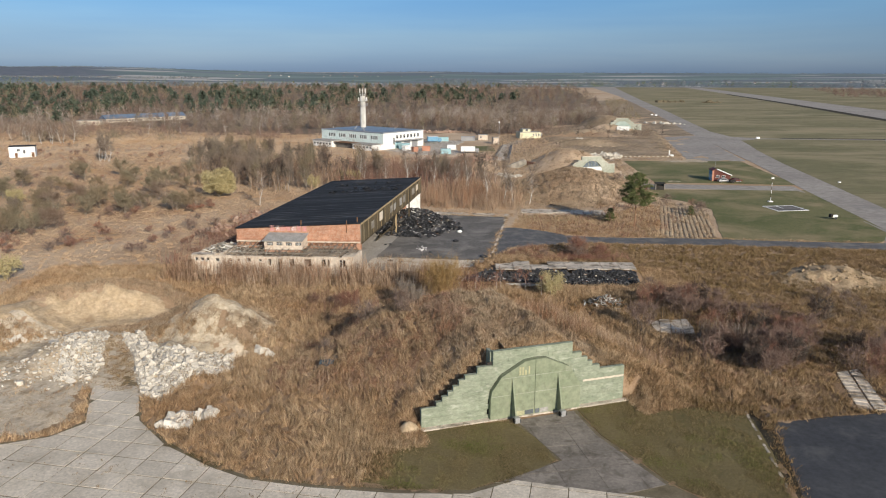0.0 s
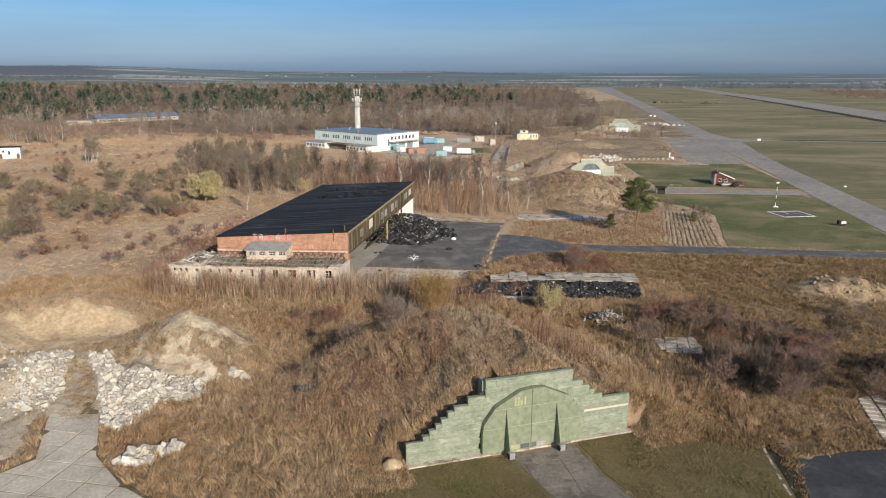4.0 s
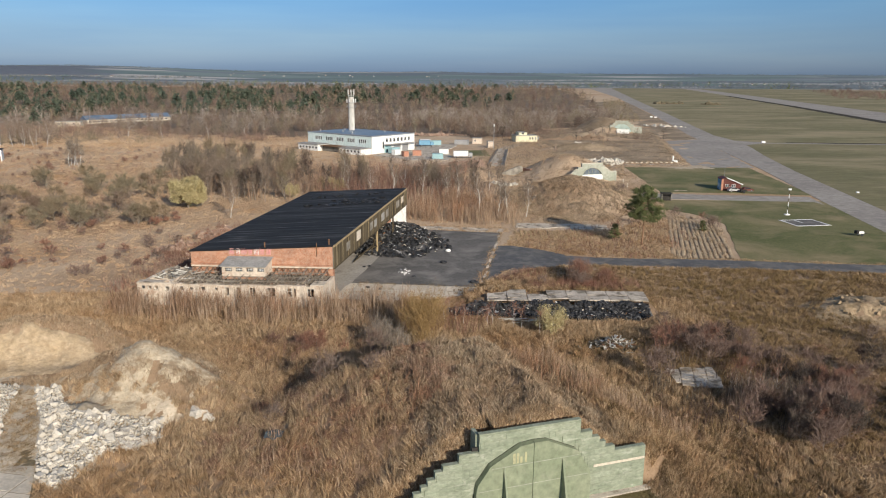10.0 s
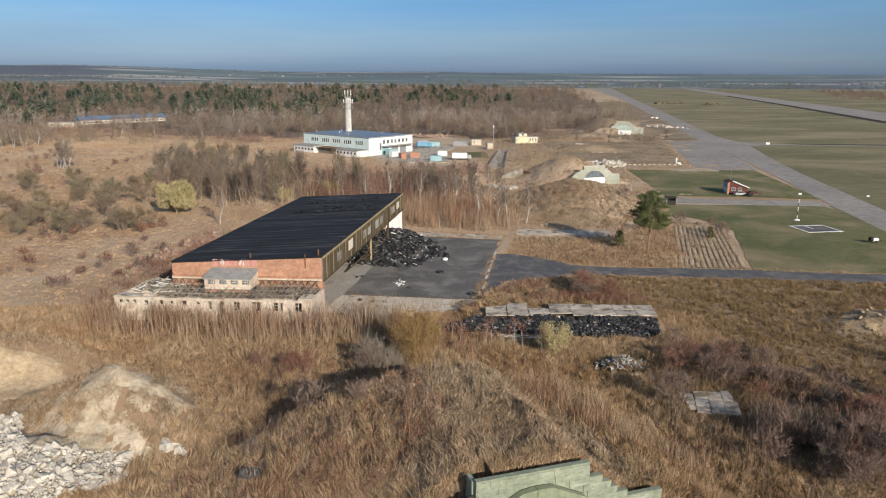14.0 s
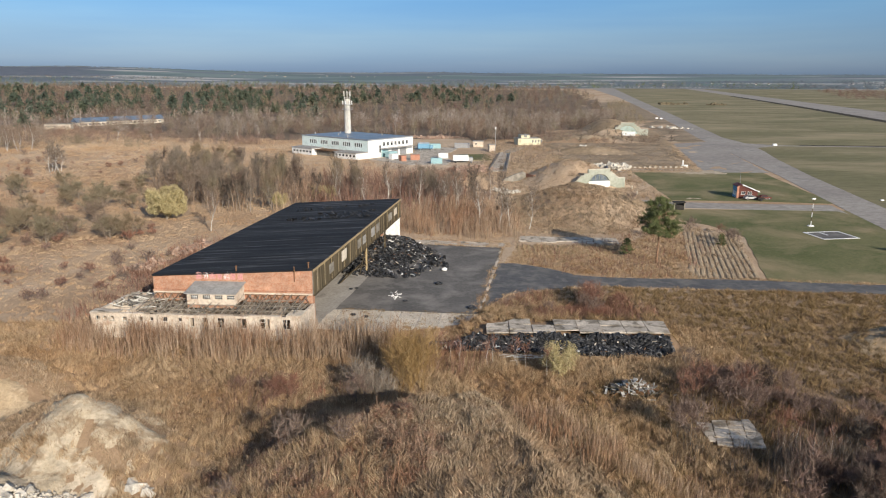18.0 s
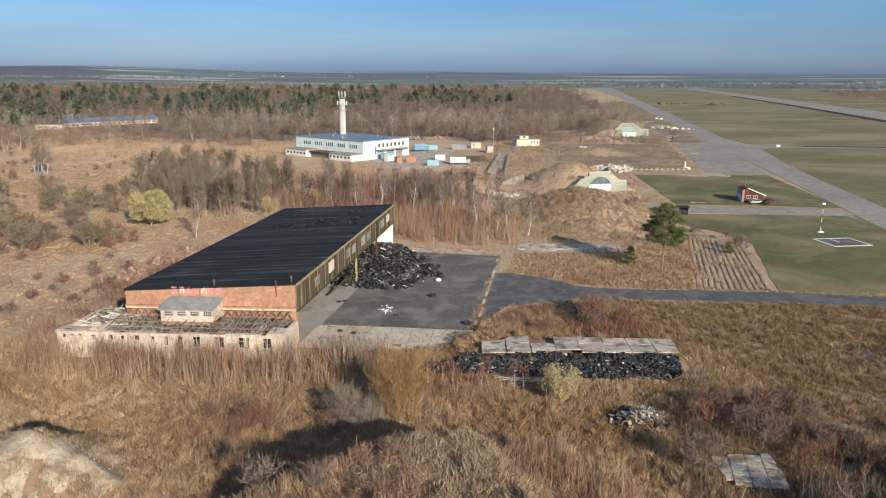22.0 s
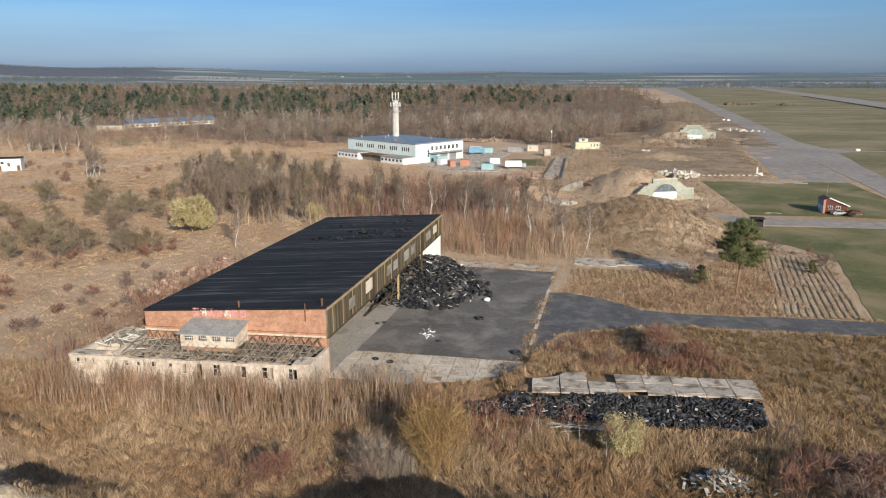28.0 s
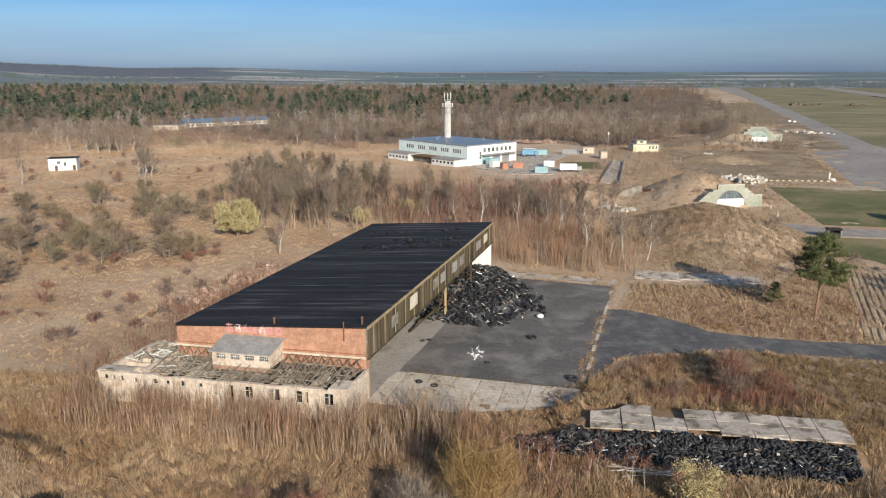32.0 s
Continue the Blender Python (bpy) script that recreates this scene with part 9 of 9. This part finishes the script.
def woods(name, pts, h, twigs, tw, material, label, crown=0.36, low=0.2):
    """Many bare trees as one mass: crossed stems and fans of twigs."""
    n = len(pts)
    hh = h * rng.uniform(0.6, 1.2, n) * (1 + 0.4 * smooth(600, 1500, pts[:, 1]) * (pts[:, 1] < 2000))
    z = land(pts[:, 0], pts[:, 1]) - 0.2
    base = np.column_stack([pts, z])
    V1, F1 = blades(base, np.column_stack([rng.normal(0, 0.05, (n, 2)) * hh[:, None], hh * 0.9]), hh * 0.022)
    k = np.repeat(np.arange(n), twigs)
    f = rng.uniform(low, 0.82, n * twigs)
    H = hh[k]
    a = rng.uniform(0, 6.283, n * twigs)
    rad = H * crown * rng.uniform(0.0, 0.75, n * twigs) * (1.15 - f)
    P = base[k] + np.column_stack([np.cos(a) * rad, np.sin(a) * rad, H * f])
    L = H * rng.uniform(0.10, 0.28, n * twigs)
    D = np.column_stack([np.cos(a) * 0.6 + rng.normal(0, 0.3, n * twigs), np.sin(a) * 0.6 + rng.normal(0, 0.3, n * twigs), rng.uniform(0.5, 1.2, n * twigs)]) * L[:, None]
    V2, F2 = blades(P, D, tw * H / 10 * rng.uniform(0.5, 1.5, n * twigs))
    return stuff(name, np.concatenate([V1, V2]), np.concatenate([F1, F2 + len(V1)]), material, label, "wood")


def conifers(name, pts, h, layers, material, label, low=0.12, wide=0.30, curve=1.0):
    n = len(pts)
    hh = h * rng.uniform(0.6, 1.2, n)
    z = land(pts[:, 0], pts[:, 1])
    k = np.repeat(np.arange(n), layers)
    f = np.tile(np.linspace(0.0, 1.0, layers), n)
    H = hh[k]
    a = rng.uniform(0, 6.283, n * layers)
    L = H * wide * (1.12 - f) ** curve * rng.uniform(0.5, 1.25, n * layers)
    P = np.column_stack([pts[k], z[k] + H * (low + (1 - low) * f)]) + np.column_stack([np.cos(a), np.sin(a), np.zeros(n * layers)]) * (L * 0.25)[:, None]
    D = np.column_stack([np.cos(a) * L, np.sin(a) * L, L * rng.uniform(-0.6, 0.15, n * layers)])
    V, F = blades(P, D, L * 0.6)
    S, SF = blades(np.column_stack([pts, z]), np.column_stack([np.zeros((n, 2)), hh]), hh * 0.04)
    return stuff(name, np.concatenate([V, S]), np.concatenate([F, SF + len(V)]), material, label, "wood")


WOOD = [(-460, 450), (-270, 585), (-150, 470), (-75, 470), (-40, 470), (20, 480), (60, 470), (108, 570), (150, 660), (230, 1090), (330, 1850), (-1500, 1900), (-1000, 700)]
WORKS = [[(-75, 360), (20, 345), (40, 470), (-60, 480)], [(-275, 560), (-190, 560), (-190, 640), (-250, 630)]]


def deep_scatter(n, poly, not_in=()):
    """Denser towards the near edge, as it hides the rest."""
    p = scatter(n * 3, poly, not_in)
    d = np.hypot(p[:, 0], p[:, 1])
    keep = rng.uniform(0, 1, len(p)) < np.clip((620 / d) ** 1.2, 0.1, 1)
    return p[keep][:n]


FRINGE = [(-290, 455), (-244, 434), (-215, 412), (-205, 454), (-188, 476), (-158, 460), (-131, 444), (-114, 464), (-92, 502), (-60, 560), (-22, 592), (10, 530), (30, 480), (70, 480), (120, 600), (60, 660), (-80, 640), (-180, 540), (-260, 540), (-420, 520)]
woods("bare_wood", deep_scatter(4000, WOOD, WORKS), 11.0, 58, 0.19, M_WOOD_TWIG, "wide bare brown wood beyond the works")
woods("bare_wood", deep_scatter(1700, WOOD, WORKS), 10.0, 58, 0.19, M_TWIG_OLIVE, "budding grey-brown trees within the wood")
woods("bare_wood", deep_scatter(1500, WOOD, WORKS), 8.0, 58, 0.2, M_TWIG_BROWN, "brown young growth within the wood")
woods("wood_edge", scatter(90, [(-290, 470), (-244, 440), (-205, 470), (-150, 480), (-114, 474), (-92, 512), (-40, 590), (-80, 620), (-180, 560), (-260, 540), (-420, 520)], WORKS), 12.5, 170, 0.075, M_TWIG_PALE, "tall pale bare trees along the wood's front", 0.42, 0.22)
woods("wood_edge", scatter(150, [(-10, 560), (20, 500), (34, 470), (66, 476), (120, 590), (180, 700), (60, 680), (-30, 640)], WORKS), 12.0, 150, 0.08, M_TWIG_PALE, "tall pale bare trees beyond the yellow hut", 0.4, 0.2)
woods("wood_edge", scatter(230, FRINGE, WORKS, 0.15, 34), 9.0, 110, 0.12, M_TWIG, "tall round-headed bare trees along the wood's front", 0.46, 0.12)
woods("wood_edge", scatter(200, FRINGE, WORKS, 0.1, 26), 6.0, 100, 0.14, M_TWIG_OLIVE, "budding sallows along the wood's front", 0.6, 0.04)
woods("wood_edge", scatter(260, FRINGE, WORKS, 0.1, 30), 5.0, 90, 0.15, M_TWIG_BROWN, "brown bushes along the wood's front", 0.6, 0.04)
# needles lightened towards blue-green: distance haze put into their colour
M_NEEDLE_HAZE = strands("hazed_needles", [(0.0, (0.045, 0.062, 0.048)), (0.5, (0.072, 0.094, 0.072)), (1.0, (0.115, 0.14, 0.105))], big=0.01, tint=(1.25, 1.1, 0.95))
conifers("conifer_wood", np.concatenate([scatter(170, [(-620, 680), (-260, 720), (-120, 680), (-100, 900), (-700, 950)], [], 0.8, 90), scatter(220, [(-1000, 900), (60, 860), (160, 1300), (-1200, 1400)], [], 0.35, 110), scatter(70, [(-430, 590), (-300, 660), (-330, 720), (-520, 680)], [], 0.2, 40), np.array([(-140, 770), (-138, 764), (-144, 774), (-106, 700), (-103, 704), (-279, 546), (-222, 715), (-227, 722), (-216, 720), (-231, 712), (-348, 800), (-333, 806), (-341, 812), (-325, 800), (-305, 860), (-298, 850)])]), 13.5, 130, M_NEEDLE_HAZE, "dark green spruces standing in the bare wood", wide=0.34)
conifers("pine_wood", np.concatenate([scatter(520, [(-700, 720), (-150, 820), (100, 900), (160, 1700), (-1400, 1700)], [], 1.0, 120), scatter(180, [(-1500, 1000), (-700, 800), (-700, 1500), (-1500, 1700)])]), 14.0, 120, M_NEEDLE_HAZE, "rounded green pines in the bare wood", 0.42, 0.34, 0.4)
woods("white_birch_wood", np.concatenate([scatter(70, [(-330, 500), (-200, 590), (-60, 560), (-60, 640), (-300, 640)]), scatter(12, [(-290, 380), (-240, 420), (-260, 500), (-330, 450)]), scatter(60, [(-60, 500), (90, 560), (120, 660), (0, 640)])]), 13.0, 26, 0.16, strands("birch_stems", [(0.0, (0.22, 0.18, 0.15)), (0.5, (0.34, 0.29, 0.25)), (1.0, (0.46, 0.41, 0.37))]), "pale birches at the wood's edge")
woods("scrub", scatter(1300, [(-300, 430), (-180, 450), (-80, 440), (-60, 470), (-150, 500), (-260, 590), (-420, 470)], WORKS, 0.0, 40), 4.5, 36, 0.34, M_TWIG_BROWN, "low brown scrub along the wood", 0.6, 0.05)
for cx_, cy_, r_, n_ in ((-290, 418, 20, 60), (-262, 408, 15, 40), (-228, 426, 14, 34), (-196, 446, 12, 26), (-158, 434, 8, 12), (-100, 447, 9, 14), (-250, 372, 9, 10)):
    p_ = rng.normal(0, 0.5, (n_, 2)) * r_ + [cx_, cy_]
    woods("scrub", p_, 5.5, 90, 0.12, M_TWIG_BROWN if r_ % 2 else M_TWIG_OLIVE, "loose bushes straying from the wood into the meadow", 0.55, 0.05)
woods("scrub", scatter(330, [(20, 352), (46, 350), (70, 395), (60, 450), (100, 470), (140, 560), (110, 560), (60, 470), (34, 440)], [[(48, 440), (66, 440), (66, 460), (48, 460)]], 0.0, 22), 3.6, 36, 0.30, M_TWIG, "bare scrub between the banks", 0.6, 0.05)
woods("scrub", scatter(260, [(130, 545), (178, 640), (260, 1040), (240, 1060), (150, 650), (112, 560)], [], 0.0, 30), 5.5, 34, 0.34, M_TWIG_OLIVE, "scrub beside the taxiway", 0.5, 0.05)
woods("weed_clumps", scatter(800, [(-270, 250), (-130, 150), (-60, 165), (-70, 240), (-100, 330), (-70, 420), (-250, 400)], [], 0.0, 18), 2.0, 30, 0.5, M_TWIG_RED, "dark weed clumps in the meadow", 0.8, 0.02)
woods("scrub", np.concatenate([scatter(40, [(110, 560), (125, 590), (150, 600), (140, 560)]), scatter(50, [(90, 600), (180, 700), (190, 760), (110, 720)]), scatter(24, [(84, 440), (140, 462), (144, 470), (90, 476)])]), 7.0, 40, 0.34, M_TWIG_DARK, "dark trees round the far shelter", 0.5, 0.05)
woods("scrub", scatter(26, [(-272, 556), (-246, 556), (-196, 606), (-200, 620), (-228, 592)]), 7.0, 40, 0.28, M_TWIG, "bare trees before the long sheds", 0.4, 0.1)
stems("sapling_thicket", scatter(150, [(-63, 168), (-55, 203), (-48, 203), (-53, 168)], ROOFS, 0.2, 5), 4, 1.6, 0.09, M_TWIG_RED, "dark red brambles round the brick heaps")
woods("bare_wood", scatter(150, [(18, 455), (46, 470), (96, 560), (120, 640), (60, 600), (10, 520)]), 10.0, 44, 0.24, M_TWIG, "tall bare trees behind the yellow hut", 0.34, 0.2)
woods("bare_wood", scatter(110, [(24, 460), (60, 480), (110, 580), (140, 700), (80, 640), (10, 520)]), 8.0, 44, 0.26, M_TWIG_DARK, "dark bare trees behind the yellow hut", 0.4, 0.1)
woods("red_thicket", scatter(640, [(-44, 250), (20, 246), (26, 290), (12, 312), (-50, 308), (-60, 284)], [], -0.1, 24), 5.0, 46, 0.15, M_TWIG_BROWN, "purple-brown young birch thicket before the works", 0.42, 0.15)
woods("scrub", scatter(240, [(34, 470), (70, 470), (108, 530), (118, 575), (150, 640), (190, 800), (120, 760), (60, 600)], WORKS, 0.0, 26), 6.5, 80, 0.12, M_TWIG_BROWN, "brown scrub west of the far shelter", 0.5, 0.05)
woods("scrub", scatter(60, [(96, 545), (112, 540), (122, 565), (150, 620), (140, 640), (104, 590)], [], 0.0, 20), 7.5, 90, 0.13, M_TWIG_DARK, "dark bushes behind the far shelter", 0.5, 0.04)
woods("scrub", scatter(90, [(66, 420), (110, 425), (140, 470), (150, 500), (104, 505), (70, 470)], [], 0.1, 16), 1.8, 60, 0.16, M_TWIG_BROWN, "low brown weeds between the banks", 0.8, 0.03)
woods("scrub", scatter(160, [(690, 1280), (760, 1200), (1000, 1700), (900, 1800)], [], 0.0, 60), 7.0, 60, 0.5, M_TWIG_BROWN, "brown scrub and spoil beyond the runway", 0.7, 0.03)
# far belts on the plain, distance haze painted into their blue-grey twigs
M_TWIG_HAZE = strands("hazed_tree_mass", [(0.0, (0.105, 0.122, 0.145)), (0.6, (0.15, 0.168, 0.19)), (1.0, (0.21, 0.222, 0.24))], big=0.004, tint=(0.9, 1.05, 0.95))
woods("far_wood", np.concatenate([scatter(900, [(-1600, 2150), (-300, 2050), (300, 2100), (200, 2300), (-1700, 2450)], [], 0.0, 300), scatter(1300, [(-200, 2500), (900, 2250), (2300, 2200), (2400, 2700), (0, 3000)], [], 0.35, 260), scatter(420, [(-1800, 2560), (-900, 2900), (-860, 2960), (-1800, 2640)], [], 0.0, 90), scatter(700, [(300, 2120), (900, 2120), (1900, 2000), (1900, 2200), (500, 2240)], [], 0.0, 160)]), 9.0, 30, 1.6, M_TWIG_HAZE, "dim haze-tinted belts of trees far over the plain", 1.1, 0.02)
woods("hill_wood", np.concatenate([scatter(2300, [(-3600, 3000), (-2200, 3300), (-1500, 3900), (-1400, 4400), (-3700, 4400)]), scatter(700, [(-1300, 4100), (3600, 3900), (3600, 4500), (-1300, 4600)], [], 0.2, 500)]), 6.0, 14, 5.0, M_TWIG_HAZE, "dark haze-tinted wood on the far hills", 0.9, 0.05)
conifers("far_conifers", scatter(500, [(-1700, 2100), (1000, 2050), (1200, 2500), (-2200, 2700)], [], 0.2, 240), 14.0, 16, M_NEEDLE, "far dark conifer belts")

# ---- fallow rows beside the road
M_RIDGE = surface("dry_stubble_ridge", (0.38, 0.28, 0.18), (0.50, 0.39, 0.26), 0.4, 3.0, 0.97, bump=0.6, dist=0.1)
rows_t = thing("fallow_rows", pose(0, 0, 0), "plot of dry ridged rows with pale stubble", "field", kind="structure")
for k in range(12):
    f = k / 11
    a, c = np.array((66.5 + 11 * f, 212.5 - 3.5 * f)), np.array((53.5 + 13.2 * f, 168.2))
    bm = bmesh.new()
    d = (c - a) / np.linalg.norm(c - a)
    s = np.array((-d[1], d[0]))
    n = 14
    ring = []
    for j in range(n + 1):
        p = a + (c - a) * j / n + s * random.uniform(-0.1, 0.1)
        hgt = 0.17 + random.uniform(-0.05, 0.05)
        ring.append([bm.verts.new((p[0] + s[0] * o, p[1] + s[1] * o, z)) for o, z in ((-0.55, -0.1), (-0.25, hgt), (0.25, hgt), (0.55, -0.1))])
    for j in range(n):
        for q in range(3):
            bm.faces.new((ring[j][q], ring[j][q + 1], ring[j + 1][q + 1], ring[j + 1][q]))
    bmesh.ops.recalc_face_normals(bm, faces=bm.faces)
    part("ridge", bm, M_RIDGE, rows_t)
for k in range(20):
    f = k / 19
    x = 21.5 + 23 * f
    part("stake_row", boxes(*[(x + 0.05 * j - 0.12, x + 0.05 * j + 0.12, 188.6 + j * 1.1 - 0.15, 188.6 + j * 1.1 + 0.5, -0.1, 0.28 + random.uniform(-0.08, 0.08)) for j in range(8)]), M_WOOD_TRIM, rows_t)

# ---- far villages
def house_kind(wall, roof, label):
    h = thing("house", pose(0, 0, -400), label, "house", "houses of the far villages")
    part("wall", boxes((-6, 6, -4, 4, -1, 5.0)), wall, h)
    rb = bmesh.new()
    v = [rb.verts.new(p) for p in ((-6.5, -4.6, 5.0), (6.5, -4.6, 5.0), (6.5, 0, 8.8), (-6.5, 0, 8.8), (-6.5, 4.6, 5.0), (6.5, 4.6, 5.0))]
    for f in ((0, 1, 2, 3), (3, 2, 5, 4), (0, 3, 4), (1, 5, 2), (0, 4, 5, 1)):
        rb.faces.new([v[i] for i in f])
    bmesh.ops.recalc_face_normals(rb, faces=rb.faces)
    part("roof", rb, roof, h)
    return h


houses = [house_kind(M_TOWER, M_TILE, "far pale village house with red tile roof"), house_kind(M_GREY_ROOF, M_TILE, "far grey village house with red tile roof"), house_kind(M_CONC_OLD, M_GREY_ROOF, "far pale village house with grey roof")]
vill = np.concatenate([scatter(110, [(-1760, 2640), (-1560, 2740), (-1250, 2860), (-900, 2960), (-900, 3010), (-1260, 2920), (-1560, 2800), (-1780, 2700)]), scatter(22, [(-900, 3200), (100, 3300), (100, 3500), (-900, 3500)]), scatter(80, [(300, 2350), (2000, 2250), (2000, 2700), (300, 2800)]), scatter(10, [(1000, 2130), (1500, 2110), (1500, 2160), (1000, 2170)])])
plant(houses, vill, 0.28, 0.52)
